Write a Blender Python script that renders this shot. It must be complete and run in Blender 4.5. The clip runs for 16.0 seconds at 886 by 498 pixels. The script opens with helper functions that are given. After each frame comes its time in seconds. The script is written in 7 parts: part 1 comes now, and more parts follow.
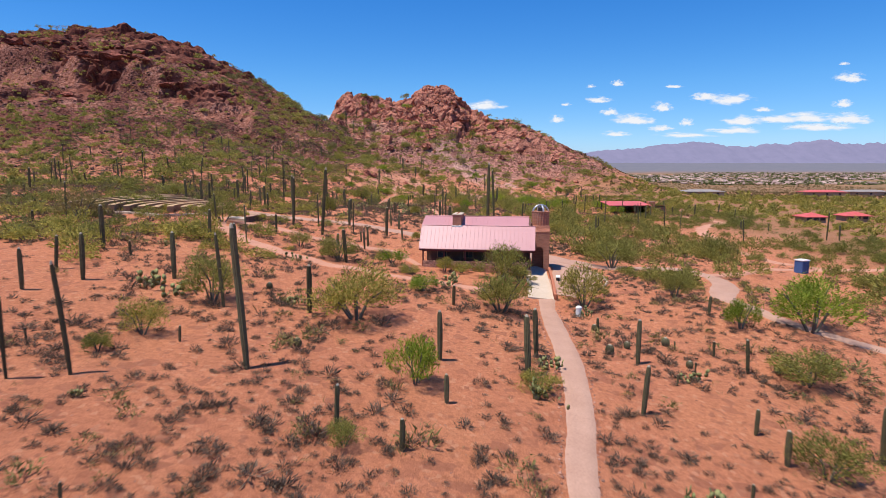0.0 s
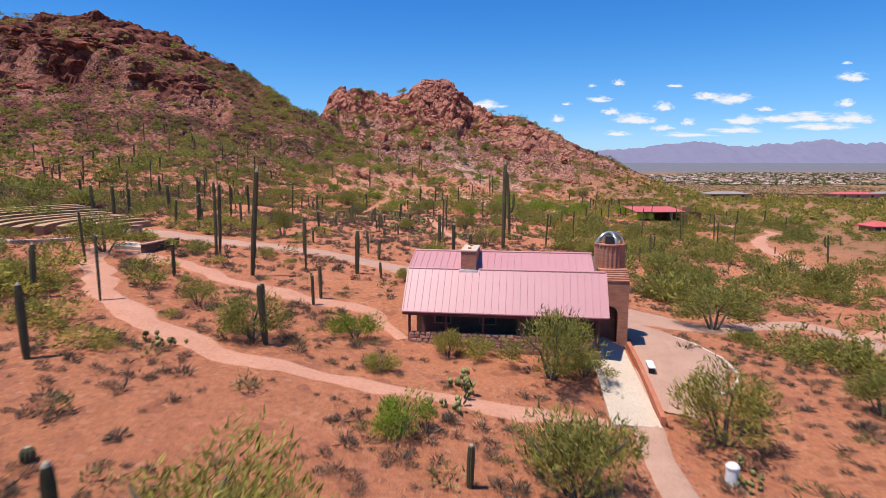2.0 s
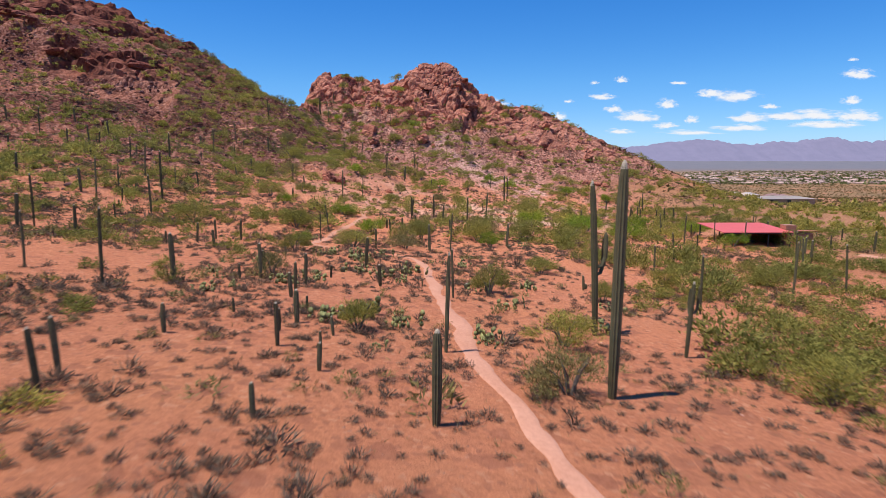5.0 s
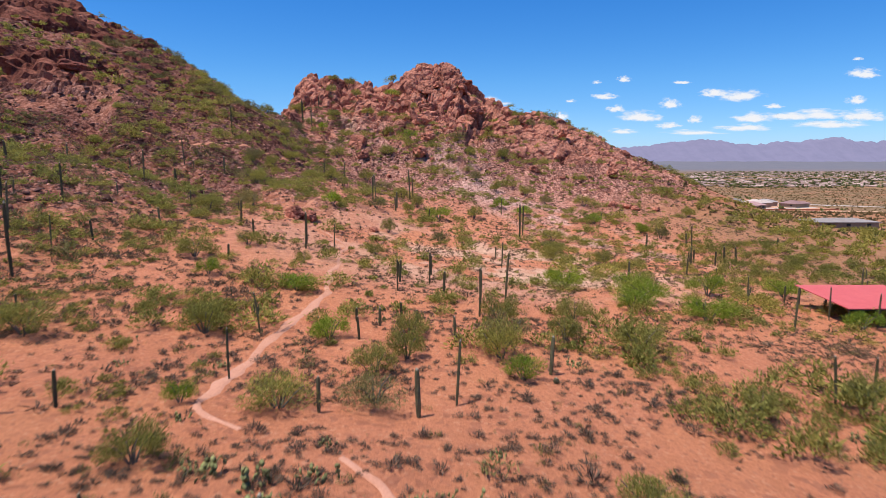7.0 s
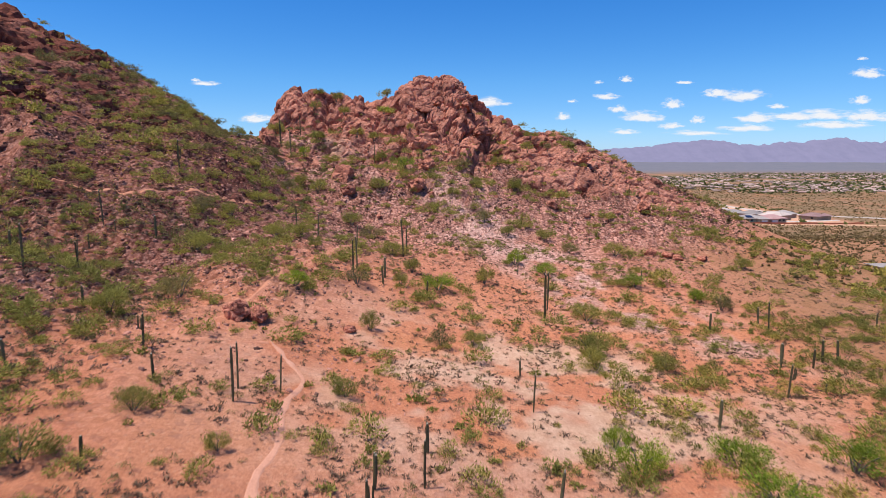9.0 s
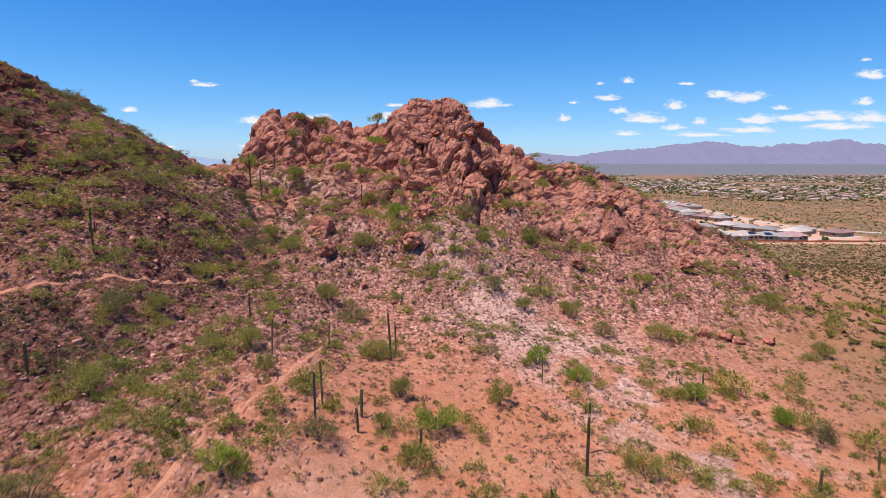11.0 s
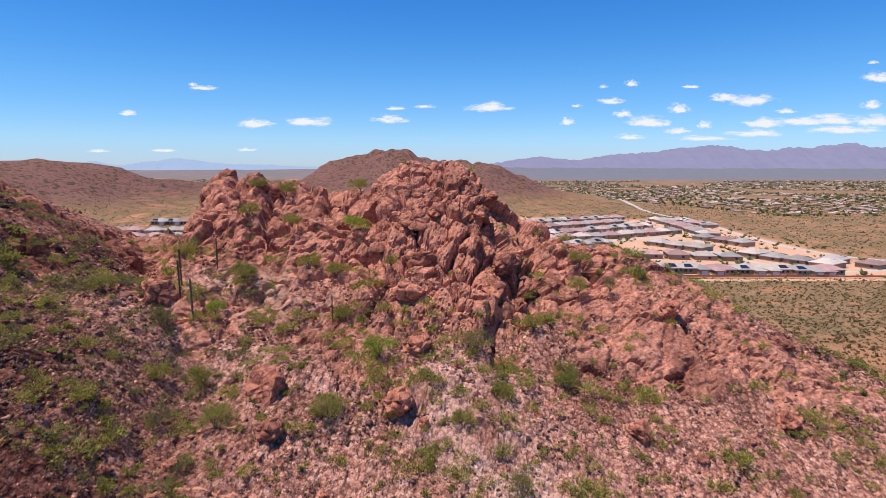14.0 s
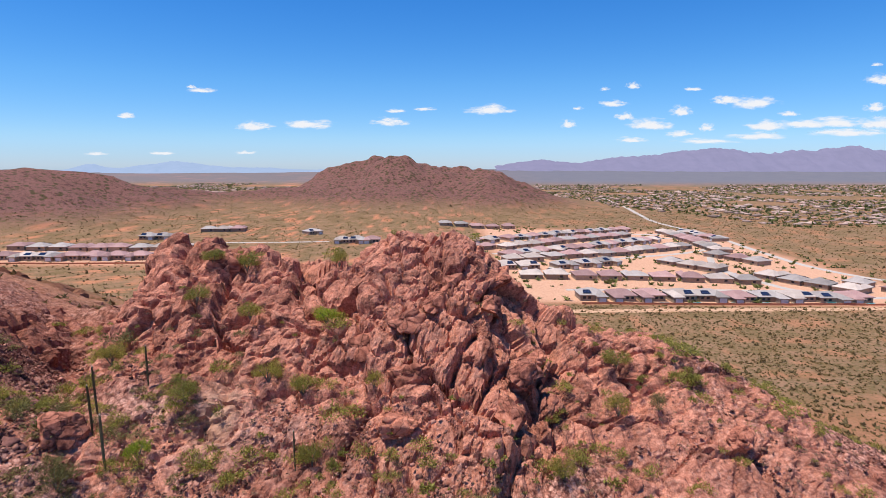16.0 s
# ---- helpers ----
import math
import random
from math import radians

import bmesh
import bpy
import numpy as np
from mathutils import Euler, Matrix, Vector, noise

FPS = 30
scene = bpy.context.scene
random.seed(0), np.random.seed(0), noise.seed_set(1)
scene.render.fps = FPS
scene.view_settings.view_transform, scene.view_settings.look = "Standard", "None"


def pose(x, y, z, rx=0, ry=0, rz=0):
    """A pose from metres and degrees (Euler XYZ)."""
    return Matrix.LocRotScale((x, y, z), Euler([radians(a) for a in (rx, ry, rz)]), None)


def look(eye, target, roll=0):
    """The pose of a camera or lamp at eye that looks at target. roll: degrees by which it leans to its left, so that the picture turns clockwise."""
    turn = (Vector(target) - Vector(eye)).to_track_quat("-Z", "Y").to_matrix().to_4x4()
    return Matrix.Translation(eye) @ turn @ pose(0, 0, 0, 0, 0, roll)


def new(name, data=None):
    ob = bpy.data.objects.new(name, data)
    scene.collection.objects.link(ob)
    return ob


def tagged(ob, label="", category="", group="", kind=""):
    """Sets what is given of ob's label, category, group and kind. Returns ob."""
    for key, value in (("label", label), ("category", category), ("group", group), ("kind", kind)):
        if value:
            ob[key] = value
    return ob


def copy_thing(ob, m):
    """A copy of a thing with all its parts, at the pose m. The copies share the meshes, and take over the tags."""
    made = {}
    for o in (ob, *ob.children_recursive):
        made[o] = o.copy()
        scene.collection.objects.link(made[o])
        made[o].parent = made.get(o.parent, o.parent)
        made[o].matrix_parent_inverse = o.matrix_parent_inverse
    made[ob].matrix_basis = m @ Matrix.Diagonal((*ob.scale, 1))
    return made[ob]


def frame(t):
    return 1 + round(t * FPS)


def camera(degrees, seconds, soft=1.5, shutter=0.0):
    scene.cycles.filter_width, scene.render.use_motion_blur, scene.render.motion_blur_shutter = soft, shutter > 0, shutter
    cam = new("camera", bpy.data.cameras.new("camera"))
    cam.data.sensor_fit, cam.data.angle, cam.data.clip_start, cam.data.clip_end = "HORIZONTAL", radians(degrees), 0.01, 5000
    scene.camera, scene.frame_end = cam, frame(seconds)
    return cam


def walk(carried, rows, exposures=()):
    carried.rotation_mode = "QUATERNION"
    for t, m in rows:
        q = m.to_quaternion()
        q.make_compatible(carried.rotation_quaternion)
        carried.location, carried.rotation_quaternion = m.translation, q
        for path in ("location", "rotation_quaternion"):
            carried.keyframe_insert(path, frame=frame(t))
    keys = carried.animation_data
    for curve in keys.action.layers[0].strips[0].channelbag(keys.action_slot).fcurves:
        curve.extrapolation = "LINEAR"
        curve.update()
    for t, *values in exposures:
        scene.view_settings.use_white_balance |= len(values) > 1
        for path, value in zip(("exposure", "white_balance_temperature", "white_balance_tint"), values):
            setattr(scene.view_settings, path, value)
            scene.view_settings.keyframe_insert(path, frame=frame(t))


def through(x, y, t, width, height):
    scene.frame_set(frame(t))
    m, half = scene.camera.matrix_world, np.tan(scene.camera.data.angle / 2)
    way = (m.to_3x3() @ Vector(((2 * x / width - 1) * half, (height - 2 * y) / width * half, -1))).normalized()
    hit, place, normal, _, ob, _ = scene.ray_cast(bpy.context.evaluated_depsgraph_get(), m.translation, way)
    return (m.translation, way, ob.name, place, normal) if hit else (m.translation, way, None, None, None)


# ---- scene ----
# Camera: seconds, eye, tilt and turn in degrees
cam = camera(73.7, 16.0, soft=0.5, shutter=0.3)
PATH = [
    (0, 0.00, 0.00, 11.89, -7.91, -0.16),
    (0.5, -0.12, 6.78, 11.86, -7.91, -0.16),
    (1, -0.09, 14.11, 11.87, -7.91, -0.16),
    (1.5, 0.01, 21.94, 11.93, -7.91, -0.16),
    (2, -0.01, 30.25, 11.97, -7.92, -0.16),
    (2.5, -0.06, 38.79, 12.04, -7.94, -0.15),
    (3, -0.11, 47.95, 12.18, -7.97, -0.14),
    (3.5, -0.13, 57.38, 12.19, -8.00, -0.13),
    (6, -0.01, 108.14, 13.74, -8.15, -0.09),
    (6.5, 0.01, 118.24, 16.31, -8.16, -0.06),
    (7, 0.05, 128.31, 19.58, -8.16, -0.04),
    (7.5, 0.05, 138.33, 22.88, -8.18, -0.01),
    (8, -0.02, 148.39, 25.98, -8.21, -0.00),
    (8.5, -0.12, 158.31, 28.81, -8.23, 0.00),
    (9, -0.25, 168.06, 31.68, -8.24, 0.00),
    (11.5, -0.29, 216.10, 49.29, -8.24, 0.05),
    (12, -0.35, 225.37, 53.22, -8.23, 0.08),
    (12.5, -0.34, 234.63, 57.11, -8.21, 0.11),
    (13, -0.32, 243.85, 60.97, -8.18, 0.14),
    (13.5, -0.25, 253.01, 64.87, -8.16, 0.16),
    (14, -0.22, 262.18, 68.73, -8.15, 0.16),
    (14.5, -0.17, 271.40, 72.66, -8.13, 0.16),
    (15, -0.15, 280.79, 76.70, -8.10, 0.17),
    (15.5, -0.13, 290.09, 80.75, -8.08, 0.18),
    (16, -0.10, 299.34, 84.67, -8.07, 0.19),
]
walk(cam, [(t, pose(x, y, z, 90 + tilt, 0, turn)) for t, x, y, z, tilt, turn in PATH],
     exposures=[(0, 0.32, 6540, 10), (16, 0.32, 6540, 10)])
import functools

# ---- light ----
SUN_ELEVATION, SUN_AZIMUTH = 70.5, 246.0          # degrees; azimuth clockwise from +y
world = bpy.data.worlds.new("world")
scene.world = world
world.use_nodes = True
nt = world.node_tree
sky = nt.nodes.new("ShaderNodeTexSky")
sky.sky_type = "NISHITA"
sky.sun_disc = False
sky.sun_elevation, sky.sun_rotation = radians(SUN_ELEVATION), radians(SUN_AZIMUTH)
sky.air_density, sky.dust_density, sky.ozone_density = 1.0, 0.0, 6.0
sky.altitude = 900
background = nt.nodes["Background"]
background.inputs["Strength"].default_value = 0.103
deeper = nt.nodes.new("ShaderNodeHueSaturation")
deeper.inputs["Saturation"].default_value = 1.25
nt.links.new(sky.outputs[0], deeper.inputs["Color"])
tint = nt.nodes.new("ShaderNodeMix")
tint.data_type, tint.blend_type = "RGBA", "MULTIPLY"
tint.inputs[0].default_value = 1.0
aim = nt.nodes.new("ShaderNodeTexCoord")
rise = nt.nodes.new("ShaderNodeSeparateXYZ")
nt.links.new(aim.outputs["Generated"], rise.inputs[0])
dome = nt.nodes.new("ShaderNodeValToRGB")          # milky air low over the valley, deep blue above
dome.color_ramp.elements[0].position, dome.color_ramp.elements[0].color = 0.0, (0.57, 0.71, 1.12, 1)
dome.color_ramp.elements[1].position, dome.color_ramp.elements[1].color = 0.30, (0.60, 0.95, 1.22, 1)
low_air = dome.color_ramp.elements.new(0.045)
low_air.color = (0.72, 0.87, 1.12, 1)
middle = dome.color_ramp.elements.new(0.13)
middle.color = (0.76, 0.97, 1.15, 1)
nt.links.new(rise.outputs[2], dome.inputs["Fac"])
nt.links.new(dome.outputs["Color"], tint.inputs[7])
nt.links.new(deeper.outputs[0], tint.inputs[6])
nt.links.new(tint.outputs[2], background.inputs["Color"])
sun_data = bpy.data.lights.new("sun", "SUN")
sun_data.energy, sun_data.angle, sun_data.color = 4.8, radians(0.5), (1.0, 0.94, 0.84)
sun = new("sun", sun_data)
se, sa = radians(SUN_ELEVATION), radians(SUN_AZIMUTH)
to_sun = Vector((math.sin(sa) * math.cos(se), math.cos(sa) * math.cos(se), math.sin(se)))
sun.matrix_world = look(to_sun * 300, (0, 0, 0))
rng = np.random.default_rng(7)


# ---- materials ----
def node_material(name, roughness=0.9, specular=0.2):
    mat = bpy.data.materials.new(name)
    mat.use_nodes = True
    bsdf = mat.node_tree.nodes["Principled BSDF"]
    bsdf.inputs["Roughness"].default_value = roughness
    bsdf.inputs["Specular IOR Level"].default_value = specular
    return mat, mat.node_tree, bsdf


def noise_node(tree, scale, detail=4.0, rough=0.6, coord="Object"):
    tc = tree.nodes.new("ShaderNodeTexCoord")
    n = tree.nodes.new("ShaderNodeTexNoise")
    n.inputs["Scale"].default_value, n.inputs["Detail"].default_value, n.inputs["Roughness"].default_value = scale, detail, rough
    tree.links.new(tc.outputs[coord], n.inputs["Vector"])
    return n.outputs["Fac"]


def ramp(tree, fac, stops):
    r = tree.nodes.new("ShaderNodeValToRGB")
    while len(r.color_ramp.elements) < len(stops):
        r.color_ramp.elements.new(0.5)
    for e, (p, c) in zip(r.color_ramp.elements, stops):
        e.position, e.color = p, (*c, 1)
    tree.links.new(fac, r.inputs["Fac"])
    return r.outputs["Color"]


def mix(tree, fac, a, b, kind="MIX"):
    m = tree.nodes.new("ShaderNodeMix")
    m.data_type, m.blend_type = "RGBA", kind
    for socket, value in ((m.inputs[0], fac), (m.inputs[6], a), (m.inputs[7], b)):
        if isinstance(value, bpy.types.NodeSocket):
            tree.links.new(value, socket)
        elif isinstance(value, tuple):
            socket.default_value = (*value, 1)
        else:
            socket.default_value = value
    return m.outputs[2]


def bump(tree, bsdf, height, strength, distance):
    b = tree.nodes.new("ShaderNodeBump")
    b.inputs["Strength"].default_value, b.inputs["Distance"].default_value = strength, distance
    tree.links.new(height, b.inputs["Height"])
    tree.links.new(b.outputs[0], bsdf.inputs["Normal"])


def varied(name, dark, light, scale, fine=None, roughness=0.9, relief=0.3, depth=0.03, metal=0.0, per_piece=0.0, island=0.0, specular=0.2):
    """A surface whose colour wanders between two tones at two scales, with fine relief."""
    mat, tree, bsdf = node_material(name, roughness, specular)
    a = noise_node(tree, scale)
    b = noise_node(tree, fine or scale * 9)
    dark, light = tuple(v * 0.88 for v in dark), tuple(v * 0.88 for v in light)
    col = ramp(tree, a, [(0.3, dark), (0.7, light)])
    col = mix(tree, 0.35, col, ramp(tree, b, [(0.25, tuple(v * 0.6 for v in dark)), (0.75, tuple(min(1, v * 1.25) for v in light))]))
    source = None
    if per_piece:
        source, amount = tree.nodes.new("ShaderNodeObjectInfo").outputs["Random"], per_piece
    if island:
        source, amount = tree.nodes.new("ShaderNodeNewGeometry").outputs["Random Per Island"], island
    if source is not None:
        tone = ramp(tree, source, [(0.0, (1 - amount,) * 3), (1.0, (1 + amount * 0.6,) * 3)])
        col = mix(tree, 1.0, col, tone, "MULTIPLY")
    tree.links.new(col, bsdf.inputs["Base Color"])
    bsdf.inputs["Metallic"].default_value = metal
    if relief:
        bump(tree, bsdf, b, relief, depth)
    return mat


def ground_material():
    """Red desert soil, pale scree and purple-red rubble, by the kind of ground that the sheet carries."""
    mat, tree, bsdf = node_material("desert_ground", 0.95, 0.1)
    kinds = tree.nodes.new("ShaderNodeVertexColor")
    kinds.layer_name = "kind_of_ground"
    split = tree.nodes.new("ShaderNodeSeparateColor")
    tree.links.new(kinds.outputs["Color"], split.inputs[0])
    big, mid, fine = noise_node(tree, 0.06, 5), noise_node(tree, 0.45, 6, 0.65), noise_node(tree, 3.0, 6, 0.7)
    soil = ramp(tree, mid, [(0.28, (0.43, 0.142, 0.068)), (0.5, (0.56, 0.192, 0.097)), (0.72, (0.65, 0.255, 0.137))])
    soil = mix(tree, ramp(tree, big, [(0.45, (0, 0, 0)), (0.7, (0.6, 0.6, 0.6))]), soil, (0.66, 0.265, 0.110))
    soil = mix(tree, 0.42, soil, ramp(tree, fine, [(0.36, (0.27, 0.085, 0.045)), (0.60, (0.72, 0.29, 0.155))]))
    grit = noise_node(tree, 14.0, 4, 0.7)
    soil = mix(tree, 0.25, soil, ramp(tree, grit, [(0.38, (0.20, 0.07, 0.04)), (0.60, (0.76, 0.34, 0.20))]))
    scree = ramp(tree, mid, [(0.32, (0.52, 0.280, 0.215)), (0.62, (0.77, 0.51, 0.420))])
    scree = mix(tree, 0.45, scree, ramp(tree, fine, [(0.38, (0.20, 0.085, 0.07)), (0.60, (0.68, 0.45, 0.37))]))
    rubble, level = rock_tones(tree, 1.0)
    pieces = tree.nodes.new("ShaderNodeTexVoronoi")
    pieces.inputs["Scale"].default_value = 1.15
    tree.links.new(tree.nodes.new("ShaderNodeTexCoord").outputs["Object"], pieces.inputs["Vector"])
    tone = tree.nodes.new("ShaderNodeSeparateColor")
    tree.links.new(pieces.outputs["Color"], tone.inputs[0])
    lumps = ramp(tree, tone.outputs[0], [(0.0, (0.11, 0.044, 0.038)), (0.3, (0.35, 0.145, 0.112)), (0.7, (0.64, 0.320, 0.260)), (1.0, (0.90, 0.56, 0.470))])
    chips = tree.nodes.new("ShaderNodeTexVoronoi")
    chips.inputs["Scale"].default_value = 3.4
    tree.links.new(tree.nodes.new("ShaderNodeTexCoord").outputs["Object"], chips.inputs["Vector"])
    chip_tone = tree.nodes.new("ShaderNodeSeparateColor")
    tree.links.new(chips.outputs["Color"], chip_tone.inputs[0])
    lumps = mix(tree, 0.5, lumps, ramp(tree, chip_tone.outputs[0], [(0.0, (0.11, 0.044, 0.038)), (0.5, (0.48, 0.210, 0.162)), (1.0, (0.80, 0.48, 0.395))]))
    solid = mix(tree, 0.22, rubble, lumps)
    solid = mix(tree, 1.0, solid, (0.98, 0.98, 0.93), "MULTIPLY")
    rubble = mix(tree, 0.66, rubble, lumps)
    # shade between the stones, darkened into the colour along the gaps
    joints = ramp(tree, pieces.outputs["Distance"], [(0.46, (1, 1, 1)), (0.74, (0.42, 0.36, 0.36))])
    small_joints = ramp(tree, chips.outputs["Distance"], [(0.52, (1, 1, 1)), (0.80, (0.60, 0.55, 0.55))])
    gap_shade = mix(tree, 1.0, joints, small_joints, "MULTIPLY")
    rubble = mix(tree, 1.0, rubble, gap_shade, "MULTIPLY")
    rubble = mix(tree, 1.0, rubble, (0.97, 0.99, 0.95), "MULTIPLY")
    scree = mix(tree, ramp(tree, tone.outputs[1], [(0.6, (0, 0, 0)), (0.85, (0.55, 0.55, 0.55))]), scree, lumps)
    scree = mix(tree, 0.7, scree, gap_shade, "MULTIPLY")
    stony = tree.nodes.new("ShaderNodeMath")
    stony.operation = "MULTIPLY_ADD"
    stony.inputs[1].default_value = -0.45
    tree.links.new(chips.outputs["Distance"], stony.inputs[0])
    bigger = tree.nodes.new("ShaderNodeMath")
    bigger.operation = "MULTIPLY"
    bigger.inputs[1].default_value = -1.0
    tree.links.new(pieces.outputs["Distance"], bigger.inputs[0])
    tree.links.new(bigger.outputs[0], stony.inputs[2])
    flecks = ramp(tree, chip_tone.outputs[1], [(0.84, (0, 0, 0)), (0.92, (0.45, 0.45, 0.45))])
    soil = mix(tree, flecks, soil, ramp(tree, chip_tone.outputs[2], [(0.4, (0.26, 0.10, 0.07)), (0.6, (0.66, 0.33, 0.20))]))
    soil = mix(tree, ramp(tree, tone.outputs[2], [(0.86, (0, 0, 0)), (0.95, (0.5, 0.5, 0.5))]), soil, (0.30, 0.11, 0.07))
    far = ramp(tree, noise_node(tree, 0.012, 8, 0.7), [(0.35, (0.20, 0.122, 0.066)), (0.5, (0.29, 0.165, 0.098)), (0.65, (0.21, 0.128, 0.069))])
    dots = tree.nodes.new("ShaderNodeTexVoronoi")
    dots.inputs["Scale"].default_value = 0.42
    tree.links.new(tree.nodes.new("ShaderNodeTexCoord").outputs["Object"], dots.inputs["Vector"])
    far = mix(tree, ramp(tree, noise_node(tree, 0.045, 6, 0.75), [(0.42, (0, 0, 0)), (0.60, (0.8, 0.8, 0.8))]), far, (0.165, 0.108, 0.048))
    far = mix(tree, ramp(tree, dots.outputs["Distance"], [(0.26, (0.85, 0.85, 0.85)), (0.46, (0, 0, 0))]), far, (0.115, 0.095, 0.040))
    depth = tree.nodes.new("ShaderNodeVertexColor")
    depth.layer_name = "distance_of_ground"
    bare = depth.outputs["Alpha"]
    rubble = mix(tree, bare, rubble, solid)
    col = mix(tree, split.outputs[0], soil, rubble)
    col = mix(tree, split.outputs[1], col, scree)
    sand = ramp(tree, mid, [(0.30, (0.50, 0.260, 0.160)), (0.62, (0.68, 0.430, 0.300))])
    sand = mix(tree, 0.3, sand, ramp(tree, fine, [(0.36, (0.34, 0.17, 0.10)), (0.60, (0.70, 0.46, 0.33))]))
    col = mix(tree, kinds.outputs["Alpha"], col, sand)
    hills = ramp(tree, noise_node(tree, 0.09, 9, 0.9), [(0.40, (0.050, 0.024, 0.020)), (0.52, (0.205, 0.098, 0.082)), (0.62, (0.088, 0.048, 0.038))])
    col = mix(tree, split.outputs[2], col, far)
    dsplit = tree.nodes.new("ShaderNodeSeparateColor")
    tree.links.new(depth.outputs["Color"], dsplit.inputs[0])
    clumps = tree.nodes.new("ShaderNodeTexVoronoi")
    clumps.inputs["Scale"].default_value = 0.085
    tree.links.new(tree.nodes.new("ShaderNodeTexCoord").outputs["Object"], clumps.inputs["Vector"])
    hills = mix(tree, ramp(tree, clumps.outputs["Distance"], [(0.25, (0.9, 0.9, 0.9)), (0.42, (0, 0, 0))]), hills, (0.060, 0.048, 0.022))
    col = mix(tree, dsplit.outputs[0], col, hills)
    # haze over the far slope, painted in as a blue-grey base colour
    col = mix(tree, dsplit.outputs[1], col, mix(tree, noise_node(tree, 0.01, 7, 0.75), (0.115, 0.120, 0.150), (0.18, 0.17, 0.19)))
    col = mix(tree, dsplit.outputs[2], col, mix(tree, 1.0, col, (0.38, 0.31, 0.31), "MULTIPLY"))
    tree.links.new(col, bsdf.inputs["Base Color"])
    bump(tree, bsdf, mix(tree, split.outputs[0], mix(tree, 0.7, fine, grit), mix(tree, mix(tree, bare, (0.72, 0.72, 0.72), (0.40, 0.40, 0.40)), level, stony.outputs[0])), 1.0, 0.24)
    return mat


def leaf_material(name, dark, light, through=0.4):
    """Thin leaves: each clump has its own tone, and some light passes through."""
    mat, tree, bsdf = node_material(name, 0.8, 0.15)
    own = tree.nodes.new("ShaderNodeNewGeometry").outputs["Random Per Island"]
    whole = tree.nodes.new("ShaderNodeObjectInfo").outputs["Random"]
    col = ramp(tree, own, [(0.0, dark), (1.0, light)])
    col = mix(tree, 1.0, col, ramp(tree, whole, [(0.0, (0.75, 0.78, 0.75)), (0.5, (1.0, 1.0, 1.0)), (1.0, (1.2, 1.12, 1.0))]), "MULTIPLY")
    col = mix(tree, 1.0, col, ramp(tree, noise_node(tree, 0.09, 3), [(0.3, (0.8, 0.85, 0.85)), (0.7, (1.2, 1.12, 1.0))]), "MULTIPLY")
    tree.links.new(col, bsdf.inputs["Base Color"])
    thin = tree.nodes.new("ShaderNodeBsdfTranslucent")
    tree.links.new(col, thin.inputs["Color"])
    blend = tree.nodes.new("ShaderNodeMixShader")
    blend.inputs[0].default_value = through
    tree.links.new(bsdf.outputs[0], blend.inputs[1])
    tree.links.new(thin.outputs[0], blend.inputs[2])
    tree.links.new(blend.outputs[0], tree.nodes["Material Output"].inputs["Surface"])
    return mat


def rock_tones(tree, near_scale=1.0):
    """Weathered rhyolite: pink to orange faces, maroon varnish, dark cracks. Gives the colour and a height."""
    big = noise_node(tree, 0.16 * near_scale, 5, 0.6)
    mid = noise_node(tree, 0.7 * near_scale, 7, 0.7)
    fine = noise_node(tree, 3.5 * near_scale, 6, 0.75)
    col = ramp(tree, mid, [(0.30, (0.21, 0.080, 0.060)), (0.42, (0.43, 0.165, 0.115)), (0.56, (0.56, 0.238, 0.168)), (0.72, (0.67, 0.335, 0.245))])
    col = mix(tree, ramp(tree, big, [(0.42, (0, 0, 0)), (0.62, (0.55, 0.55, 0.55))]), col, (0.50, 0.20, 0.115))
    col = mix(tree, 0.5, col, ramp(tree, fine, [(0.37, (0.14, 0.056, 0.044)), (0.48, (0.48, 0.205, 0.148)), (0.63, (0.72, 0.375, 0.285))]))
    tc = tree.nodes.new("ShaderNodeTexCoord")
    cracks = tree.nodes.new("ShaderNodeTexVoronoi")
    cracks.feature = "DISTANCE_TO_EDGE"
    cracks.inputs["Scale"].default_value = 0.55 * near_scale
    bent = tree.nodes.new("ShaderNodeMix")
    bent.data_type = "VECTOR"
    bent.inputs[0].default_value = 0.12
    warp = tree.nodes.new("ShaderNodeTexNoise")
    warp.inputs["Scale"].default_value = 0.9 * near_scale
    tree.links.new(tc.outputs["Object"], warp.inputs["Vector"])
    tree.links.new(tc.outputs["Object"], bent.inputs[4])
    spread = tree.nodes.new("ShaderNodeVectorMath")
    spread.operation = "SCALE"
    spread.inputs[3].default_value = 14.0
    tree.links.new(warp.outputs["Color"], spread.inputs[0])
    both = tree.nodes.new("ShaderNodeVectorMath")
    both.operation = "ADD"
    tree.links.new(tc.outputs["Object"], both.inputs[0])
    tree.links.new(spread.outputs[0], both.inputs[1])
    tree.links.new(both.outputs[0], bent.inputs[5])
    tree.links.new(bent.outputs[1], cracks.inputs["Vector"])
    gap = ramp(tree, cracks.outputs["Distance"], [(0.0, (0.12, 0.10, 0.10)), (0.045, (1, 1, 1))])
    col = mix(tree, 0.8, col, gap, "MULTIPLY")
    stain = noise_node(tree, 0.33 * near_scale, 6, 0.7)
    col = mix(tree, 1.0, col, ramp(tree, stain, [(0.38, (0.34, 0.275, 0.285)), (0.53, (1.0, 0.90, 0.86))]), "MULTIPLY")
    level = tree.nodes.new("ShaderNodeMath")
    level.operation = "MULTIPLY_ADD"
    level.inputs[1].default_value = 0.5
    tree.links.new(fine, level.inputs[0])
    tree.links.new(mid, level.inputs[2])
    return col, level.outputs[0]


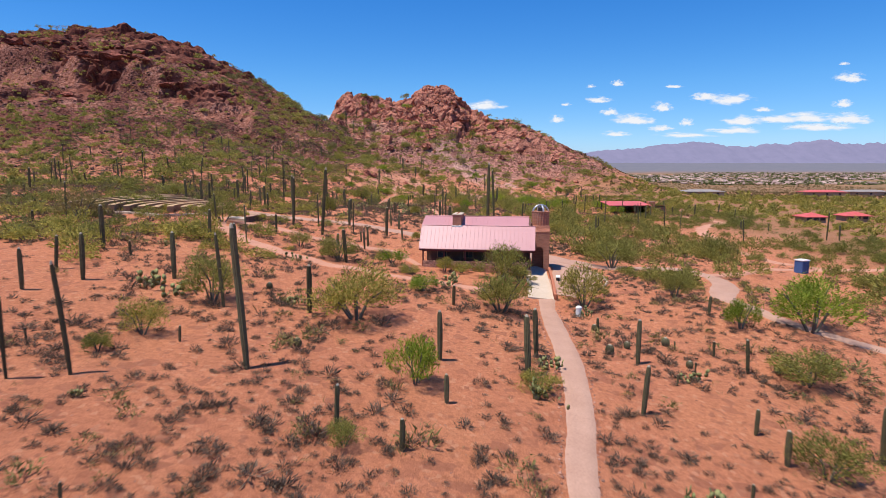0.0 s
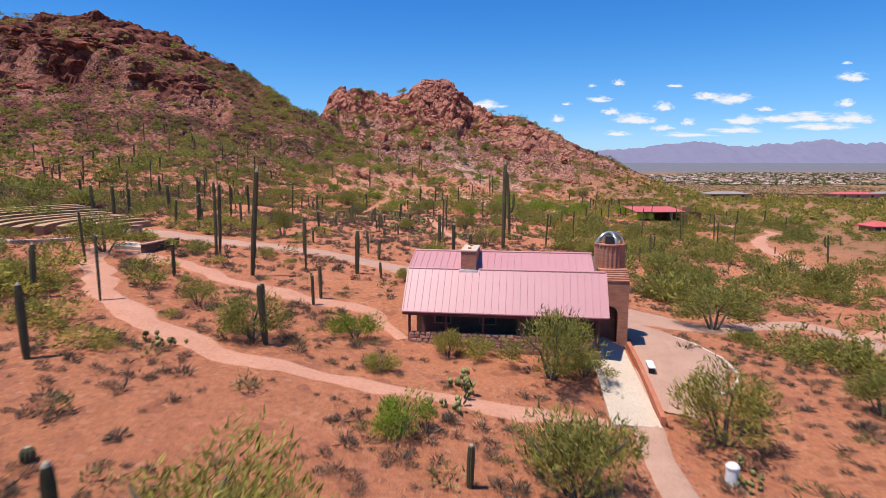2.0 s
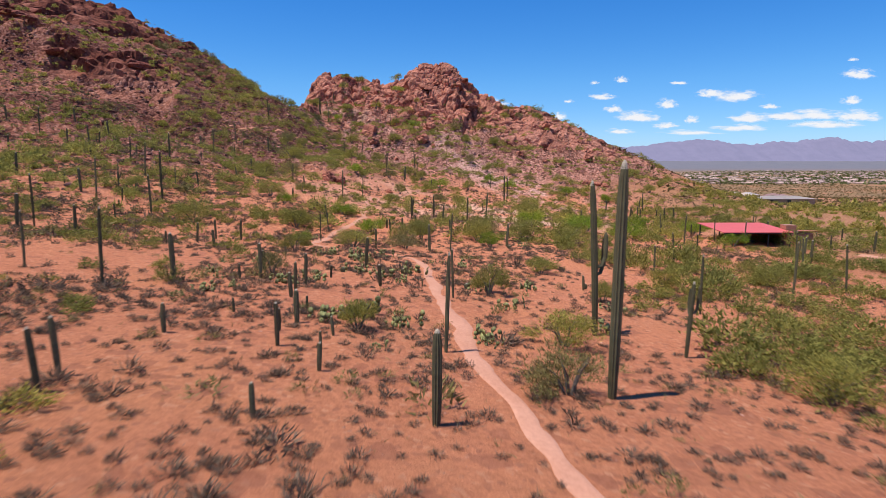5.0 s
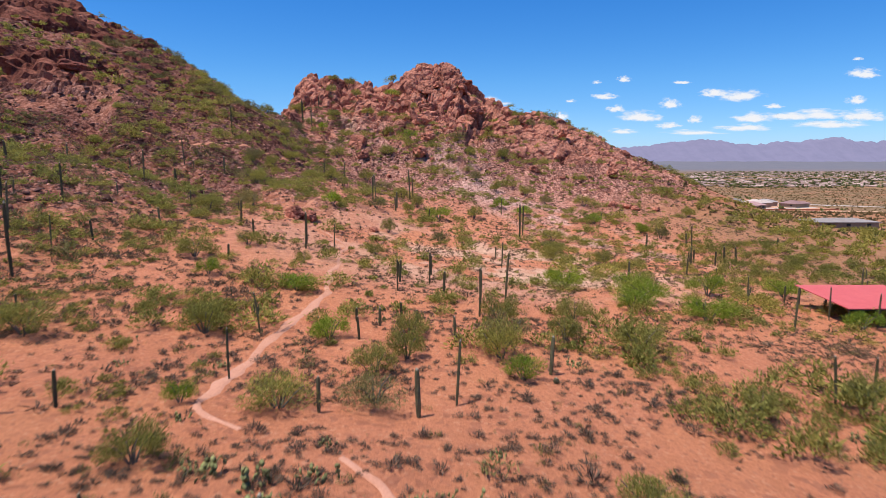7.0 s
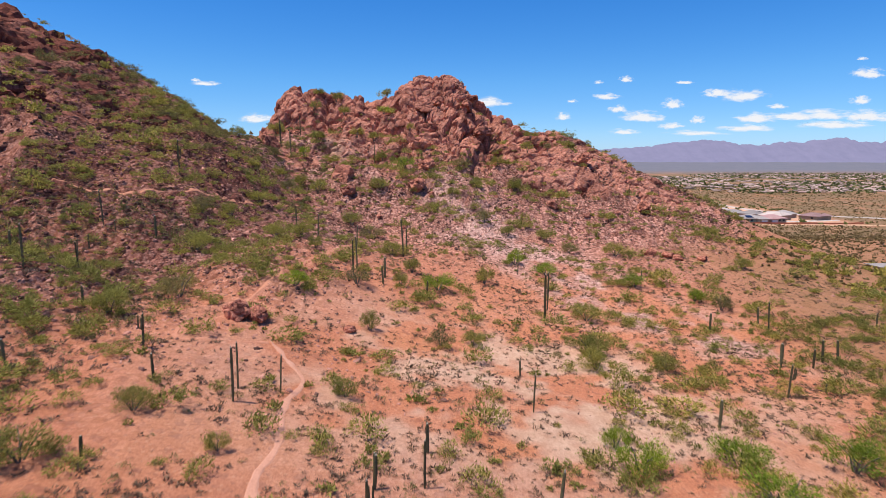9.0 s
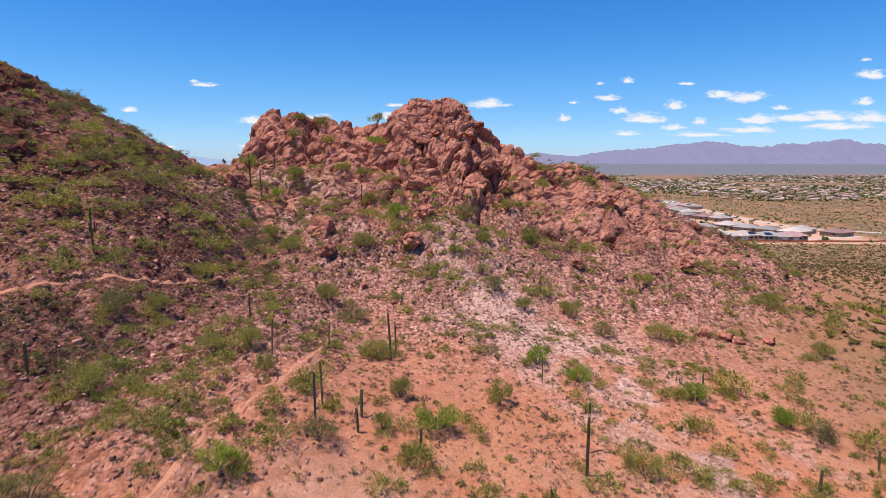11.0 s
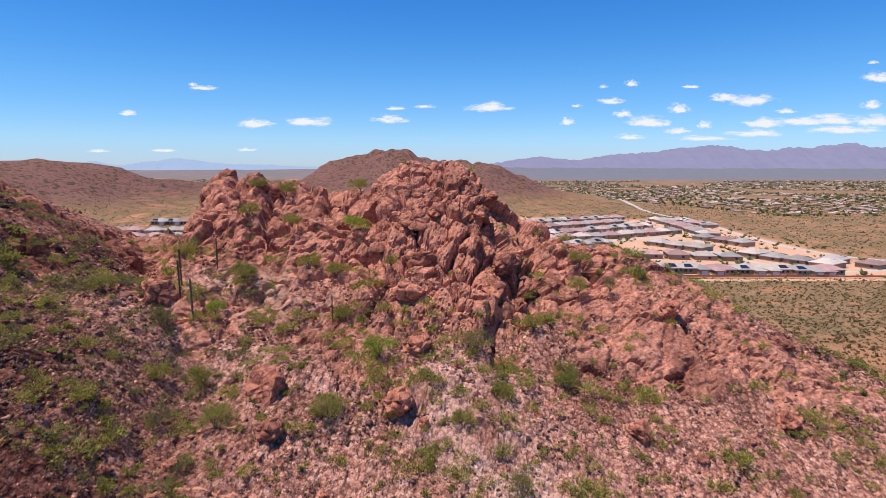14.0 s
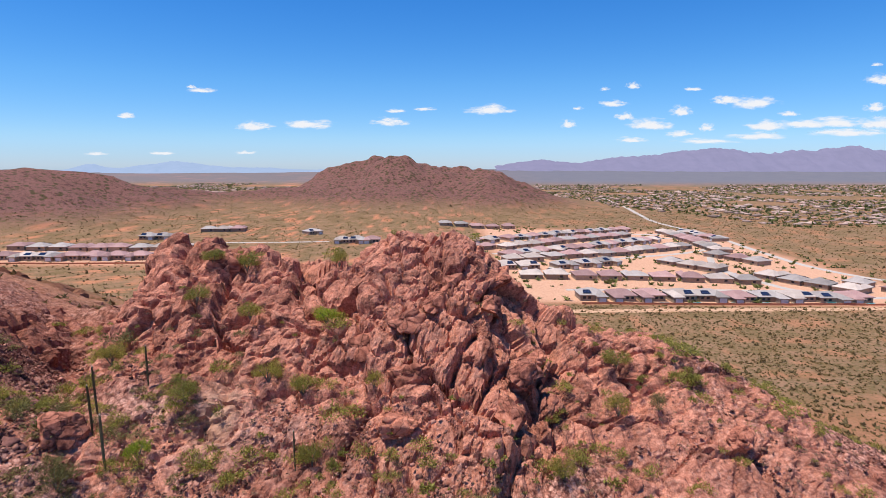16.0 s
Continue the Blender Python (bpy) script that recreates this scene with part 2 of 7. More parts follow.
def rock_material(name, scale=1.0, per_piece=True, tone=(1.0, 1.0, 1.0)):
    mat, tree, bsdf = node_material(name, 0.9, 0.15)
    col, level = rock_tones(tree, scale)
    col = mix(tree, 1.0, col, tone, "MULTIPLY")
    if per_piece:
        col = mix(tree, 1.0, col, ramp(tree, tree.nodes.new("ShaderNodeObjectInfo").outputs["Random"], [(0, (0.75, 0.72, 0.74)), (1, (1.2, 1.15, 1.1))]), "MULTIPLY")
    tree.links.new(col, bsdf.inputs["Base Color"])
    bump(tree, bsdf, level, 1.0, 0.55 / scale)
    return mat


M = {
    "ground": ground_material(),
    "rock": rock_material("red_rock", 2.2, tone=(0.90, 0.92, 0.90)),
    "dark_rock": rock_material("maroon_varnished_rock", 4.0, tone=(0.50, 0.43, 0.46)),
    "dark_stones": varied("dark_loose_stones", (0.055, 0.022, 0.022), (0.27, 0.12, 0.10), 0.25, 2.2, 0.9, 0.5, 0.06, island=0.7),
    "gravel": varied("pale_gravel", (0.30, 0.125, 0.085), (0.66, 0.36, 0.26), 0.3, 4, 0.9, 0.3, 0.02, island=0.5),
    "stones": varied("loose_stones", (0.12, 0.046, 0.038), (0.62, 0.30, 0.225), 0.25, 2.2, 0.9, 0.5, 0.06, island=0.85),
    "concrete": varied("pale_concrete", (0.55, 0.43, 0.325), (0.66, 0.53, 0.42), 0.5, 8, 0.85, 0.15, 0.01),
    "paving": varied("pink_paving", (0.42, 0.238, 0.172), (0.53, 0.322, 0.240), 0.5, 9, 0.9, 0.2, 0.01),
    "trail": varied("packed_sand", (0.50, 0.228, 0.145), (0.60, 0.305, 0.210), 0.4, 5, 0.95, 0.3, 0.03),
    "hill_trail": varied("trodden_orange_soil", (0.46, 0.185, 0.110), (0.60, 0.270, 0.17), 0.4, 5, 0.95, 0.3, 0.03),
    "kerb": varied("red_kerb", (0.42, 0.13, 0.075), (0.52, 0.20, 0.12), 1.0, 8, 0.85, 0.2, 0.01),
    "roof_pink": varied("faded_pink_metal", (0.530, 0.252, 0.268), (0.580, 0.285, 0.300), 0.35, 40, 0.45, 0.05, 0.004, specular=0.4),
    "roof_seam": varied("rose_metal_trim", (0.52, 0.235, 0.24), (0.59, 0.28, 0.285), 0.8, 5, 0.45, 0.05, 0.004, specular=0.4),
    "fascia": varied("dark_red_fascia", (0.16, 0.045, 0.045), (0.22, 0.07, 0.065), 0.8, 6, 0.6, 0.1, 0.005),
    "brick": varied("red_brick", (0.36, 0.155, 0.105), (0.47, 0.225, 0.155), 1.2, 9, 0.9, 0.3, 0.01, per_piece=0.2),
    "mortar": varied("mortar", (0.40, 0.25, 0.19), (0.50, 0.33, 0.26), 2, 12, 0.95, 0.3, 0.01),
    "stone_wall": varied("red_field_stone", (0.27, 0.115, 0.080), (0.60, 0.35, 0.26), 1.0, 6, 0.9, 0.6, 0.03, per_piece=0.35),
    # darker wall stone, with the shade behind the porch put into its colour
    "shade_wall": varied("shade_dark_stone", (0.10, 0.06, 0.05), (0.20, 0.11, 0.085), 1.5, 8, 0.9, 0.5, 0.03),
    "wood": varied("weathered_timber", (0.30, 0.17, 0.09), (0.48, 0.30, 0.17), 1.5, 12, 0.8, 0.2, 0.01),
    "bench": varied("tan_timber", (0.42, 0.255, 0.13), (0.56, 0.36, 0.20), 1.0, 9, 0.8, 0.2, 0.01),
    "steel": varied("galvanised_steel", (0.45, 0.47, 0.50), (0.62, 0.64, 0.66), 2, 12, 0.35, 0.05, 0.003, metal=0.8),
    "white": varied("white_paint", (0.70, 0.70, 0.70), (0.82, 0.82, 0.80), 2, 12, 0.5, 0.05, 0.003),
    "dark": varied("dark_metal", (0.03, 0.03, 0.035), (0.06, 0.06, 0.065), 2, 12, 0.5, 0.05, 0.003),
    "blue": varied("blue_paint", (0.05, 0.10, 0.26), (0.08, 0.15, 0.34), 2, 12, 0.5, 0.05, 0.003),
    "roof_red": varied("bright_red_metal", (0.60, 0.095, 0.085), (0.68, 0.14, 0.12), 0.5, 5, 0.5, 0.05, 0.004, specular=0.4),
    "saguaro": varied("saguaro_skin", (0.078, 0.072, 0.038), (0.185, 0.165, 0.090), 1.5, 10, 0.7, 0.3, 0.01, per_piece=0.35),
    "saguaro_tip": varied("pale_woolly_tip", (0.34, 0.28, 0.20), (0.52, 0.46, 0.36), 4, 20, 0.95, 0.3, 0.01),
    "dead_wood": varied("grey_branches", (0.10, 0.085, 0.07), (0.20, 0.17, 0.14), 2, 12, 0.9, 0.2, 0.01),
    "green_leaf": leaf_material("palo_verde_leaves", (0.150, 0.145, 0.032), (0.44, 0.405, 0.118), 0.5),
    "bright_leaf": leaf_material("bright_green_leaves", (0.12, 0.18, 0.015), (0.36, 0.45, 0.065), 0.5),
    "dry_leaf": leaf_material("grey_dry_twigs", (0.085, 0.058, 0.045), (0.25, 0.175, 0.130), 0.3),
    "olive_leaf": leaf_material("olive_brush", (0.120, 0.105, 0.040), (0.31, 0.265, 0.115), 0.35),
    "scrub": leaf_material("brown_scrub", (0.150, 0.105, 0.052), (0.30, 0.215, 0.105), 0.3),
    "yellow_grass": leaf_material("yellow_dry_grass", (0.26, 0.165, 0.045), (0.50, 0.34, 0.11), 0.3),
    "straw": leaf_material("dry_straw", (0.22, 0.13, 0.06), (0.48, 0.32, 0.16), 0.3),
    "pear": varied("prickly_pear_pads", (0.15, 0.16, 0.058), (0.35, 0.34, 0.14), 1.0, 8, 0.7, 0.1, 0.01, per_piece=0.5),
    "town_leaf": leaf_material("town_trees", (0.08, 0.095, 0.035), (0.21, 0.22, 0.085), 0.3),
    "house_wall": varied("tan_stucco", (0.34, 0.24, 0.165), (0.46, 0.34, 0.25), 0.1, 1, 0.9, 0.1, 0.01, per_piece=0.25),
    "tile_grey": varied("grey_roof_tiles", (0.30, 0.255, 0.24), (0.45, 0.395, 0.37), 0.2, 2.5, 0.85, 0.4, 0.05, per_piece=0.3),
    "tile_red": varied("rose_roof_tiles", (0.33, 0.185, 0.175), (0.46, 0.29, 0.275), 0.2, 2.5, 0.85, 0.4, 0.05, per_piece=0.3),
    "tile_tan": varied("tan_roof_tiles", (0.42, 0.335, 0.29), (0.58, 0.48, 0.43), 0.2, 2.5, 0.85, 0.4, 0.05, per_piece=0.3),
    "solar": varied("solar_glass", (0.012, 0.016, 0.035), (0.03, 0.04, 0.08), 1.0, 4, 0.2, 0, 0, specular=0.5),
    "asphalt": varied("pale_street", (0.44, 0.38, 0.34), (0.55, 0.49, 0.44), 0.1, 2, 0.9, 0.1, 0.01),
    "dirt_road": varied("tan_dirt_road", (0.52, 0.30, 0.18), (0.62, 0.39, 0.25), 0.1, 2, 0.95, 0.2, 0.02),
    "town": varied("town_houses", (0.32, 0.20, 0.16), (0.54, 0.40, 0.34), 0.01, 0.2, 0.9, 0, island=0.6),
    "pool": varied("pool_water", (0.05, 0.32, 0.38), (0.08, 0.40, 0.45), 1, 6, 0.1, 0, 0, specular=0.5),
}


# ---- mesh helpers ----
def mesh_object(name, verts, faces, material, parent=None, label="", smooth=False):
    me = bpy.data.meshes.new(name)
    if isinstance(faces, np.ndarray):
        n, k = faces.shape
        me.vertices.add(len(verts))
        me.vertices.foreach_set("co", np.asarray(verts, np.float32).ravel())
        me.loops.add(n * k)
        me.loops.foreach_set("vertex_index", faces.astype(np.int32).ravel())
        me.polygons.add(n)
        me.polygons.foreach_set("loop_start", np.arange(n, dtype=np.int32) * k)
        me.update(calc_edges=True)
        me.validate()
    else:
        me.from_pydata([tuple(v) for v in verts], [], [tuple(f) for f in faces])
    if smooth:
        me.polygons.foreach_set("use_smooth", [True] * len(me.polygons))
    me.update()
    if material is not None:
        me.materials.append(material)
    ob = new(name, me)
    if parent is not None:
        ob.parent = parent
    if label:
        tagged(ob, label)
    return ob


def part(name, bm, material, parent, label="", smooth=False):
    """One bmesh as one mesh object under a thing or a part."""
    me = bpy.data.meshes.new(name)
    bm.normal_update()
    bm.to_mesh(me)
    bm.free()
    if smooth:
        me.polygons.foreach_set("use_smooth", [True] * len(me.polygons))
    me.materials.append(material)
    ob = new(name, me)
    ob.parent = parent
    if label:
        tagged(ob, label)
    return ob


def box(bm, x0, y0, z0, x1, y1, z1, bevel=0.0):
    made = bmesh.ops.create_cube(bm, size=1.0)["verts"]
    for v in made:
        v.co = Vector(((x0 + x1) / 2 + v.co.x * (x1 - x0), (y0 + y1) / 2 + v.co.y * (y1 - y0), (z0 + z1) / 2 + v.co.z * (z1 - z0)))
    if bevel:
        edges = {e for v in made for e in v.link_edges}
        bmesh.ops.bevel(bm, geom=list(edges), offset=bevel, segments=1, affect="EDGES")
    return made


def a_box(name, parent, material, x0, y0, z0, x1, y1, z1, label="", bevel=0.015):
    bm = bmesh.new()
    box(bm, x0, y0, z0, x1, y1, z1, bevel)
    return part(name, bm, material, parent, label)


def thing(name, m, label, category, group="", kind=""):
    ob = new(name)
    ob.empty_display_size = 0.2
    ob.matrix_world = m
    return tagged(ob, label, category, group, kind)


# ---- the lie of the land ----
def smooth_table(v, table):
    """A smooth curve through a short table of places and values."""
    xs, ys = np.asarray(table[0], float), np.asarray(table[1], float)
    v = np.clip(np.asarray(v, float), xs[0], xs[-1])
    k = np.clip(np.searchsorted(xs, v) - 1, 0, len(xs) - 2)
    slope = np.gradient(ys, xs)
    h = xs[k + 1] - xs[k]
    u = (v - xs[k]) / h
    return ((2 * u**3 - 3 * u**2 + 1) * ys[k] + (u**3 - 2 * u**2 + u) * h * slope[k]
            + (-2 * u**3 + 3 * u**2) * ys[k + 1] + (u**3 - u**2) * h * slope[k + 1])


def ease(v, a, b):
    u = np.clip((v - a) / (b - a), 0, 1)
    return u * u * (3 - 2 * u)


CREST_A = ((-140,-115,-95,-84,-79,-72,-63,-55,-45,-36,-28,-20,-15,-4,8,13,19,26,36,50,66,84,104,130,170),
           (38,42,44.7,48,56,63.5,66,64.5,61.5,61.5,61,62.5,66.6,68.4,67.2,63.4,57,53,51,49.5,42.9,32.8,24.1,11.2,0))
LINE_A = ((-100,-73,-41,-13,20,60,100,140), (462.6,451.2,441.8,435,431.3,424.4,413.4,405.9))
CREST_B = ((-900,-600,-420,-300,-262,-231,-185,-153,-125,-110,-98,-86,-72,-62,-50,-35,-15,0,25),
           (40,56,76,90,98,99,94.5,86,70.5,62,54.5,45.5,38.5,31.5,20.1,15.1,7.3,3.4,0))
LINE_B = ((-200,-110,-98,-85,-60,-30), (389.2,382,380,360.4,355.5,340.4))
FRONT_A = ((0,12,20,27,35,42,50,60,72,88,105,130,160,190), (1,.88,.82,.68,.61,.49,.44,.37,.25,.18,.14,.05,0,0))
FRONT_B = ((0,30,58,70,80,95,130,160,230,300,380), (1,.88,.79,.75,.56,.49,.34,.22,.09,.01,0))
BACK_A = ((0,12,25,50,90,140,200), (1,.97,.86,.6,.3,.1,0))
BACK_B = ((0,20,50,80,160,300,420), (1,.95,.84,.72,.45,.12,0))
KNOLLS = ((-30,368,11.3,16),(-62,400,8.8,18),(-75,285,-8.5,22),(-16,303,3.7,22),(-85,320,-2.9,16),(35,412,-2.6,18),(-100,446,1.9,20),(-60,420,-2,14),(-25,190,-1.2,22),(12,58,-1.3,8),(-3,67,-.75,9),(12.5,71,.45,5),(-8,100,.9,20))
def base_height(x, y):
    k = .085 - .055*ease(y, 120, 175)*(x<0)
    z = .75 - k*np.clip(x, -40, 60) - .02*np.clip(x, -300, -40)*ease(y,200,100) - .012*np.clip(x, 60, 400)
    z = z - np.clip(60-y, 0, 90)*(.06 + .05*ease(x, -15, 15))
    z = z - 22*ease(y, 430, 700) - 1*ease(x, -30, 60)*ease(y, 220, 120)
    return z
def ridge(x, y, crest, line, front, back):
    s = smooth_table(x, line) - y
    return np.maximum(smooth_table(x, crest), 0)*np.where(s > 0, smooth_table(s, front), smooth_table(-s, back))
def smax(a, b, k):
    h = np.clip(.5+.5*(a-b)/k, 0, 1)
    return b*(1-h)+a*h+k*h*(1-h)
def land(x, y):
    x=np.asarray(x,float);y=np.asarray(y,float)
    a = ridge(x, y, CREST_A, LINE_A, FRONT_A, BACK_A)
    b = ridge(x, y, CREST_B, LINE_B, FRONT_B, BACK_B)
    z = base_height(x, y) + smax(a, b, 6) - 1.5*np.exp(-((a-b)/6)**2)
    for cx, cy, h, r in KNOLLS:
        z = z + h*np.exp(-((x-cx)**2+(y-cy)**2)/r**2)
    return z


@functools.lru_cache(None)
def random_net(seed, count, size):
    """Fixed random numbers on a square net."""
    r = np.random.default_rng(seed)
    return tuple(r.uniform(0, 1, (size, size)) for _ in range(count))


@functools.lru_cache(None)
def signed_net(seed):
    return random_net(seed, 1, 256)[0] * 2 - 1


def lattice(x, y, seed):
    """Smooth value noise, -1 to 1."""
    r = signed_net(seed)
    i, j = np.floor(x).astype(int), np.floor(y).astype(int)
    u, v = x - i, y - j
    u, v = u * u * (3 - 2 * u), v * v * (3 - 2 * v)
    a, b, c, d = r[i % 256, j % 256], r[(i + 1) % 256, j % 256], r[i % 256, (j + 1) % 256], r[(i + 1) % 256, (j + 1) % 256]
    return (a * (1 - u) + b * u) * (1 - v) + (c * (1 - u) + d * u) * v


def fbm(x, y, seed, octaves=4):
    return sum(lattice(x * 2.0**k, y * 2.0**k, seed + k) / 2.0**k for k in range(octaves))


def blocks(x, y, size, seed):
    """Broken rock: each cell has its own height and a tilt of its own, 0 to 1."""
    jx, jy, hh, tx, ty = random_net(seed, 5, 128)
    u, v = x / size, y / size
    i, j = np.floor(u).astype(int), np.floor(v).astype(int)
    best, height = np.full(np.shape(x), 9.0), np.zeros(np.shape(x))
    for di in (-1, 0, 1):
        for dj in (-1, 0, 1):
            a, b = (i + di) % 128, (j + dj) % 128
            dx, dy = u - (i + di + jx[a, b]), v - (j + dj + jy[a, b])
            d = dx * dx + dy * dy
            nearer = d < best
            best = np.where(nearer, d, best)
            height = np.where(nearer, hh[a, b] + (tx[a, b] - 0.5) * dx * 1.2 + (ty[a, b] - 0.5) * dy * 1.2, height)
    return height


def turned(about_y, about_z):
    """Axes of a joint system: tilted about y, then about z (degrees)."""
    a, b = math.radians(about_y), math.radians(about_z)
    ry = np.array([[math.cos(a), 0, math.sin(a)], [0, 1, 0], [-math.sin(a), 0, math.cos(a)]])
    rz = np.array([[math.cos(b), -math.sin(b), 0], [math.sin(b), math.cos(b), 0], [0, 0, 1]])
    return rz @ ry


def fracture(p, axes, size, stretch, seed):
    """Jointed rock in space: flat-sided blocks that stick out by their own amount and tilt, and the open joints between them."""
    q = (p @ axes) / (size * np.array(stretch))
    base = np.floor(q).astype(int)
    best, second, out = np.full(len(p), 99.0), np.full(len(p), 99.0), np.zeros(len(p))
    net = np.random.default_rng(seed).uniform(0, 1, (7, 4096))
    for di in (-1, 0, 1):
        for dj in (-1, 0, 1):
            for dk in (-1, 0, 1):
                c = base + np.array([di, dj, dk])
                key = (c[:, 0] * 73856093 ^ c[:, 1] * 19349663 ^ c[:, 2] * 83492791) & 4095
                d = q - c - net[:3, key].T
                dist = (d ** 4).sum(1) ** 0.25
                tilt = net[3, key] + ((net[4:7, key].T - 0.5) * d).sum(1) * 1.5
                nearer = dist < best
                second = np.where(nearer, best, np.minimum(second, dist))
                out = np.where(nearer, tilt, out)
                best = np.where(nearer, dist, best)
    return out - 0.5, np.exp(-((second - best) / 0.07) ** 2)


CLEFTS = [  # runs of deep cracks in the crag: points, gap, depth, drop of the farther side
    ([(20, 424), (18.7, 416.6), (17.4, 407), (14, 400), (10.5, 394), (10, 388)], 0.8, 3.4, 4.5),
    ([(11.5, 414), (10.6, 411), (8.8, 407.8)], 0.7, 3.0, 2.0), ([(-7.5, 411.5), (-3, 407.5), (1.2, 403.6)], 0.9, 3.2, 1.6),
    ([(50, 419), (52.2, 416.5), (55.7, 409.9), (58.5, 401)], 0.9, 2.6, 2.6), ([(-35.5, 441), (-33.8, 433), (-32, 428)], 0.9, 2.6, 2.6),
    ([(-52, 438), (-51.3, 430), (-50, 424)], 1.0, 3.2, 3.0), ([(-20, 424), (-17, 416), (-16, 409)], 0.8, 2.2, -1.5), ([(-3, 421), (3, 417), (7, 419)], 0.7, 2.4, 1.2), ([(66, 398), (70, 392), (78, 384)], 0.9, 2.2, 2.0),
]


def clefts(x, y):
    """How far the cracks lower the ground."""
    cut = np.zeros(np.shape(x))
    for points, gap, depth, drop in CLEFTS:
        best, side = np.full(np.shape(x), 99.0), np.zeros(np.shape(x))
        for (x0, y0), (x1, y1) in zip(points, points[1:]):
            dx, dy = x1 - x0, y1 - y0
            u = np.clip(((x - x0) * dx + (y - y0) * dy) / (dx * dx + dy * dy), 0, 1)
            d = np.hypot(x - x0 - u * dx, y - y0 - u * dy)
            nearer = d < best
            side = np.where(nearer, np.sign(dx * (y - y0) - dy * (x - x0)), side)
            best = np.where(nearer, d, best)
        s = best * side + 0.35 * lattice(x / 1.3, y / 1.3, 19)
        ends = ease(best, 14, 7)
        cut = cut + ends * (depth * np.exp(-(s / gap) ** 2) + drop * ease(s, -0.2, 0.7) * ease(s, 10, 2.5))
    return cut


def rockiness(x, y):
    """Where bare rock breaks through: the crag, the cliffs of the long hill, and the slopes."""
    a = ridge(x, y, CREST_A, LINE_A, FRONT_A, BACK_A)
    b = ridge(x, y, CREST_B, LINE_B, FRONT_B, BACK_B)
    patch = fbm(x / 22, y / 22, 5, 3)
    crag = ease(a, 28, 44) * ease(x, -100, -80) * ease(x, 75, 30)
    spine = ease(a, 14, 24) * ease(patch + 0.25 * ease(x, 20, 60), -0.15, 0.35) * 0.55
    cliff = ease(b, 34, 52) * ease(patch + ease(b, 60, 85), -0.05, 0.4)
    return np.clip(np.maximum(np.maximum(crag, spine), cliff), 0, 1), np.clip(np.maximum(ease(a, 4, 18), ease(b, 1.5, 15)), 0, 1)


def far_land(x, y):
    """The wide valley: a slope that rises to the mountain feet, and the dark hills behind the crag."""
    z = 88 * ease(y, 3300, 4960) * (0.65 + 0.35 * ease(x, -600, 600))
    for cx, cy, h, rx, ry, p in ((-150, 1960, 98, 230, 330, 1.7), (130, 1990, 72, 200, 280, 1.7), (-420, 1900, 26, 200, 260, 1.7), (-930, 1480, 84, 350, 380, 3.0)):
        z = z + h * np.exp(-((np.abs(x - cx) / rx) ** p + (np.abs(y - cy) / ry) ** p)) * (1 + 0.28 * fbm(x / 110, y / 110, 31, 4) + 0.04 * fbm(x / 40, y / 40, 35, 2))
    return z


def height(x, y):
    """The ground's height, with its roughness."""
    x, y = np.asarray(x, float), np.asarray(y, float)
    rock, slope = rockiness(x, y)
    near = ease(y, 1200, 700)
    z = land(x, y) + far_land(x, y)
    hot = (np.abs(x) < 100) & (y > 375) & (y < 460)
    if np.any(hot):
        z = np.array(z)
        z[hot] = z[hot] - clefts(x[hot], y[hot]) if z.ndim else z
        z = z if z.ndim else z - clefts(x, y)
    z = z + near * (0.10 * fbm(x / 3.1, y / 3.1, 11, 3) + 0.35 * slope * fbm(x / 5.0, y / 5.0, 14, 4) + 0.25 * fbm(x / 15, y / 15, 17, 2) * ease(y, 75, 130))
    return z + near * slope * (1 - rock) * 0.85 * (blocks(x, y, 1.7, 24) - 0.5)


def spaced(stops):
    """Lines of a net: (from, to, step) runs joined end to end."""
    out = []
    for a, b, step in stops:
        n = max(1, round((b - a) / step))
        out += [a + (b - a) * k / n for k in range(n)]
    return np.array(out + [stops[-1][1]])


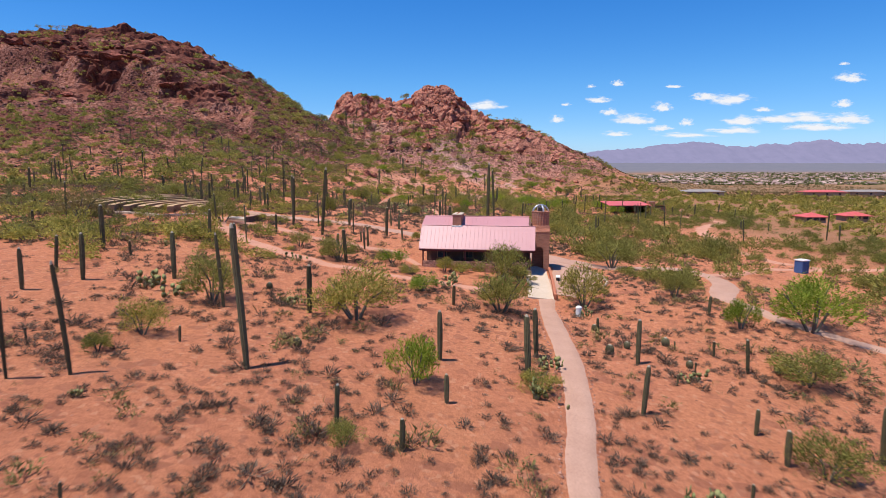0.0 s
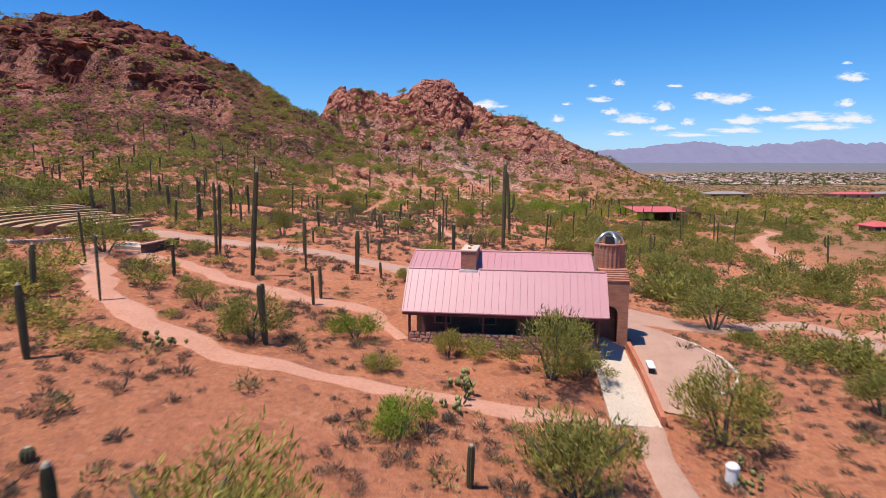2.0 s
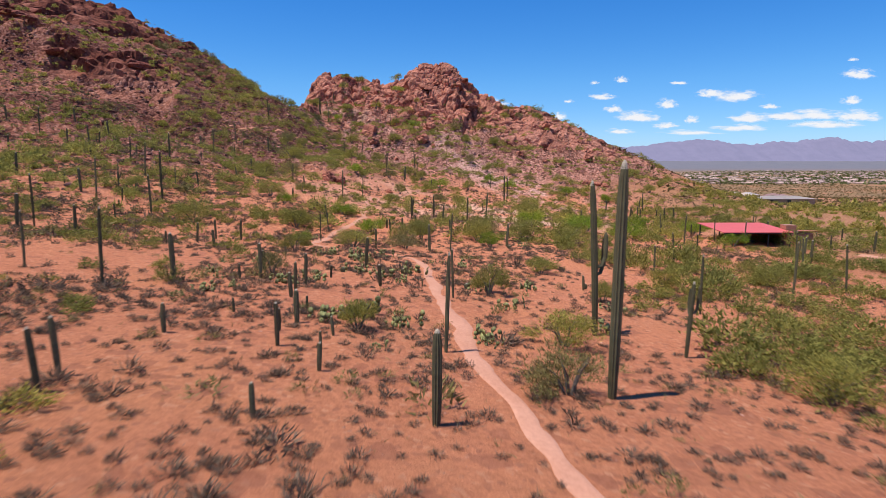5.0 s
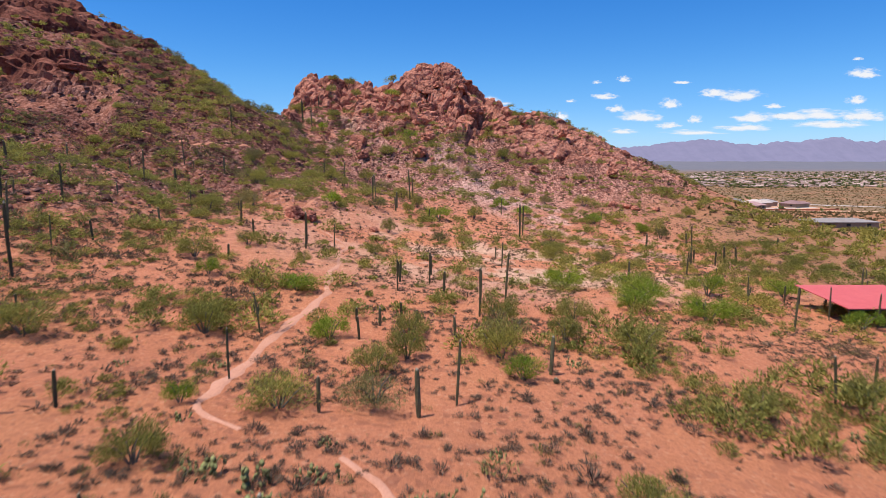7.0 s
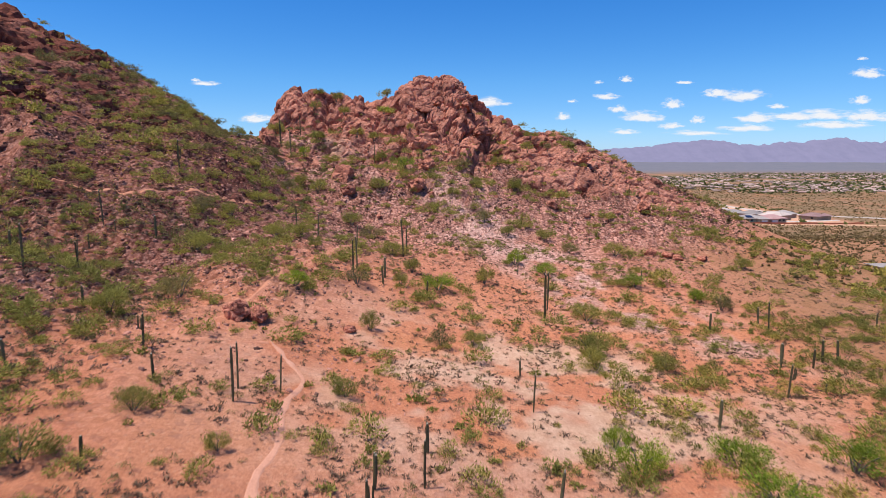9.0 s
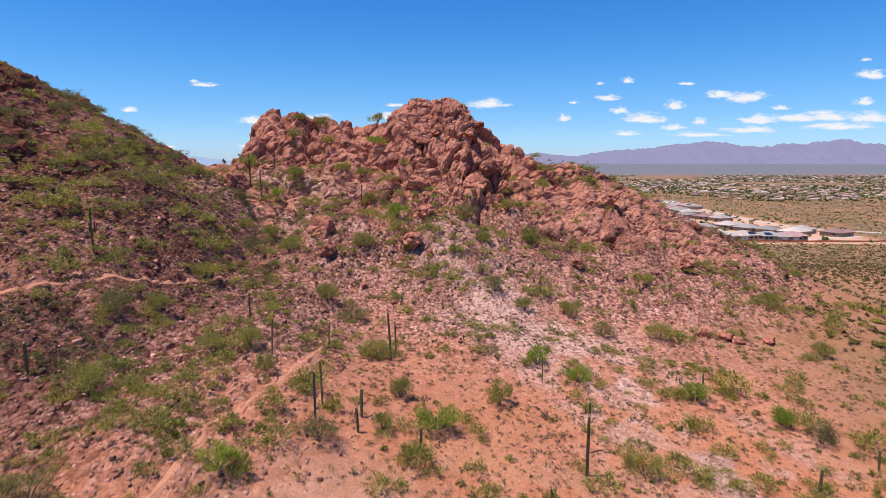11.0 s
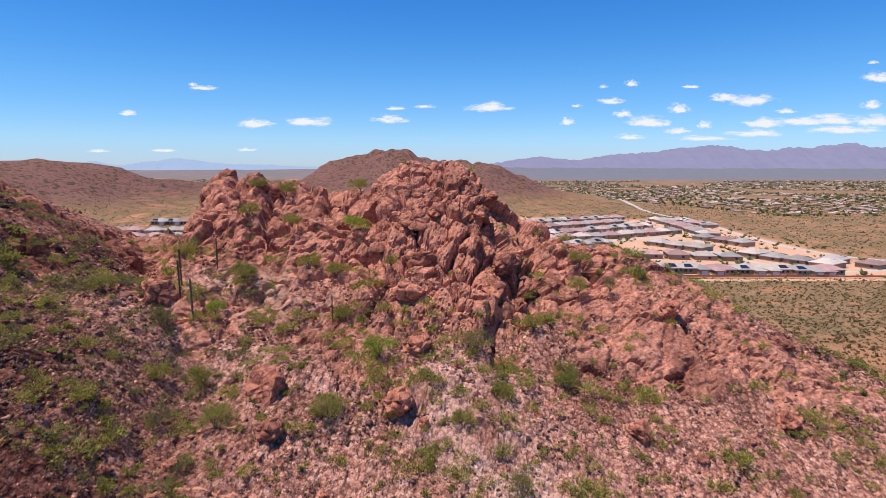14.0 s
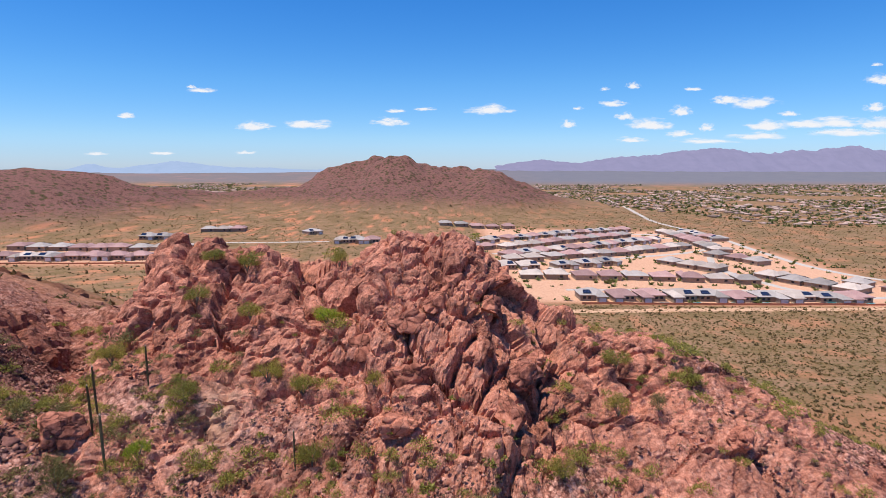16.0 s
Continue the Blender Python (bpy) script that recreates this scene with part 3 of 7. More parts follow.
def build_ground():
    xs = spaced(((-4800, -2000, 200), (-2000, -700, 50), (-700, -300, 10), (-300, -240, 2.2), (-240, -120, 1.5), (-120, -80, 0.9), (-80, -32, 0.7), (-32, 30, 0.34), (30, 80, 0.7), (80, 112, 1.0), (112, 220, 2.6), (220, 420, 8), (420, 700, 14), (700, 2000, 50), (2000, 4800, 200)))
    ys = spaced(((-1500, -100, 100), (-100, 10, 5), (10, 25, 2), (25, 230, 1.5), (230, 385, 0.9), (385, 440, 0.36), (440, 456, 0.8), (456, 520, 2.5), (520, 900, 8), (900, 1650, 24), (1650, 2300, 13), (2300, 2600, 24), (2600, 4960, 80)))
    gx, gy = np.meshgrid(xs, ys, indexing="ij")
    x, y = gx.ravel(), gy.ravel()
    z = height(x, y)
    nx, ny = len(xs), len(ys)
    i, j = np.meshgrid(np.arange(nx - 1), np.arange(ny - 1), indexing="ij")
    a = (i * ny + j).ravel()
    faces = np.stack([a, a + ny, a + ny + 1, a + 1], 1)
    rock, slope = rockiness(x, y)
    smooth_z = (land(x, y)).reshape(nx, ny)
    gz = np.gradient(smooth_z, xs, ys)
    normal = np.stack([-gz[0].ravel(), -gz[1].ravel(), np.ones(nx * ny)], 1)
    normal /= np.linalg.norm(normal, axis=1, keepdims=True)
    where = np.where((rock > 0.03) & (y < 520) & (np.abs(x) < 300))[0]
    p = np.stack([x, y, z], 1)
    q = p[where]
    q = q + 0.45 * np.stack([lattice(q[:, 1] / 3.5, q[:, 2] / 3.5, 3), lattice(q[:, 0] / 3.5, q[:, 2] / 3.5, 4), lattice(q[:, 0] / 3.5, q[:, 1] / 3.5, 6)], 1)
    push = np.zeros(len(q))
    cliff = q[:, 0] < -88
    dipping, ledges = turned(38, 24), turned(5, 0)
    for size, out, deep, seed in ((12.0, 3.3, 1.6, 71), (5.6, 1.35, 1.0, 72), (2.4, 0.36, 0.35, 73), (1.1, 0.10, 0.10, 74)):
        sticks, gap = fracture(q[~cliff], dipping, size, (0.95, 1.0, 1.25), seed)
        push[~cliff] += out * sticks - deep * gap
    for size, out, deep, seed in ((15.0, 5.0, 1.6, 75), (7.0, 2.6, 1.4, 76), (3.5, 0.9, 0.5, 77)):
        sticks, gap = fracture(q[cliff], ledges, size, (1.5, 1.5, 0.55), seed)
        push[cliff] += out * sticks - deep * gap
    push[cliff] -= 1.3
    p[where] += normal[where] * ((push - 0.6) * rock[where])[:, None]
    ob = mesh_object("ground", p, faces, M["ground"])
    patch = fbm(x / 14, y / 14, 41, 4)
    wash = np.exp(-((x - 40 + (y - 305) * 0.6) / 19) ** 2) * ease(y, 255, 290) * ease(y, 405, 355)
    wash = np.maximum(wash, 0.5 * np.exp(-((x - 10) / 30) ** 2) * ease(y, 205, 232) * ease(y, 285, 255))
    wash = np.maximum(wash, 0.9 * np.exp(-(((x + 36) / 24) ** 2 + ((y - 402) / 26) ** 2)) * (1 - 0.6 * rock))
    red = np.clip(slope * (0.72 + 0.28 * ease(patch, -0.55, 0.15)) * (0.7 + 0.3 * ease(y, 190, 290)) + 0.5 * ease(y, 290, 330) * ease(np.abs(x), 110, 70) + rock, 0, 1)
    pale = np.clip(wash * 1.0 * ease(patch + 0.5 * fbm(x / 3, y / 3, 44, 2), -0.5, 0.5), 0, 0.9) * (1 - rock)
    far = np.maximum(ease(y, 440, 560), ease(np.abs(x), 130, 230) * ease(y, 520, 180) * (1 - slope)) * ease(patch, -1.2, -0.2)
    far = np.maximum(far, 0.65 * ease(x, 55, 95) * (1 - slope))
    dark_hill = ease(far_land(x, y) * ease(y, 2900, 2500), 6, 40)
    red = red * (1 - far)
    yards = ease(x, 40, 75) * ease(x, 455, 420) * ease(y, 765, 785) * ease(y, 1350, 1320) + ease(x, -545, -530) * ease(x, -270, -290) * ease(y, 915, 930) * ease(y, 1050, 1030)
    far = far * (1 - 0.9 * yards)
    varnish = ease(ridge(x, y, CREST_B, LINE_B, FRONT_B, BACK_B), 3, 22) * ease(x, -12, -55) * (0.55 + 0.45 * ease(patch, -0.3, 0.4)) * np.where(x > -88, ease(y, 392, 358), ease(y, 500, 400))
    varnish = np.maximum(varnish, 0.5 * slope * ease(fbm(x / 9, y / 9, 47, 4), 0.1, 0.8) * ease(y, 500, 440) * (1 - 0.8 * pale))
    flats = np.exp(-(((x - 14) / 34) ** 2 + ((y - 250) / 26) ** 2)) * ease(y, 205, 235)
    sand = np.clip(flats * 1.5 * ease(patch + 0.45 * fbm(x / 3, y / 3, 44, 2), -0.6, 0.45), 0, 0.95) * (1 - 0.5 * slope)
    sand = np.maximum(np.maximum(sand, 0.8 * yards), 0.8 * np.exp(-(((x + 43) / 3.2) ** 2 + ((y - 405) / 6) ** 2)))
    varnish = np.maximum(varnish, 1.0 * rock * ease(x, -84, -100) * ease(patch, -1.2, -0.4))
    # how strongly the painted haze covers the slope at the mountain feet
    bajada_haze = ease(y, 3350, 3900) * (0.7 + 0.3 * ease(x, -200, 800))
    away = ob.data.color_attributes.new("distance_of_ground", "FLOAT_COLOR", "POINT")
    away.data.foreach_set("color", np.stack([dark_hill, bajada_haze, varnish, ease(rock, 0.25, 0.7)], 1).astype(np.float32).ravel())
    layer = ob.data.color_attributes.new("kind_of_ground", "FLOAT_COLOR", "POINT")
    layer.data.foreach_set("color", np.stack([red, pale, far, sand], 1).astype(np.float32).ravel())
    rough = (red.reshape(nx, ny)[:-1, :-1].ravel() < 0.45)
    ob.data.polygons.foreach_set("use_smooth", rough.tolist())
    return tagged(ob, "red desert ground with pale scree, rising to rocky hills", "ground", kind="structure")


ground = build_ground()


# ---- paths ----
def ribbon(name, rows, material, label, lift=0.05, step=0.7, across=6, wobble=0.12, kerb=None, category="path"):
    """A path laid over the ground: rows of x, y and width, from one end to the other."""
    rows = np.array(rows, float)
    d = np.r_[0, np.cumsum(np.hypot(*np.diff(rows[:, :2], axis=0).T))]
    t = np.linspace(0, d[-1], max(3, int(d[-1] / step)))
    x, y, w = (smooth_table(t, (d, rows[:, k])) for k in range(3))
    tx, ty = np.gradient(x), np.gradient(y)
    n = np.hypot(tx, ty)
    tx, ty = tx / n, ty / n
    k = np.linspace(-0.5, 0.5, across + 1)
    ww = w * (1 + wobble * fbm(t / 1.7, t * 0 + 3.3, 61, 3))
    side = wobble * 0.6 * w * lattice(t / 2.3, t * 0 + 7.1, 62)
    px = x[:, None] - ty[:, None] * (k[None] * ww[:, None] + side[:, None])
    py = y[:, None] + tx[:, None] * (k[None] * ww[:, None] + side[:, None])
    pz = height(px, py)
    pz = np.maximum(pz, pz.mean(1, keepdims=True) * 0.6 + pz * 0.4) + lift - (lift + 0.10) * (2 * np.abs(k[None])) ** 6
    m = across + 1
    i, j = np.meshgrid(np.arange(len(t) - 1), np.arange(across), indexing="ij")
    a = (i * m + j).ravel()
    faces = np.stack([a, a + m, a + m + 1, a + 1], 1)[:, ::-1]
    ob = mesh_object(name, np.stack([px.ravel(), py.ravel(), pz.ravel()], 1), faces, material, smooth=True)
    return tagged(ob, label, category, kind="structure")


WALK = [(6.2, 18, 1.7), (6.7, 26.4, 1.75), (7.4, 29.9, 1.85), (8.1, 32.9, 1.9), (8.7, 36.5, 2.0), (9.2, 40, 2.1), (9.5, 44.1, 2.15), (9.8, 49.8, 2.1), (10.6, 58, 1.95), (10.9, 60.5, 2.0)]
LEFT_PATH = [(-34, 88, 2.6), (-29.3, 79.5, 2.5), (-22, 69.2, 2.6), (-17.2, 64.7, 2.5), (-14.1, 62.9, 2.3), (-10.8, 61.6, 2.1), (-7, 60.6, 2.0), (-4, 60.1, 2.0), (-1.4, 59.4, 1.8), (3.5, 59.2, 1.6), (8.8, 59.5, 1.6)]
UPPER_PATH = [(-33, 89.5, 3.6), (-26.4, 84.2, 2.6), (-22.3, 81.8, 2.4), (-16.8, 78, 2.3), (-11, 75.2, 2.3), (-7.9, 74.8, 2.2), (-5.6, 74.2, 1.8), (-4.0, 72, 1.3), (-2.6, 69.5, 0.9)]
BACK_PATH = [(-44, 101, 4.4), (-33.9, 98.2, 5.0), (-26.5, 96, 4.2), (-20.6, 94.5, 3.2), (-15.4, 93.6, 3), (-9.6, 91.4, 3.2), (-5.3, 89.4, 4), (-1.8, 88, 5), (2.5, 89, 6.5), (5.6, 93, 5), (7.5, 97.5, 2.4)]
PLAZA = [(0, 84.5, 7), (6, 84, 7.5), (12, 83, 7), (18, 80, 6), (22, 79, 3.4), (28.7, 82, 2.6), (34, 84, 3), (36.8, 80, 3.2), (35.5, 73, 3.4), (31.5, 64, 3), (33, 58, 2.4), (40, 50, 2)]
CURVED_PATH = [(11.9, 62, 2.2), (13.2, 65.5, 2.8), (14.4, 69, 3.2), (15.2, 73, 3.2), (14.6, 78, 3.6), (13, 82, 4)]
TRAIL = [(7.3, 97, 2.2), (6.1, 104.3, 1.3), (4.6, 110.2, 1.25), (3.1, 117.3, 1.3), (1.9, 123.3, 1.4), (1.5, 130.2, 1.55), (0.5, 136.3, 1.5), (-0.6, 144.3, 1.4), (-1.4, 151.7, 1.35), (-2.3, 157.5, 1.25), (-4.0, 161.5, 0.9), (-6.5, 164, 0.6)]
FAR_TRAIL = [(-14, 167.5, 0.7), (-18.6, 171, 1.1), (-18.8, 176, 1.5), (-18.6, 186.4, 1.6), (-17.4, 198, 1.5), (-16, 207.8, 1.5), (-17.4, 218, 1.4), (-17.4, 226, 1.3), (-18.9, 234.8, 1.2), (-18.3, 241.4, 1.1), (-21.7, 246.2, 1.0), (-25.6, 252, 0.9)]
HILL_TRAIL = [(-25.6, 251, 1.3), (-31, 248, 1.3), (-36.6, 246.4, 1.3), (-37.6, 249.5, 1.4), (-35.1, 254, 1.4), (-32.3, 264.4, 1.4), (-30.6, 273, 1.5), (-30.5, 280, 1.6), (-27.5, 286, 1.5), (-26, 292, 1.5), (-24.6, 298, 1.45), (-23.2, 304, 1.4), (-22.9, 311, 1.3), (-23, 320, 0.9), (-24, 330, 0.8)]
CONTOUR_TRAIL = [(-84, 292, 0.8), (-68.7, 300.9, 0.9), (-64.4, 306, 1.0), (-59.6, 312.6, 1.0), (-55.8, 318.9, 0.9), (-52.7, 327, 0.9), (-48.1, 339.7, 0.9), (-42.7, 347.5, 0.8), (-32.7, 348.6, 0.7)]
ROAD = [(67, 98, 3), (61.8, 103, 3), (61, 116, 3), (62, 127, 3.4), (66, 142, 3.4), (68, 151.2, 3.5), (71.5, 161.2, 3.8), (80.5, 177.3, 4), (90, 189, 3.8), (84, 205, 3)]
SIDE_TRACK = [(36.8, 80, 2.2), (46, 88, 2.2), (56, 96, 2.4), (67, 98, 2.8), (84, 97, 2.8), (110, 94, 2.8)]
TRODDEN = [WALK, LEFT_PATH, UPPER_PATH, BACK_PATH, PLAZA, CURVED_PATH, TRAIL, FAR_TRAIL, HILL_TRAIL, CONTOUR_TRAIL, ROAD, SIDE_TRACK]
ribbon("walkway", WALK, M["paving"], "pinkish paved walkway edged with small stones", 0.06, wobble=0.03)
ribbon("path", LEFT_PATH, M["trail"], "packed sandy path past the house", 0.04, wobble=0.3)
ribbon("path", UPPER_PATH, M["trail"], "packed sandy path to the side of the house", 0.04, wobble=0.3)
ribbon("path", BACK_PATH, M["paving"], "wide pinkish path behind the house", 0.07, wobble=0.05)
ribbon("path", PLAZA, M["paving"], "wide packed pinkish path round the yard", 0.10, wobble=0.05)
ribbon("path", CURVED_PATH, M["paving"], "curved pinkish paved path by the brick pier", 0.08, wobble=0.02)
ribbon("trail", TRAIL, M["trail"], "narrow sandy foot trail through the cacti", 0.05, wobble=0.28)
ribbon("trail", [(x, y, w * 0.82) for x, y, w in FAR_TRAIL], M["trail"], "narrow sandy foot trail across the open flat", 0.05, wobble=0.4)
ribbon("trail", [(x, y, w * 0.55) for x, y, w in HILL_TRAIL], M["hill_trail"], "narrow sandy foot trail climbing the slope", 0.07, wobble=0.6)
ribbon("trail", [(x, y, w * 0.75) for x, y, w in CONTOUR_TRAIL], M["hill_trail"], "narrow orange foot trail along the slope", 0.12, wobble=0.35)
ribbon("dirt_road", ROAD, M["trail"], "sandy dirt track across the flat", 0.08)
ribbon("dirt_road", SIDE_TRACK, M["trail"], "sandy dirt track across the flat", 0.08)


# ---- plants ----
def tufts(count, spread, size, seed, flat=0.75, lift=0.0, thin=0.45, lobe_count=7):
    """Many small leaf blades in an uneven, open crown of several sprays; triangles as arrays."""
    r = np.random.default_rng(seed)
    lobes = r.normal(size=(lobe_count, 3))
    lobes[:, 2] = np.abs(lobes[:, 2]) * 0.8 + 0.1
    lobes /= np.linalg.norm(lobes, axis=1, keepdims=True)
    lobes *= r.uniform(0.45, 0.85, (lobe_count, 1))
    pick = r.integers(0, lobe_count, count)
    d = r.normal(size=(count, 3))
    d /= np.linalg.norm(d, axis=1, keepdims=True)
    c = lobes[pick] + d * (r.uniform(0.1, 1, count) ** 0.5 * r.uniform(0.28, 0.5, lobe_count)[pick])[:, None]
    c[:, 2] = np.where(c[:, 2] < 0, -c[:, 2] * 0.6, c[:, 2])
    out = c / (np.linalg.norm(c, axis=1, keepdims=True) + 1e-6)
    c = c * np.array([spread, spread, spread * flat]) + np.array([0, 0, lift])
    s = size * r.uniform(0.6, 1.4, count)
    u = r.normal(size=(count, 3)) * 0.8 + out + np.array([0, 0, 0.5])
    u /= np.linalg.norm(u, axis=1, keepdims=True)
    v = np.cross(u, r.normal(size=(count, 3)))
    v /= np.linalg.norm(v, axis=1, keepdims=True)
    u, v = u * s[:, None], v * s[:, None] * thin
    verts = np.stack([c - u * 0.5 - v * 0.4, c - u * 0.3 + v * 0.5, c + u * 0.75], 1).reshape(-1, 3)
    return verts, np.arange(count * 3).reshape(-1, 3)


def twigs(count, seed, width, flat=0.8, inner=0.25):
    """A dome of fine twigs that fan out from the root, about one metre across; triangles as arrays."""
    r = np.random.default_rng(seed)
    d = r.normal(size=(count, 3))
    d[:, 2] = np.abs(d[:, 2]) * 0.9 + 0.08
    d /= np.linalg.norm(d, axis=1, keepdims=True)
    d *= 1 + 0.22 * np.sin(np.arctan2(d[:, 1], d[:, 0]) * 3 + seed)[:, None]
    tip = d * r.uniform(0.34, 0.54, (count, 1)) + r.normal(size=(count, 3)) * 0.04
    base = d * r.uniform(0.0, inner, (count, 1)) + r.normal(size=(count, 3)) * 0.06
    side = np.cross(d, r.normal(size=(count, 3)))
    side /= np.linalg.norm(side, axis=1, keepdims=True)
    side *= width * r.uniform(0.6, 1.4, (count, 1))
    middle = (base * 0.45 + tip * 0.55)
    verts = np.stack([base, middle - side, tip + side * 0.4], 1)
    verts[:, :, 2] = np.maximum(verts[:, :, 2] * flat * 2.0, -0.02)
    return verts.reshape(-1, 3), np.arange(count * 3).reshape(-1, 3)


def scatter_mesh(protos, places, scales, turns, picks):
    """Joins copies of small meshes (triangles) into one set of arrays."""
    vs, fs, off = [], [], 0
    for k, (pv, pf) in enumerate(protos):
        sel = np.where(picks == k)[0]
        if not len(sel):
            continue
        c, s = np.cos(turns[sel]), np.sin(turns[sel])
        x = (pv[None, :, 0] * c[:, None] - pv[None, :, 1] * s[:, None]) * scales[sel, :1] + places[sel, 0:1]
        y = (pv[None, :, 0] * s[:, None] + pv[None, :, 1] * c[:, None]) * scales[sel, :1] + places[sel, 1:2]
        z = pv[None, :, 2] * scales[sel, 1:2] + places[sel, 2:3]
        vs.append(np.stack([x, y, z], -1).reshape(-1, 3))
        fs.append((pf[None] + (np.arange(len(sel)) * len(pv))[:, None, None]).reshape(-1, 3) + off)
        off += len(sel) * len(pv)
    return np.concatenate(vs), np.concatenate(fs)


def limb(bm, r, reach, rise, a, thick):
    """A thin tapered stem that leans out from the root."""
    a += r.uniform(-0.4, 0.4)
    tip = Vector((math.cos(a) * reach * r.uniform(0.5, 0.9), math.sin(a) * reach * r.uniform(0.5, 0.9), rise * r.uniform(0.6, 0.9)))
    mid = tip * 0.5 + Vector((r.uniform(-0.1, 0.1) * reach, r.uniform(-0.1, 0.1) * reach, rise * 0.1))
    tube(bm, [Vector((0, 0, -0.08)), mid, tip], [thick, thick * 0.65, thick * 0.25], 5)


def tube(bm, points, radii, sides):
    """A tapered tube along points."""
    rings = []
    for k, (p, rad) in enumerate(zip(points, radii)):
        ahead = (points[min(k + 1, len(points) - 1)] - points[max(k - 1, 0)]).normalized()
        u = ahead.orthogonal().normalized()
        v = ahead.cross(u)
        rings.append([bm.verts.new(p + (u * math.cos(2 * math.pi * a / sides) + v * math.sin(2 * math.pi * a / sides)) * rad) for a in range(sides)])
    for a, b in zip(rings, rings[1:]):
        for k in range(sides):
            bm.faces.new((a[k], a[(k + 1) % sides], b[(k + 1) % sides], b[k]))
    bm.faces.new(rings[0][::-1])
    bm.faces.new(rings[-1])


SAGUAROS_A = [
    (-14.1, 20.4, 0.9), (-1.9, 27.2, 1.7), (15.4, 27.2, 1.1), (-5.3, 28.4, 2.4), (-22.8, 29.8, 4.6), (-20, 30.7, 6.3), (19.2, 30.8, 2.2), (25.3, 31.8, 3.6),
    (23.2, 31.8, 0.9), (0.3, 32.9, 1.8), (-11.5, 33.7, 8.7), (19, 33.8, 1.7), (-25.3, 35, 0.8), (12.6, 35.1, 3.3), (-16.7, 36.6, 1.1), (5.9, 38.5, 4.3),
    (-0.1, 38.9, 3.5), (16.6, 39.8, 0.9), (7, 42.2, 3.7), (18.9, 42.3, 0.9), (14.8, 42.9, 3.5), (23.2, 43, 2.7), (-31.9, 44.2, 3.3), (-16.7, 44.4, 5.8),
    (-10.2, 44.7, 3.9), (21.9, 45.8, 1.3), (19, 46.5, 0.8), (-29.3, 47.6, 3.9), (13.5, 49.5, 1.5), (-33, 50, 3), (-23, 50.2, 4.1), (1.1, 51.7, 1.9),
]
SAGUAROS_B = [
    (26.1, 56.2, 2), (-30.2, 57, 1.5), (-20.5, 58.5, 3.9), (-33.8, 58.7, 4.5), (-10.5, 64.5, 3.8), (-27.2, 68.9, 3.7), (-23, 69.3, 4.6), (-12.5, 70.6, 2.2),
    (-50.8, 73.4, 1.9), (-9.7, 74.1, 2.4), (-9.5, 75.9, 2.7), (-21.8, 77.8, 2.7), (-10.7, 78.4, 1.4), (-50.9, 80.3, 5.2), (-16.3, 80.5, 9.2), (-30.7, 80.7, 4.6),
    (-5.6, 84.2, 1.6), (-7.9, 84.8, 4.2), (-12.7, 84.9, 4.6), (-21.9, 87.2, 7.5), (14.1, 87.4, 1.9), (-18.3, 87.9, 5), (17, 89.3, 1), (-22.4, 89.5, 7),
    (-14.2, 91.1, 4), (-6.7, 92.8, 2.2), (8.8, 93.3, 1.8), (-8.1, 95, 2.6), (3.1, 95.8, 3.8), (8.6, 97, 1.6), (-15, 98.9, 1.5), (1.4, 99, 4.3),
]
SAGUAROS_C = [
    (9.3, 118.6, 13), (11.8, 132, 12),
    (-30.7, 104.7, 3.1), (-14.9, 105.4, 1.1), (-34.4, 106.7, 3.3), (-7.8, 110.6, 1.5), (-16.8, 111, 2.8), (-33.3, 111.9, 3.8), (-0.3, 111.9, 4.3), (-17.2, 113, 2.8),
    (-28.1, 113.1, 3.2), (30.1, 114.5, 5.3), (-6.4, 116.9, 1.6), (-35.8, 117.4, 3.3), (-40.4, 118.2, 4.5), (30.1, 118.8, 2.6), (-31.6, 119, 5.2),
    (-7, 120.3, 1.1), (-9.5, 120.4, 2.6), (-16.2, 120.9, 1.8), (0.2, 123.6, 6.4), (-10.3, 123.7, 1.5), (-6.9, 123.7, 1.3), (-9.7, 125.9, 2.3),
    (-14.2, 126.8, 1.1), (-31.5, 126.9, 5), (17.5, 128.5, 5.6), (-10.1, 130.5, 1.1), (-25.3, 130.8, 6.1), (-35.5, 132.5, 1.2), (-12.1, 133.8, 2.1),
]
SAGUAROS_D = [
    (-34.1, 135.2, 4.7), (-22, 135.2, 4.1), (-12.3, 136, 2.6), (-17.9, 138.9, 1.4), (-12.4, 140.2, 2.9), (-16.6, 140.7, 3.3), (1, 141.4, 4.7), (-6, 143.6, 2.2),
    (25.9, 145.4, 6.1), (-11.1, 145.5, 1.3), (-2, 145.5, 0.8), (-17.9, 146.2, 2.1), (-62.8, 148.9, 2.5), (15.6, 151.6, 1.7), (-8.7, 153.9, 3.5), (33.2, 154.7, 2.3),
    (58.8, 154.9, 5.6), (-18.4, 156.2, 1.3), (-32.9, 157.5, 1.6), (-28.1, 159.8, 2.2), (26.8, 161, 4.9), (44.7, 161.2, 7.4), (-31.2, 162.3, 2.6), (-30.6, 167, 2.8),
    (-27.9, 169, 2.9), (-9.5, 171.7, 3), (-1.8, 171.8, 4), (1.2, 174.7, 5.6), (-18.7, 178.1, 4.7), (37.5, 181.9, 5.3), (41.5, 182.4, 5.5), (10.6, 183.6, 3.9),
]
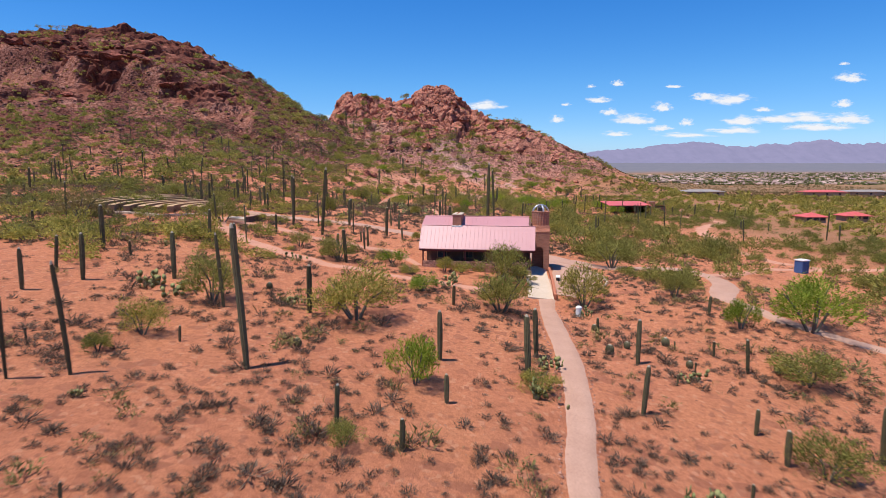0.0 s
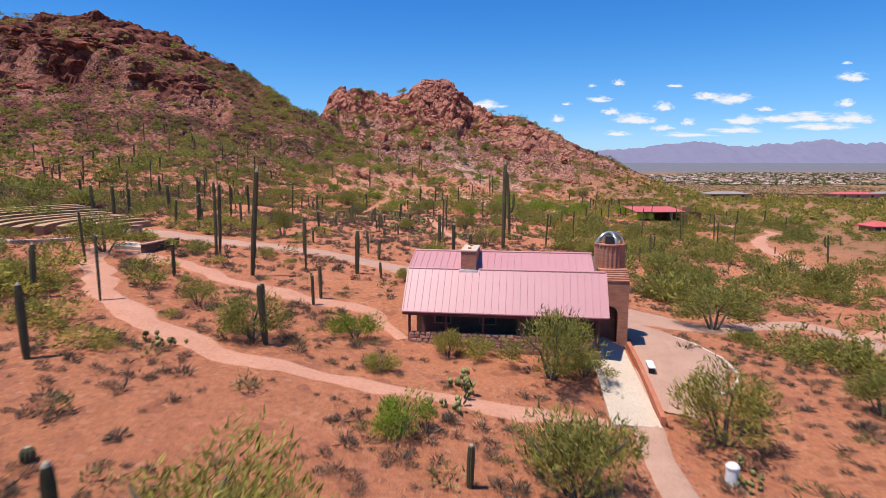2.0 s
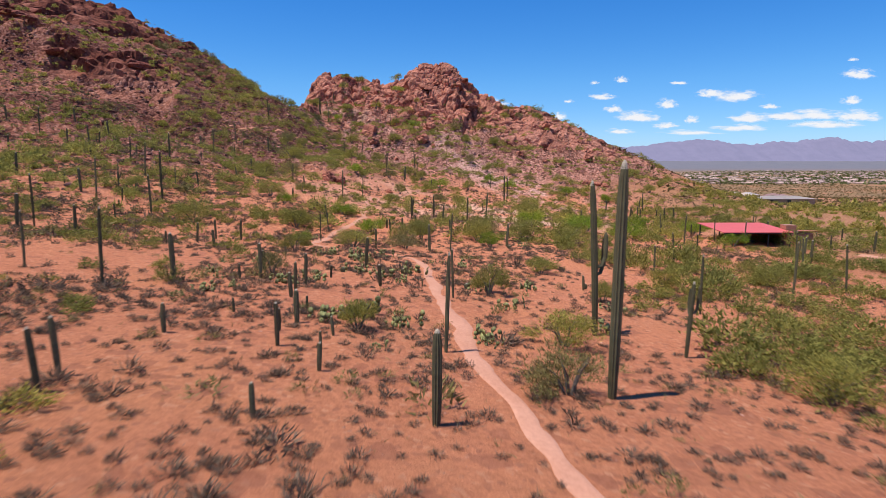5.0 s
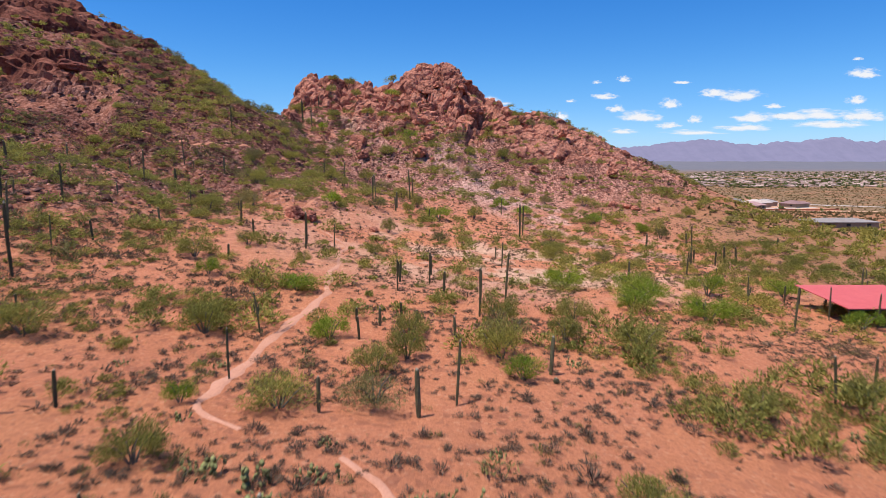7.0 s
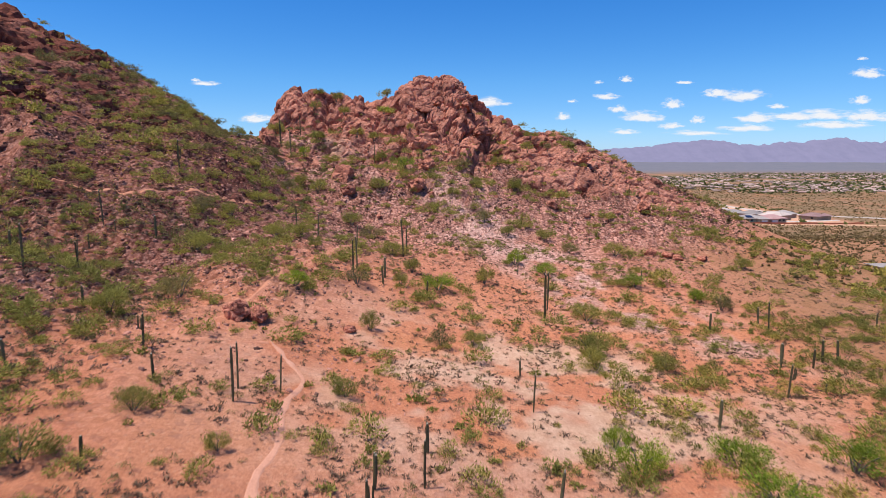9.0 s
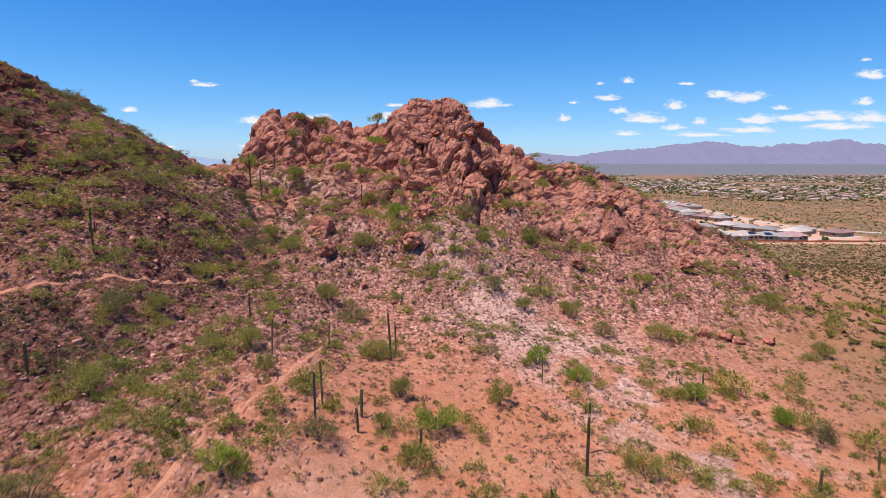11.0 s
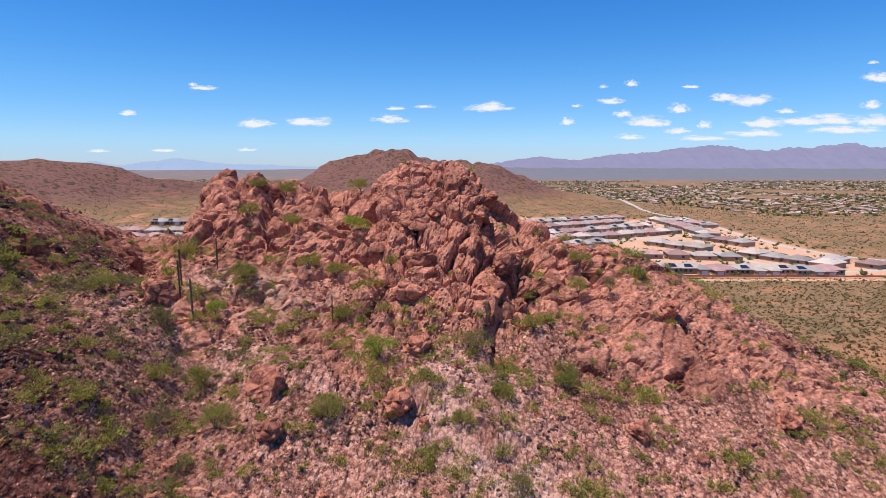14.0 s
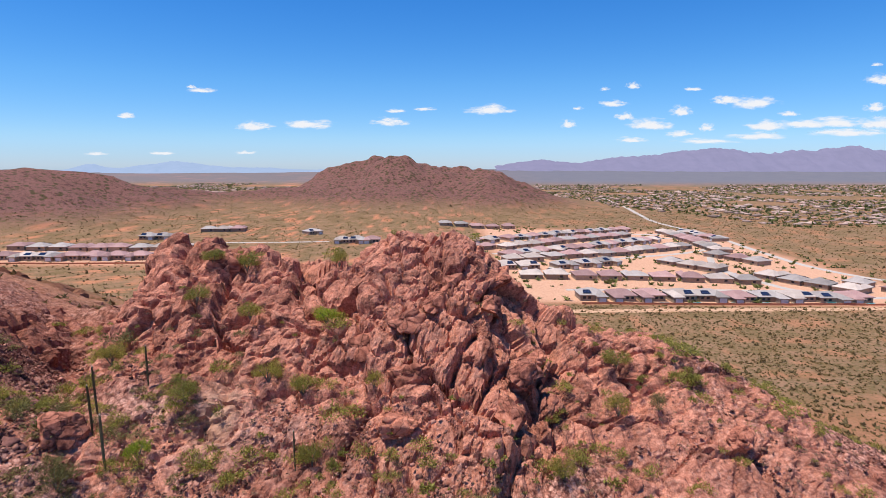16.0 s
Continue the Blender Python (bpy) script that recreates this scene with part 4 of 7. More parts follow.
SAGUAROS_E = [
    (-9.1, 191.2, 2.7), (1.5, 191.4, 3), (-20.1, 191.6, 4.7), (-7.3, 196, 2.2), (-10.3, 197.6, 1.8), (-3, 197.7, 1.8), (-4.9, 198.1, 2.6), (-53, 200, 9.4),
    (-27, 202.4, 1.1), (4.8, 202.6, 6.4), (5.2, 207.4, 5.6), (-25.8, 210.1, 1.6), (-55.5, 211.5, 4.7), (51.4, 212, 6.6), (0.2, 212.5, 3.6), (9.3, 213.4, 7.3),
    (-6.6, 213.9, 4.8), (-32.9, 218.2, 2.1), (-6.7, 219.9, 3.6), (-2, 221, 5.2), (-7.1, 223.6, 1.8), (-1.9, 227.9, 3.6), (16.6, 230.5, 1.2), (-24.3, 232.6, 6.7),
    (-50, 232.7, 3.3), (-33.9, 233.9, 3), (-24.8, 235.7, 5.8), (-20.1, 237.1, 4.9), (-38.4, 240.7, 5), (11.5, 240.9, 5.4), (36.5, 242.4, 4), (11.6, 255.2, 2.7),
]
SAGUAROS_F = [
    (-61.8, 266.3, 5.6), (-63.1, 268.5, 4.7), (60.6, 270.4, 4.5), (62.4, 273.2, 3.7), (-67.3, 279, 2.6), (-18.6, 287, 7.5), (-12.5, 287.1, 4), (-3.6, 287.4, 3.5),
    (21.2, 289.3, 10), (-18.3, 290.6, 7.3), (-12.5, 290.9, 4.5), (22.8, 295.7, 8.7), (-28.5, 300.7, 6.3), (-21.5, 312.6, 5.6), (-10.2, 314.6, 9.8), (18.7, 315.4, 5.3),
    (-65.4, 315.7, 8.7), (-37.5, 317.5, 6.4), (-9.5, 317.8, 7), (51.6, 319.8, 2.2), (-57.1, 392.2, 9.8), (-26.4, 396.7, 7.2), (-62.3, 397.9, 9), (-63.5, 401.8, 9.8),
    (-57.1, 408, 7.6),
]
SAGUAROS = SAGUAROS_A + SAGUAROS_B + SAGUAROS_C + SAGUAROS_D + SAGUAROS_E + SAGUAROS_F

BUSHES_A = [
    (-4.7, 26.9, 2.1, 1.6), (21, 30, 4.4, 3), (-20.6, 34.3, 2, 1.8), (-1.6, 34.9, 3.7, 3.7), (6.4, 36.7, 3.2, 1.6), (-19.4, 37.3, 3.2, 2.9), (27.1, 41.9, 6.1, 3.6), (-6.6, 44.8, 7.5, 5),
    (-18, 45.5, 4.8, 4.8), (5.4, 52.3, 6, 5), (27.7, 53.1, 3.6, 4.1), (35, 54, 8.6, 6.4), (-1.8, 55.3, 3.5, 2.3), (14.6, 59, 5.6, 5), (25.2, 62.3, 3.6, 3.6), (6.6, 64.3, 6, 4.8),
    (-5.8, 68.6, 3.7, 2.4), (-11.5, 65.2, 4.9, 3.7), (0.4, 66.8, 2.4, 2.6), (-28.6, 70.2, 3.2, 3.2), (-17.1, 70.8, 2.8, 2.3), (23.1, 78.9, 7.5, 5), (-49.4, 80.9, 6.8, 5), (-3.3, 84, 2.7, 2),
]
BUSHES_B = [
    (-31.5, 85.1, 5.9, 4.2), (4.8, 85.6, 1.9, 1.7), (8.3, 86.6, 2.5, 2), (-17.2, 87.3, 2.3, 1.5), (14.5, 87.8, 3.4, 3.4), (-0.6, 92.7, 4.2, 3.8), (12.2, 94, 4.7, 3.5), (-19.5, 102.7, 3.2, 5),
    (49.9, 104.9, 7, 5), (29.4, 106.5, 7.5, 4.3), (6.8, 118.1, 4.9, 3.5), (-54.7, 121.1, 6.8, 4.5), (24.4, 122.6, 5.3, 3.2), (-5.7, 126, 3.2, 3), (8.7, 128.6, 5.7, 2.8), (-16.3, 143.1, 3.8, 3),
    (4.6, 144.9, 4.3, 3.9), (16.2, 145.7, 2.9, 3.1), (27.2, 158.3, 4.2, 3.4), (12.4, 161, 4.9, 3), (-18.6, 161.7, 4.4, 3.3), (45.9, 168.7, 5.6, 3.7), (-20.2, 171.7, 2.6, 2.6), (-12.8, 172.2, 6.5, 3.2),
]
BUSHES_C = [
    (-5.5, 174.3, 6, 3.3), (27.6, 177.4, 3.9, 3.6), (-6.3, 180.7, 4.6, 3.6), (39.4, 181, 4.2, 5), (7.7, 181.7, 4.2, 3.1), (-40.5, 184, 6.8, 4.5), (-3.5, 185.7, 4.5, 4.2), (6.2, 188, 5.8, 4.6),
    (-25.4, 189.6, 5.7, 4.1), (-12.4, 191, 5, 3.7), (-3.7, 192.1, 4.4, 3.5), (7.4, 193, 6.8, 4.6), (22.3, 193.3, 7.5, 4.7), (14.8, 196.8, 5.3, 4.4), (7.3, 201.3, 5.7, 4.4), (-60.2, 203.7, 5.6, 3.3),
    (18, 207.1, 6.1, 3.8), (-20.1, 208.2, 6.1, 3.4), (-32.2, 208.6, 3.5, 3.2), (39, 212.7, 7.5, 5), (63.3, 214.8, 6.4, 4.2), (-37.4, 216.7, 6.4, 4.2), (29.1, 217.1, 7.5, 4.3), (33.2, 222.5, 7.5, 5),
]
BUSHES_D = [
    (-22.4, 222.6, 2.9, 2.5), (-32.6, 226.7, 4.4, 3), (21.4, 228.1, 6.2, 4.7), (33.6, 231.3, 6.5, 4.9), (47.6, 232.3, 7.5, 5), (20.1, 233.8, 3.7, 3.7), (63.1, 235.3, 7.5, 4.6), (-12.5, 239, 4, 3),
    (-48.9, 252.2, 5.9, 4.5), (25.2, 262.5, 6.2, 4.5), (-43.6, 263.4, 7.5, 5), (-0.6, 263.8, 4.5, 4.1), (-12.4, 264.3, 3.6, 4.1), (37.9, 265, 5.5, 4.1), (5, 266.8, 4.7, 3.7), (26.5, 270.7, 7.5, 5),
    (-26.7, 271.8, 5.8, 3.4), (-17.2, 282.4, 6.3, 4.2), (-49.1, 283.6, 7.5, 5), (-9.2, 289.7, 3.9, 3.9), (30.4, 291.3, 7.5, 4), (-1.3, 293.6, 7.5, 5), (-27.8, 295.1, 4.1, 3.7), (-37.8, 299.2, 6, 3.8),
]
BUSHES_E = [
    (-7.3, 300.3, 4.4, 5), (-32.5, 301.9, 4.4, 3.5), (64.8, 302.6, 5.5, 5), (-56.2, 304.9, 7.5, 5), (9.6, 306.4, 5.6, 5), (60.7, 307.8, 4.8, 4.3), (-51.8, 311.2, 5.8, 3.9), (47.9, 314.1, 6.1, 4.1),
    (-12.9, 315, 7.5, 4.5), (26.2, 316.8, 6.2, 4.1), (18.7, 321.7, 5.4, 4.9), (-51.6, 332.4, 7.5, 4), (-19.9, 334.9, 7.5, 5), (88.1, 339.5, 6.3, 5), (36.7, 340, 5, 4.4), (50.4, 340.2, 7.5, 5),
    (-27.4, 342, 6.3, 5), (19.8, 349.5, 5.4, 4.7), (31.4, 350.5, 6.7, 5), (12.9, 354.9, 6.9, 5), (-51, 361, 5.7, 4.3), (-41.2, 362.2, 7.2, 5), (88.6, 363.9, 7.5, 5), (-21.4, 364.4, 7.5, 5),
]
BUSHES_F = [
    (3, 366.2, 5.7, 4.8), (-56.3, 372.9, 6.1, 4.5), (11.4, 373.7, 5.1, 4.1), (-50, 378.7, 7.5, 4.3), (-13.7, 379.4, 7.5, 5), (25.5, 382, 6.1, 5), (6.3, 384.8, 7.4, 5), (26.2, 385, 6.6, 5),
    (-61.6, 386.6, 7.5, 5), (-75.4, 389.5, 6.9, 4.6), (-52.8, 394.5, 4.8, 4.3), (20.5, 395.4, 4.9, 4.9), (-23.4, 396.7, 4.9, 4.9), (-13.2, 403.3, 3.6, 3.6), (-49.3, 405.7, 7.5, 5), (33.8, 409.2, 5.4, 4.7),
    (-27.8, 409.3, 6.7, 5), (42.2, 410.7, 4.7, 4.1), (-35.1, 411.7, 6.6, 5), (-69.2, 417.2, 6.9, 5), (-24.9, 419.4, 7, 4.1), (36.7, 421.6, 7.2, 4.2), (-42, 423.3, 6.6, 4.4), (-55.1, 427.1, 6.2, 5),
]
BUSHES_G = [
    (2.3, 66.9, 3.0, 1.6), (8.8, 65.4, 4.0, 1.9), (-3.4, 62.6, 2.4, 1.4),
    (-25, 437.2, 4.6, 4), (-55.6, 439.3, 6.4, 4.8), (-48.3, 441.2, 6.8, 5),
]
BUSHES = BUSHES_A + BUSHES_B + BUSHES_C + BUSHES_D + BUSHES_E + BUSHES_F + BUSHES_G


def ribbed_column(bm, points, radii, ribs):
    """A ribbed cactus column along points, closed by a rounded end."""
    sides = ribs * 2
    rings = []
    for k, (p, rad) in enumerate(zip(points, radii)):
        ahead = (points[min(k + 1, len(points) - 1)] - points[max(k - 1, 0)]).normalized()
        u = (Vector((1, 0, 0)) - ahead * ahead.x).normalized()
        v = ahead.cross(u)
        rings.append([bm.verts.new(p + (u * math.cos(math.pi * a / ribs) + v * math.sin(math.pi * a / ribs)) * rad * (1.0 if a % 2 else 0.80)) for a in range(sides)])
    for a, b in zip(rings, rings[1:]):
        for k in range(sides):
            bm.faces.new((a[k], a[(k + 1) % sides], b[(k + 1) % sides], b[k]))
    bm.faces.new(rings[-1])


def saguaro_proto(seed, arms, slim):
    """A saguaro one metre high: trunk, its woolly tip, and its arms."""
    r = random.Random(seed)
    root = new("saguaro")
    lean = Vector((r.uniform(-0.03, 0.03), r.uniform(-0.03, 0.03), 0))
    zs = (-0.06, 0.0, 0.08, 0.2, 0.4, 0.6, 0.75, 0.86, 0.93, 0.975, 0.995)
    rs = (0.72, 0.76, 0.84, 0.94, 1.0, 1.0, 0.98, 0.92, 0.80, 0.52, 0.2)
    bm = bmesh.new()
    ribbed_column(bm, [Vector((lean.x * z * z, lean.y * z * z, z)) for z in zs], [slim * q for q in rs], 11)
    part("trunk", bm, M["saguaro"], root)
    bm = bmesh.new()
    tube(bm, [Vector((lean.x, lean.y, 0.965)), Vector((lean.x, lean.y, 0.99)), Vector((lean.x, lean.y, 1.003))], [slim * 0.62, slim * 0.42, slim * 0.1], 8)
    part("tip", bm, M["saguaro_tip"], root, "pale woolly growing tip")
    for k in range(arms):
        a, z0 = r.uniform(0, 6.28), r.uniform(0.38, 0.6)
        out = Vector((math.cos(a), math.sin(a), 0))
        reach, top = slim * r.uniform(3.0, 4.2), z0 + r.uniform(0.22, 0.4)
        path = [out * slim * 0.5 + Vector((0, 0, z0)), out * reach * 0.6 + Vector((0, 0, z0 + 0.005)), out * reach + Vector((0, 0, z0 + 0.06)), out * reach * 1.05 + Vector((0, 0, (z0 + top) / 2 + 0.04)), out * reach * 1.05 + Vector((0, 0, top - 0.02)), out * reach * 1.05 + Vector((0, 0, top))]
        bm = bmesh.new()
        ribbed_column(bm, path, [slim * q for q in (0.5, 0.6, 0.68, 0.72, 0.55, 0.15)], 9)
        part("arm", bm, M["saguaro"], root)
    return root


def plant_saguaros():
    """Every saguaro that stands out is a thing of its own."""
    short = [saguaro_proto(100 + k, 0, 0.080) for k in range(3)]
    mid = [saguaro_proto(110 + k, 0, 0.052) for k in range(3)]
    tall = [saguaro_proto(120, 0, 0.024), saguaro_proto(121, 0, 0.021), saguaro_proto(122, 2, 0.028), saguaro_proto(123, 3, 0.021), saguaro_proto(124, 1, 0.028)]
    r = random.Random(5)
    spots = list(SAGUAROS)
    while len(spots) < 330:
        x, y = r.uniform(-135, 105), r.uniform(105, 300)
        if x > -28 - 0.15 * (y - 110) and x < 48 or float(ridge(x, y, CREST_B, LINE_B, FRONT_B, BACK_B)) > 26 or (x > 48 and r.random() < 0.4):
            continue
        if all(math.hypot(x - a, y - b) > 2.5 for a, b, _ in spots):
            spots.append((x, y, r.choice((1.6, 2.4, 3.2, 3.8, 4.4, 5.5, 7.0))))
    for x, y, h in spots:
        pool = tall[3:4] if h == 12 else short if h < 2.4 else mid if h < 4.6 else tall[:2] if r.random() < 0.8 or y < 105 else tall[2:]
        ob = copy_thing(r.choice(pool), Matrix.Identity(4))
        z = float(height(x, y))
        lean = -5.0 if y < 40 and h > 8 else r.uniform(-3.5, 3.5)
        ob.matrix_world = pose(x, y, z - 0.03, r.uniform(-3.5, 3.5), lean, r.uniform(0, 360)) @ Matrix.Scale(h, 4)
        size = "small young" if h < 2.4 else "slender dark green" if h < 4.6 else "tall old"
        armed = any(c.name.startswith("arm") for c in ob.children)
        tagged(ob, f"{size} ribbed saguaro {'with raised arms' if armed else 'with a pale tip'} on soil", "cactus", "saguaros")
    for ob in short + mid + tall:
        for child in ob.children:
            bpy.data.objects.remove(child)
        bpy.data.objects.remove(ob)


def shrub_proto(seed, leaf, leaves, flat, size):
    r = random.Random(seed)
    root = new("palo_verde")
    for k in range(5):
        bm = bmesh.new()
        limb(bm, r, 0.42, 0.55, 6.28 * k / 5, 0.018)
        part("stem", bm, M["dead_wood"], root)
    v, f = tufts(leaves, 0.5, size, seed, flat, 0.16, 0.3, 13)
    crown = mesh_object("crown", v, f, leaf, root)
    return root


def plant_shrubs():
    """The larger green bushes: palo verde and creosote, each a thing."""
    protos = [shrub_proto(200 + k, M["green_leaf"], 3300, 1.0, 0.044) for k in range(4)] + [shrub_proto(210 + k, M["bright_leaf"], 3300, 1.0, 0.044) for k in range(2)] + [shrub_proto(220 + k, M["olive_leaf"], 2600, 1.0, 0.044) for k in range(2)]
    words = ["green palo verde bush with thin branches on red soil"] * 4 + ["bright green leafy bush growing on red soil"] * 2 + ["olive-brown creosote bush with sparse dry leaves"] * 2
    r = random.Random(6)
    for x, y, w, h in BUSHES:
        bright = (x > 18 and 195 < y < 245) or (x > 33 and y < 60) or (x, y) == (-5.8, 68.6) or r.random() < 0.1
        k = r.choice((4, 5)) if bright else r.choice((0, 1, 2, 3, 0, 1, 2, 3, 6, 7)) if y > 72 else r.choice((0, 1, 2, 3))
        ob = copy_thing(protos[k], Matrix.Identity(4))
        ob.matrix_world = pose(x, y, float(height(x, y)) - 0.05, 0, 0, r.uniform(0, 360)) @ Matrix.Diagonal((w * 1.05, w * 1.05, h * 1.35, 1))
        tagged(ob, words[k], "bush", "green bushes")
    for ob in protos:
        for child in ob.children:
            bpy.data.objects.remove(child)
        bpy.data.objects.remove(ob)


plant_saguaros()
plant_shrubs()

BARE = []          # x, y, radius that stay free of scattered plants


def clear_of(x, y, extra=0.0):
    """Which places lie off the paths and the house, looked up on a net of 0.4 m."""
    grid = bare_net(extra)
    i, j = np.floor((x + 120) / 0.4).astype(int), np.floor(y / 0.4).astype(int)
    inside = (i >= 0) & (i < grid.shape[0]) & (j >= 0) & (j < grid.shape[1])
    return ~(inside & grid[np.clip(i, 0, grid.shape[0] - 1), np.clip(j, 0, grid.shape[1] - 1)])


@functools.lru_cache(None)
def bare_net(extra):
    grid = np.zeros((600, 900), bool)
    for bx, by, br in BARE:
        r = br + extra
        i0, i1 = max(0, int((bx + 120 - r) / 0.4)), max(0, int((bx + 120 + r) / 0.4) + 2)
        j0, j1 = max(0, int((by - r) / 0.4)), max(0, int((by + r) / 0.4) + 2)
        gx, gy = np.meshgrid((np.arange(i0, min(i1, 600)) + 0.5) * 0.4 - 120, (np.arange(j0, min(j1, 900)) + 0.5) * 0.4, indexing="ij")
        grid[i0:i1, j0:j1] |= np.hypot(gx - bx, gy - by) < r
    return grid


def bare_places():
    for rows in TRODDEN:
        rows = np.array(rows, float)
        for (x0, y0, w0), (x1, y1, w1) in zip(rows, rows[1:]):
            n = max(1, int(math.hypot(x1 - x0, y1 - y0) / 1.2))
            for k in range(n):
                u = k / n
                BARE.append((x0 + (x1 - x0) * u, y0 + (y1 - y0) * u, (w0 + (w1 - w0) * u) * 0.62))
    for u in (-2.0, 1.5, 5.0, 8.5, 11.5):
        BARE.append((u, 73 - 0.13 * u, 5.2))
    BARE.extend([(58.3, 94.2, 4.0), (55.5, 89.0, 3.0), (52.5, 84.0, 3.0)])


bare_places()


def scatter(name, count, area, density, protos, material, size, tall, label, category, seed, sink=0.03, extra=0.2):
    """Uncountable small things over a stretch of ground, as one object."""
    r = np.random.default_rng(seed)
    x, y = r.uniform(area[0], area[2], count * 14), r.uniform(area[1], area[3], count * 14)
    keep = (r.uniform(0, 1, len(x)) < density(x, y)) & clear_of(x, y, extra)
    x, y = x[keep][:count], y[keep][:count]
    n = len(x)
    s = size * r.lognormal(0, 0.35, n)
    scales = np.stack([s, s * tall * r.uniform(0.75, 1.25, n)], 1)
    places = np.stack([x, y, height(x, y) - sink * s], 1)
    v, f = scatter_mesh(protos, places, scales, r.uniform(0, 6.28, n), r.integers(0, len(protos), n))
    ob = mesh_object(name, v, f, material)
    return tagged(ob, label, category, kind="stuff")


def rock_proto(seed, tris=1):
    """An angular stone about one metre across: the hull of a few random points."""
    r = random.Random(seed)
    bm = bmesh.new()
    for k in range(9):
        d = Vector((r.gauss(0, 1), r.gauss(0, 1), r.gauss(0, 1))).normalized()
        bm.verts.new((d.x * 0.55 * r.uniform(0.8, 1.1), d.y * 0.5 * r.uniform(0.8, 1.1), d.z * 0.42 * r.uniform(0.8, 1.1)))
    hull = bmesh.ops.convex_hull(bm, input=bm.verts)
    bmesh.ops.delete(bm, geom=[g for g in hull["geom_interior"] if isinstance(g, bmesh.types.BMVert)], context="VERTS")
    bmesh.ops.triangulate(bm, faces=bm.faces)
    bm.verts.index_update()
    v = np.array([tuple(q.co) for q in bm.verts])
    f = np.array([[q.index for q in face.verts] for face in bm.faces])
    bm.free()
    return v, f


STONES = [rock_proto(300 + k) for k in range(8)]


def flat_density(x, y):
    rock, slope = rockiness(x, y)
    return np.clip((0.45 + 0.5 * fbm(x / 9, y / 9, 71, 3)) * (1 - 0.85 * rock), 0.02, 1)


def stone_density(x, y):
    rock, slope = rockiness(x, y)
    return np.clip(0.05 + 0.75 * slope * (0.55 + 0.5 * fbm(x / 10, y / 10, 73, 3)) - 0.75 * rock, 0, 1)


def bush_density(x, y):
    """Bushes stand singly, closer together on the lower slopes and in the saddle."""
    rock, slope = rockiness(x, y)
    return np.clip((0.3 + 0.7 * slope) * (0.5 + 0.6 * fbm(x / 14, y / 14, 75, 3)) * (1 - 0.65 * ease(rock, 0.4, 0.9)) * (1 - 0.97 * ease(land(x, y), 46, 54) * ease(y, 395, 402)), 0.02, 1)


FINE = [twigs(96, 404 + k, 0.026, 0.42, 0.3) for k in range(8)]
DRY = [twigs(40, 400 + k, 0.05, 0.42, 0.3) for k in range(6)]
THIN = [twigs(24, 410 + k, 0.080, 0.42, 0.3) for k in range(6)]
GREEN = [tufts(380, 0.5, 0.078, 420 + k, 0.95, 0.12, 0.45, 20) for k in range(8)]
FAR_GREEN = [tufts(90, 0.5, 0.170, 430 + k, 0.95, 0.12, 0.55, 18) for k in range(6)]
scatter("dry_brush", 7000, (-28, 17, 28, 205), flat_density, FINE, M["dry_leaf"], 0.82, 1.0, "low grey-brown dry brush scattered over red soil", "brush", 81)
scatter("dry_brush", 3600, (28, 17, 62, 205), flat_density, DRY, M["dry_leaf"], 0.84, 1.0, "low grey-brown dry brush beside the yard", "brush", 103)
scatter("dry_brush", 6500, (-75, 17, -24, 215), flat_density, DRY, M["dry_leaf"], 0.95, 1.0, "low grey-brown dry brush below the long slope", "brush", 104)
scatter("dry_brush", 20000, (-95, 200, 110, 430), flat_density, THIN, M["dry_leaf"], 0.85, 0.95, "low grey-brown dry brush on the stony slope", "brush", 82)
scatter("olive_brush", 2600, (-150, 60, -45, 300), flat_density, [tufts(56, 0.5, 0.17, 450 + k, 0.95, 0.1, 0.4, 12) for k in range(4)], M["olive_leaf"], 1.7, 0.85, "low olive brush on the long slope", "brush", 101)
scatter("dry_brush", 13000, (-150, 45, -45, 300), flat_density, THIN, M["dry_leaf"], 1.1, 0.9, "low grey-brown dry brush on the long slope", "brush", 100)
scatter("dry_grass", 12000, (-90, 14, 95, 385), flat_density, [tufts(9, 0.5, 0.4, 460 + k, 0.9, 0.05, 0.12, 3) for k in range(5)], M["straw"], 0.5, 1.0, "tufts of dry tan grass over the red soil", "grass", 98)
scatter("dry_grass", 7000, (-300, 150, -55, 400), lambda x, y: np.clip(1.6 * fbm(x / 26, y / 26, 78, 3), 0, 1), [tufts(12, 0.5, 0.42, 465 + k, 0.9, 0.05, 0.3, 4) for k in range(4)], M["yellow_grass"], 1.0, 0.7, "patches of yellow dry grass on the rocky hill", "grass", 102)
scatter("olive_brush", 2200, (-80, 15, 100, 330), flat_density, [tufts(84, 0.5, 0.125, 440 + k, 0.95, 0.1, 0.36, 14) for k in range(4)], M["olive_leaf"], 1.35, 0.85, "low olive brush scattered over the desert", "brush", 83)
scatter("green_brush", 1150, (-100, 185, 112, 448), bush_density, GREEN, M["green_leaf"], 3.6, 0.8, "green bushes scattered over the rocky slopes", "brush", 84)
scatter("olive_brush", 330, (-125, 340, -42, 425), lambda x, y: 0.6 * np.ones_like(x), GREEN, M["olive_leaf"], 3.4, 0.7, "olive bushes crowding the saddle between the hills", "brush", 105)
scatter("green_brush", 1500, (-100, 185, 112, 448), bush_density, FAR_GREEN, M["green_leaf"], 1.5, 0.9, "small green shrubs between the stones", "brush", 106)
scatter("green_brush", 1500, (-330, 130, -100, 430), bush_density, FAR_GREEN, M["green_leaf"], 2.5, 0.85, "green bushes on the long rocky hill", "brush", 90)
scatter("green_brush", 420, (20, 66, 64, 190), flat_density, GREEN, M["green_leaf"], 2.9, 0.9, "green bushes on the flat beside the yard", "brush", 99)
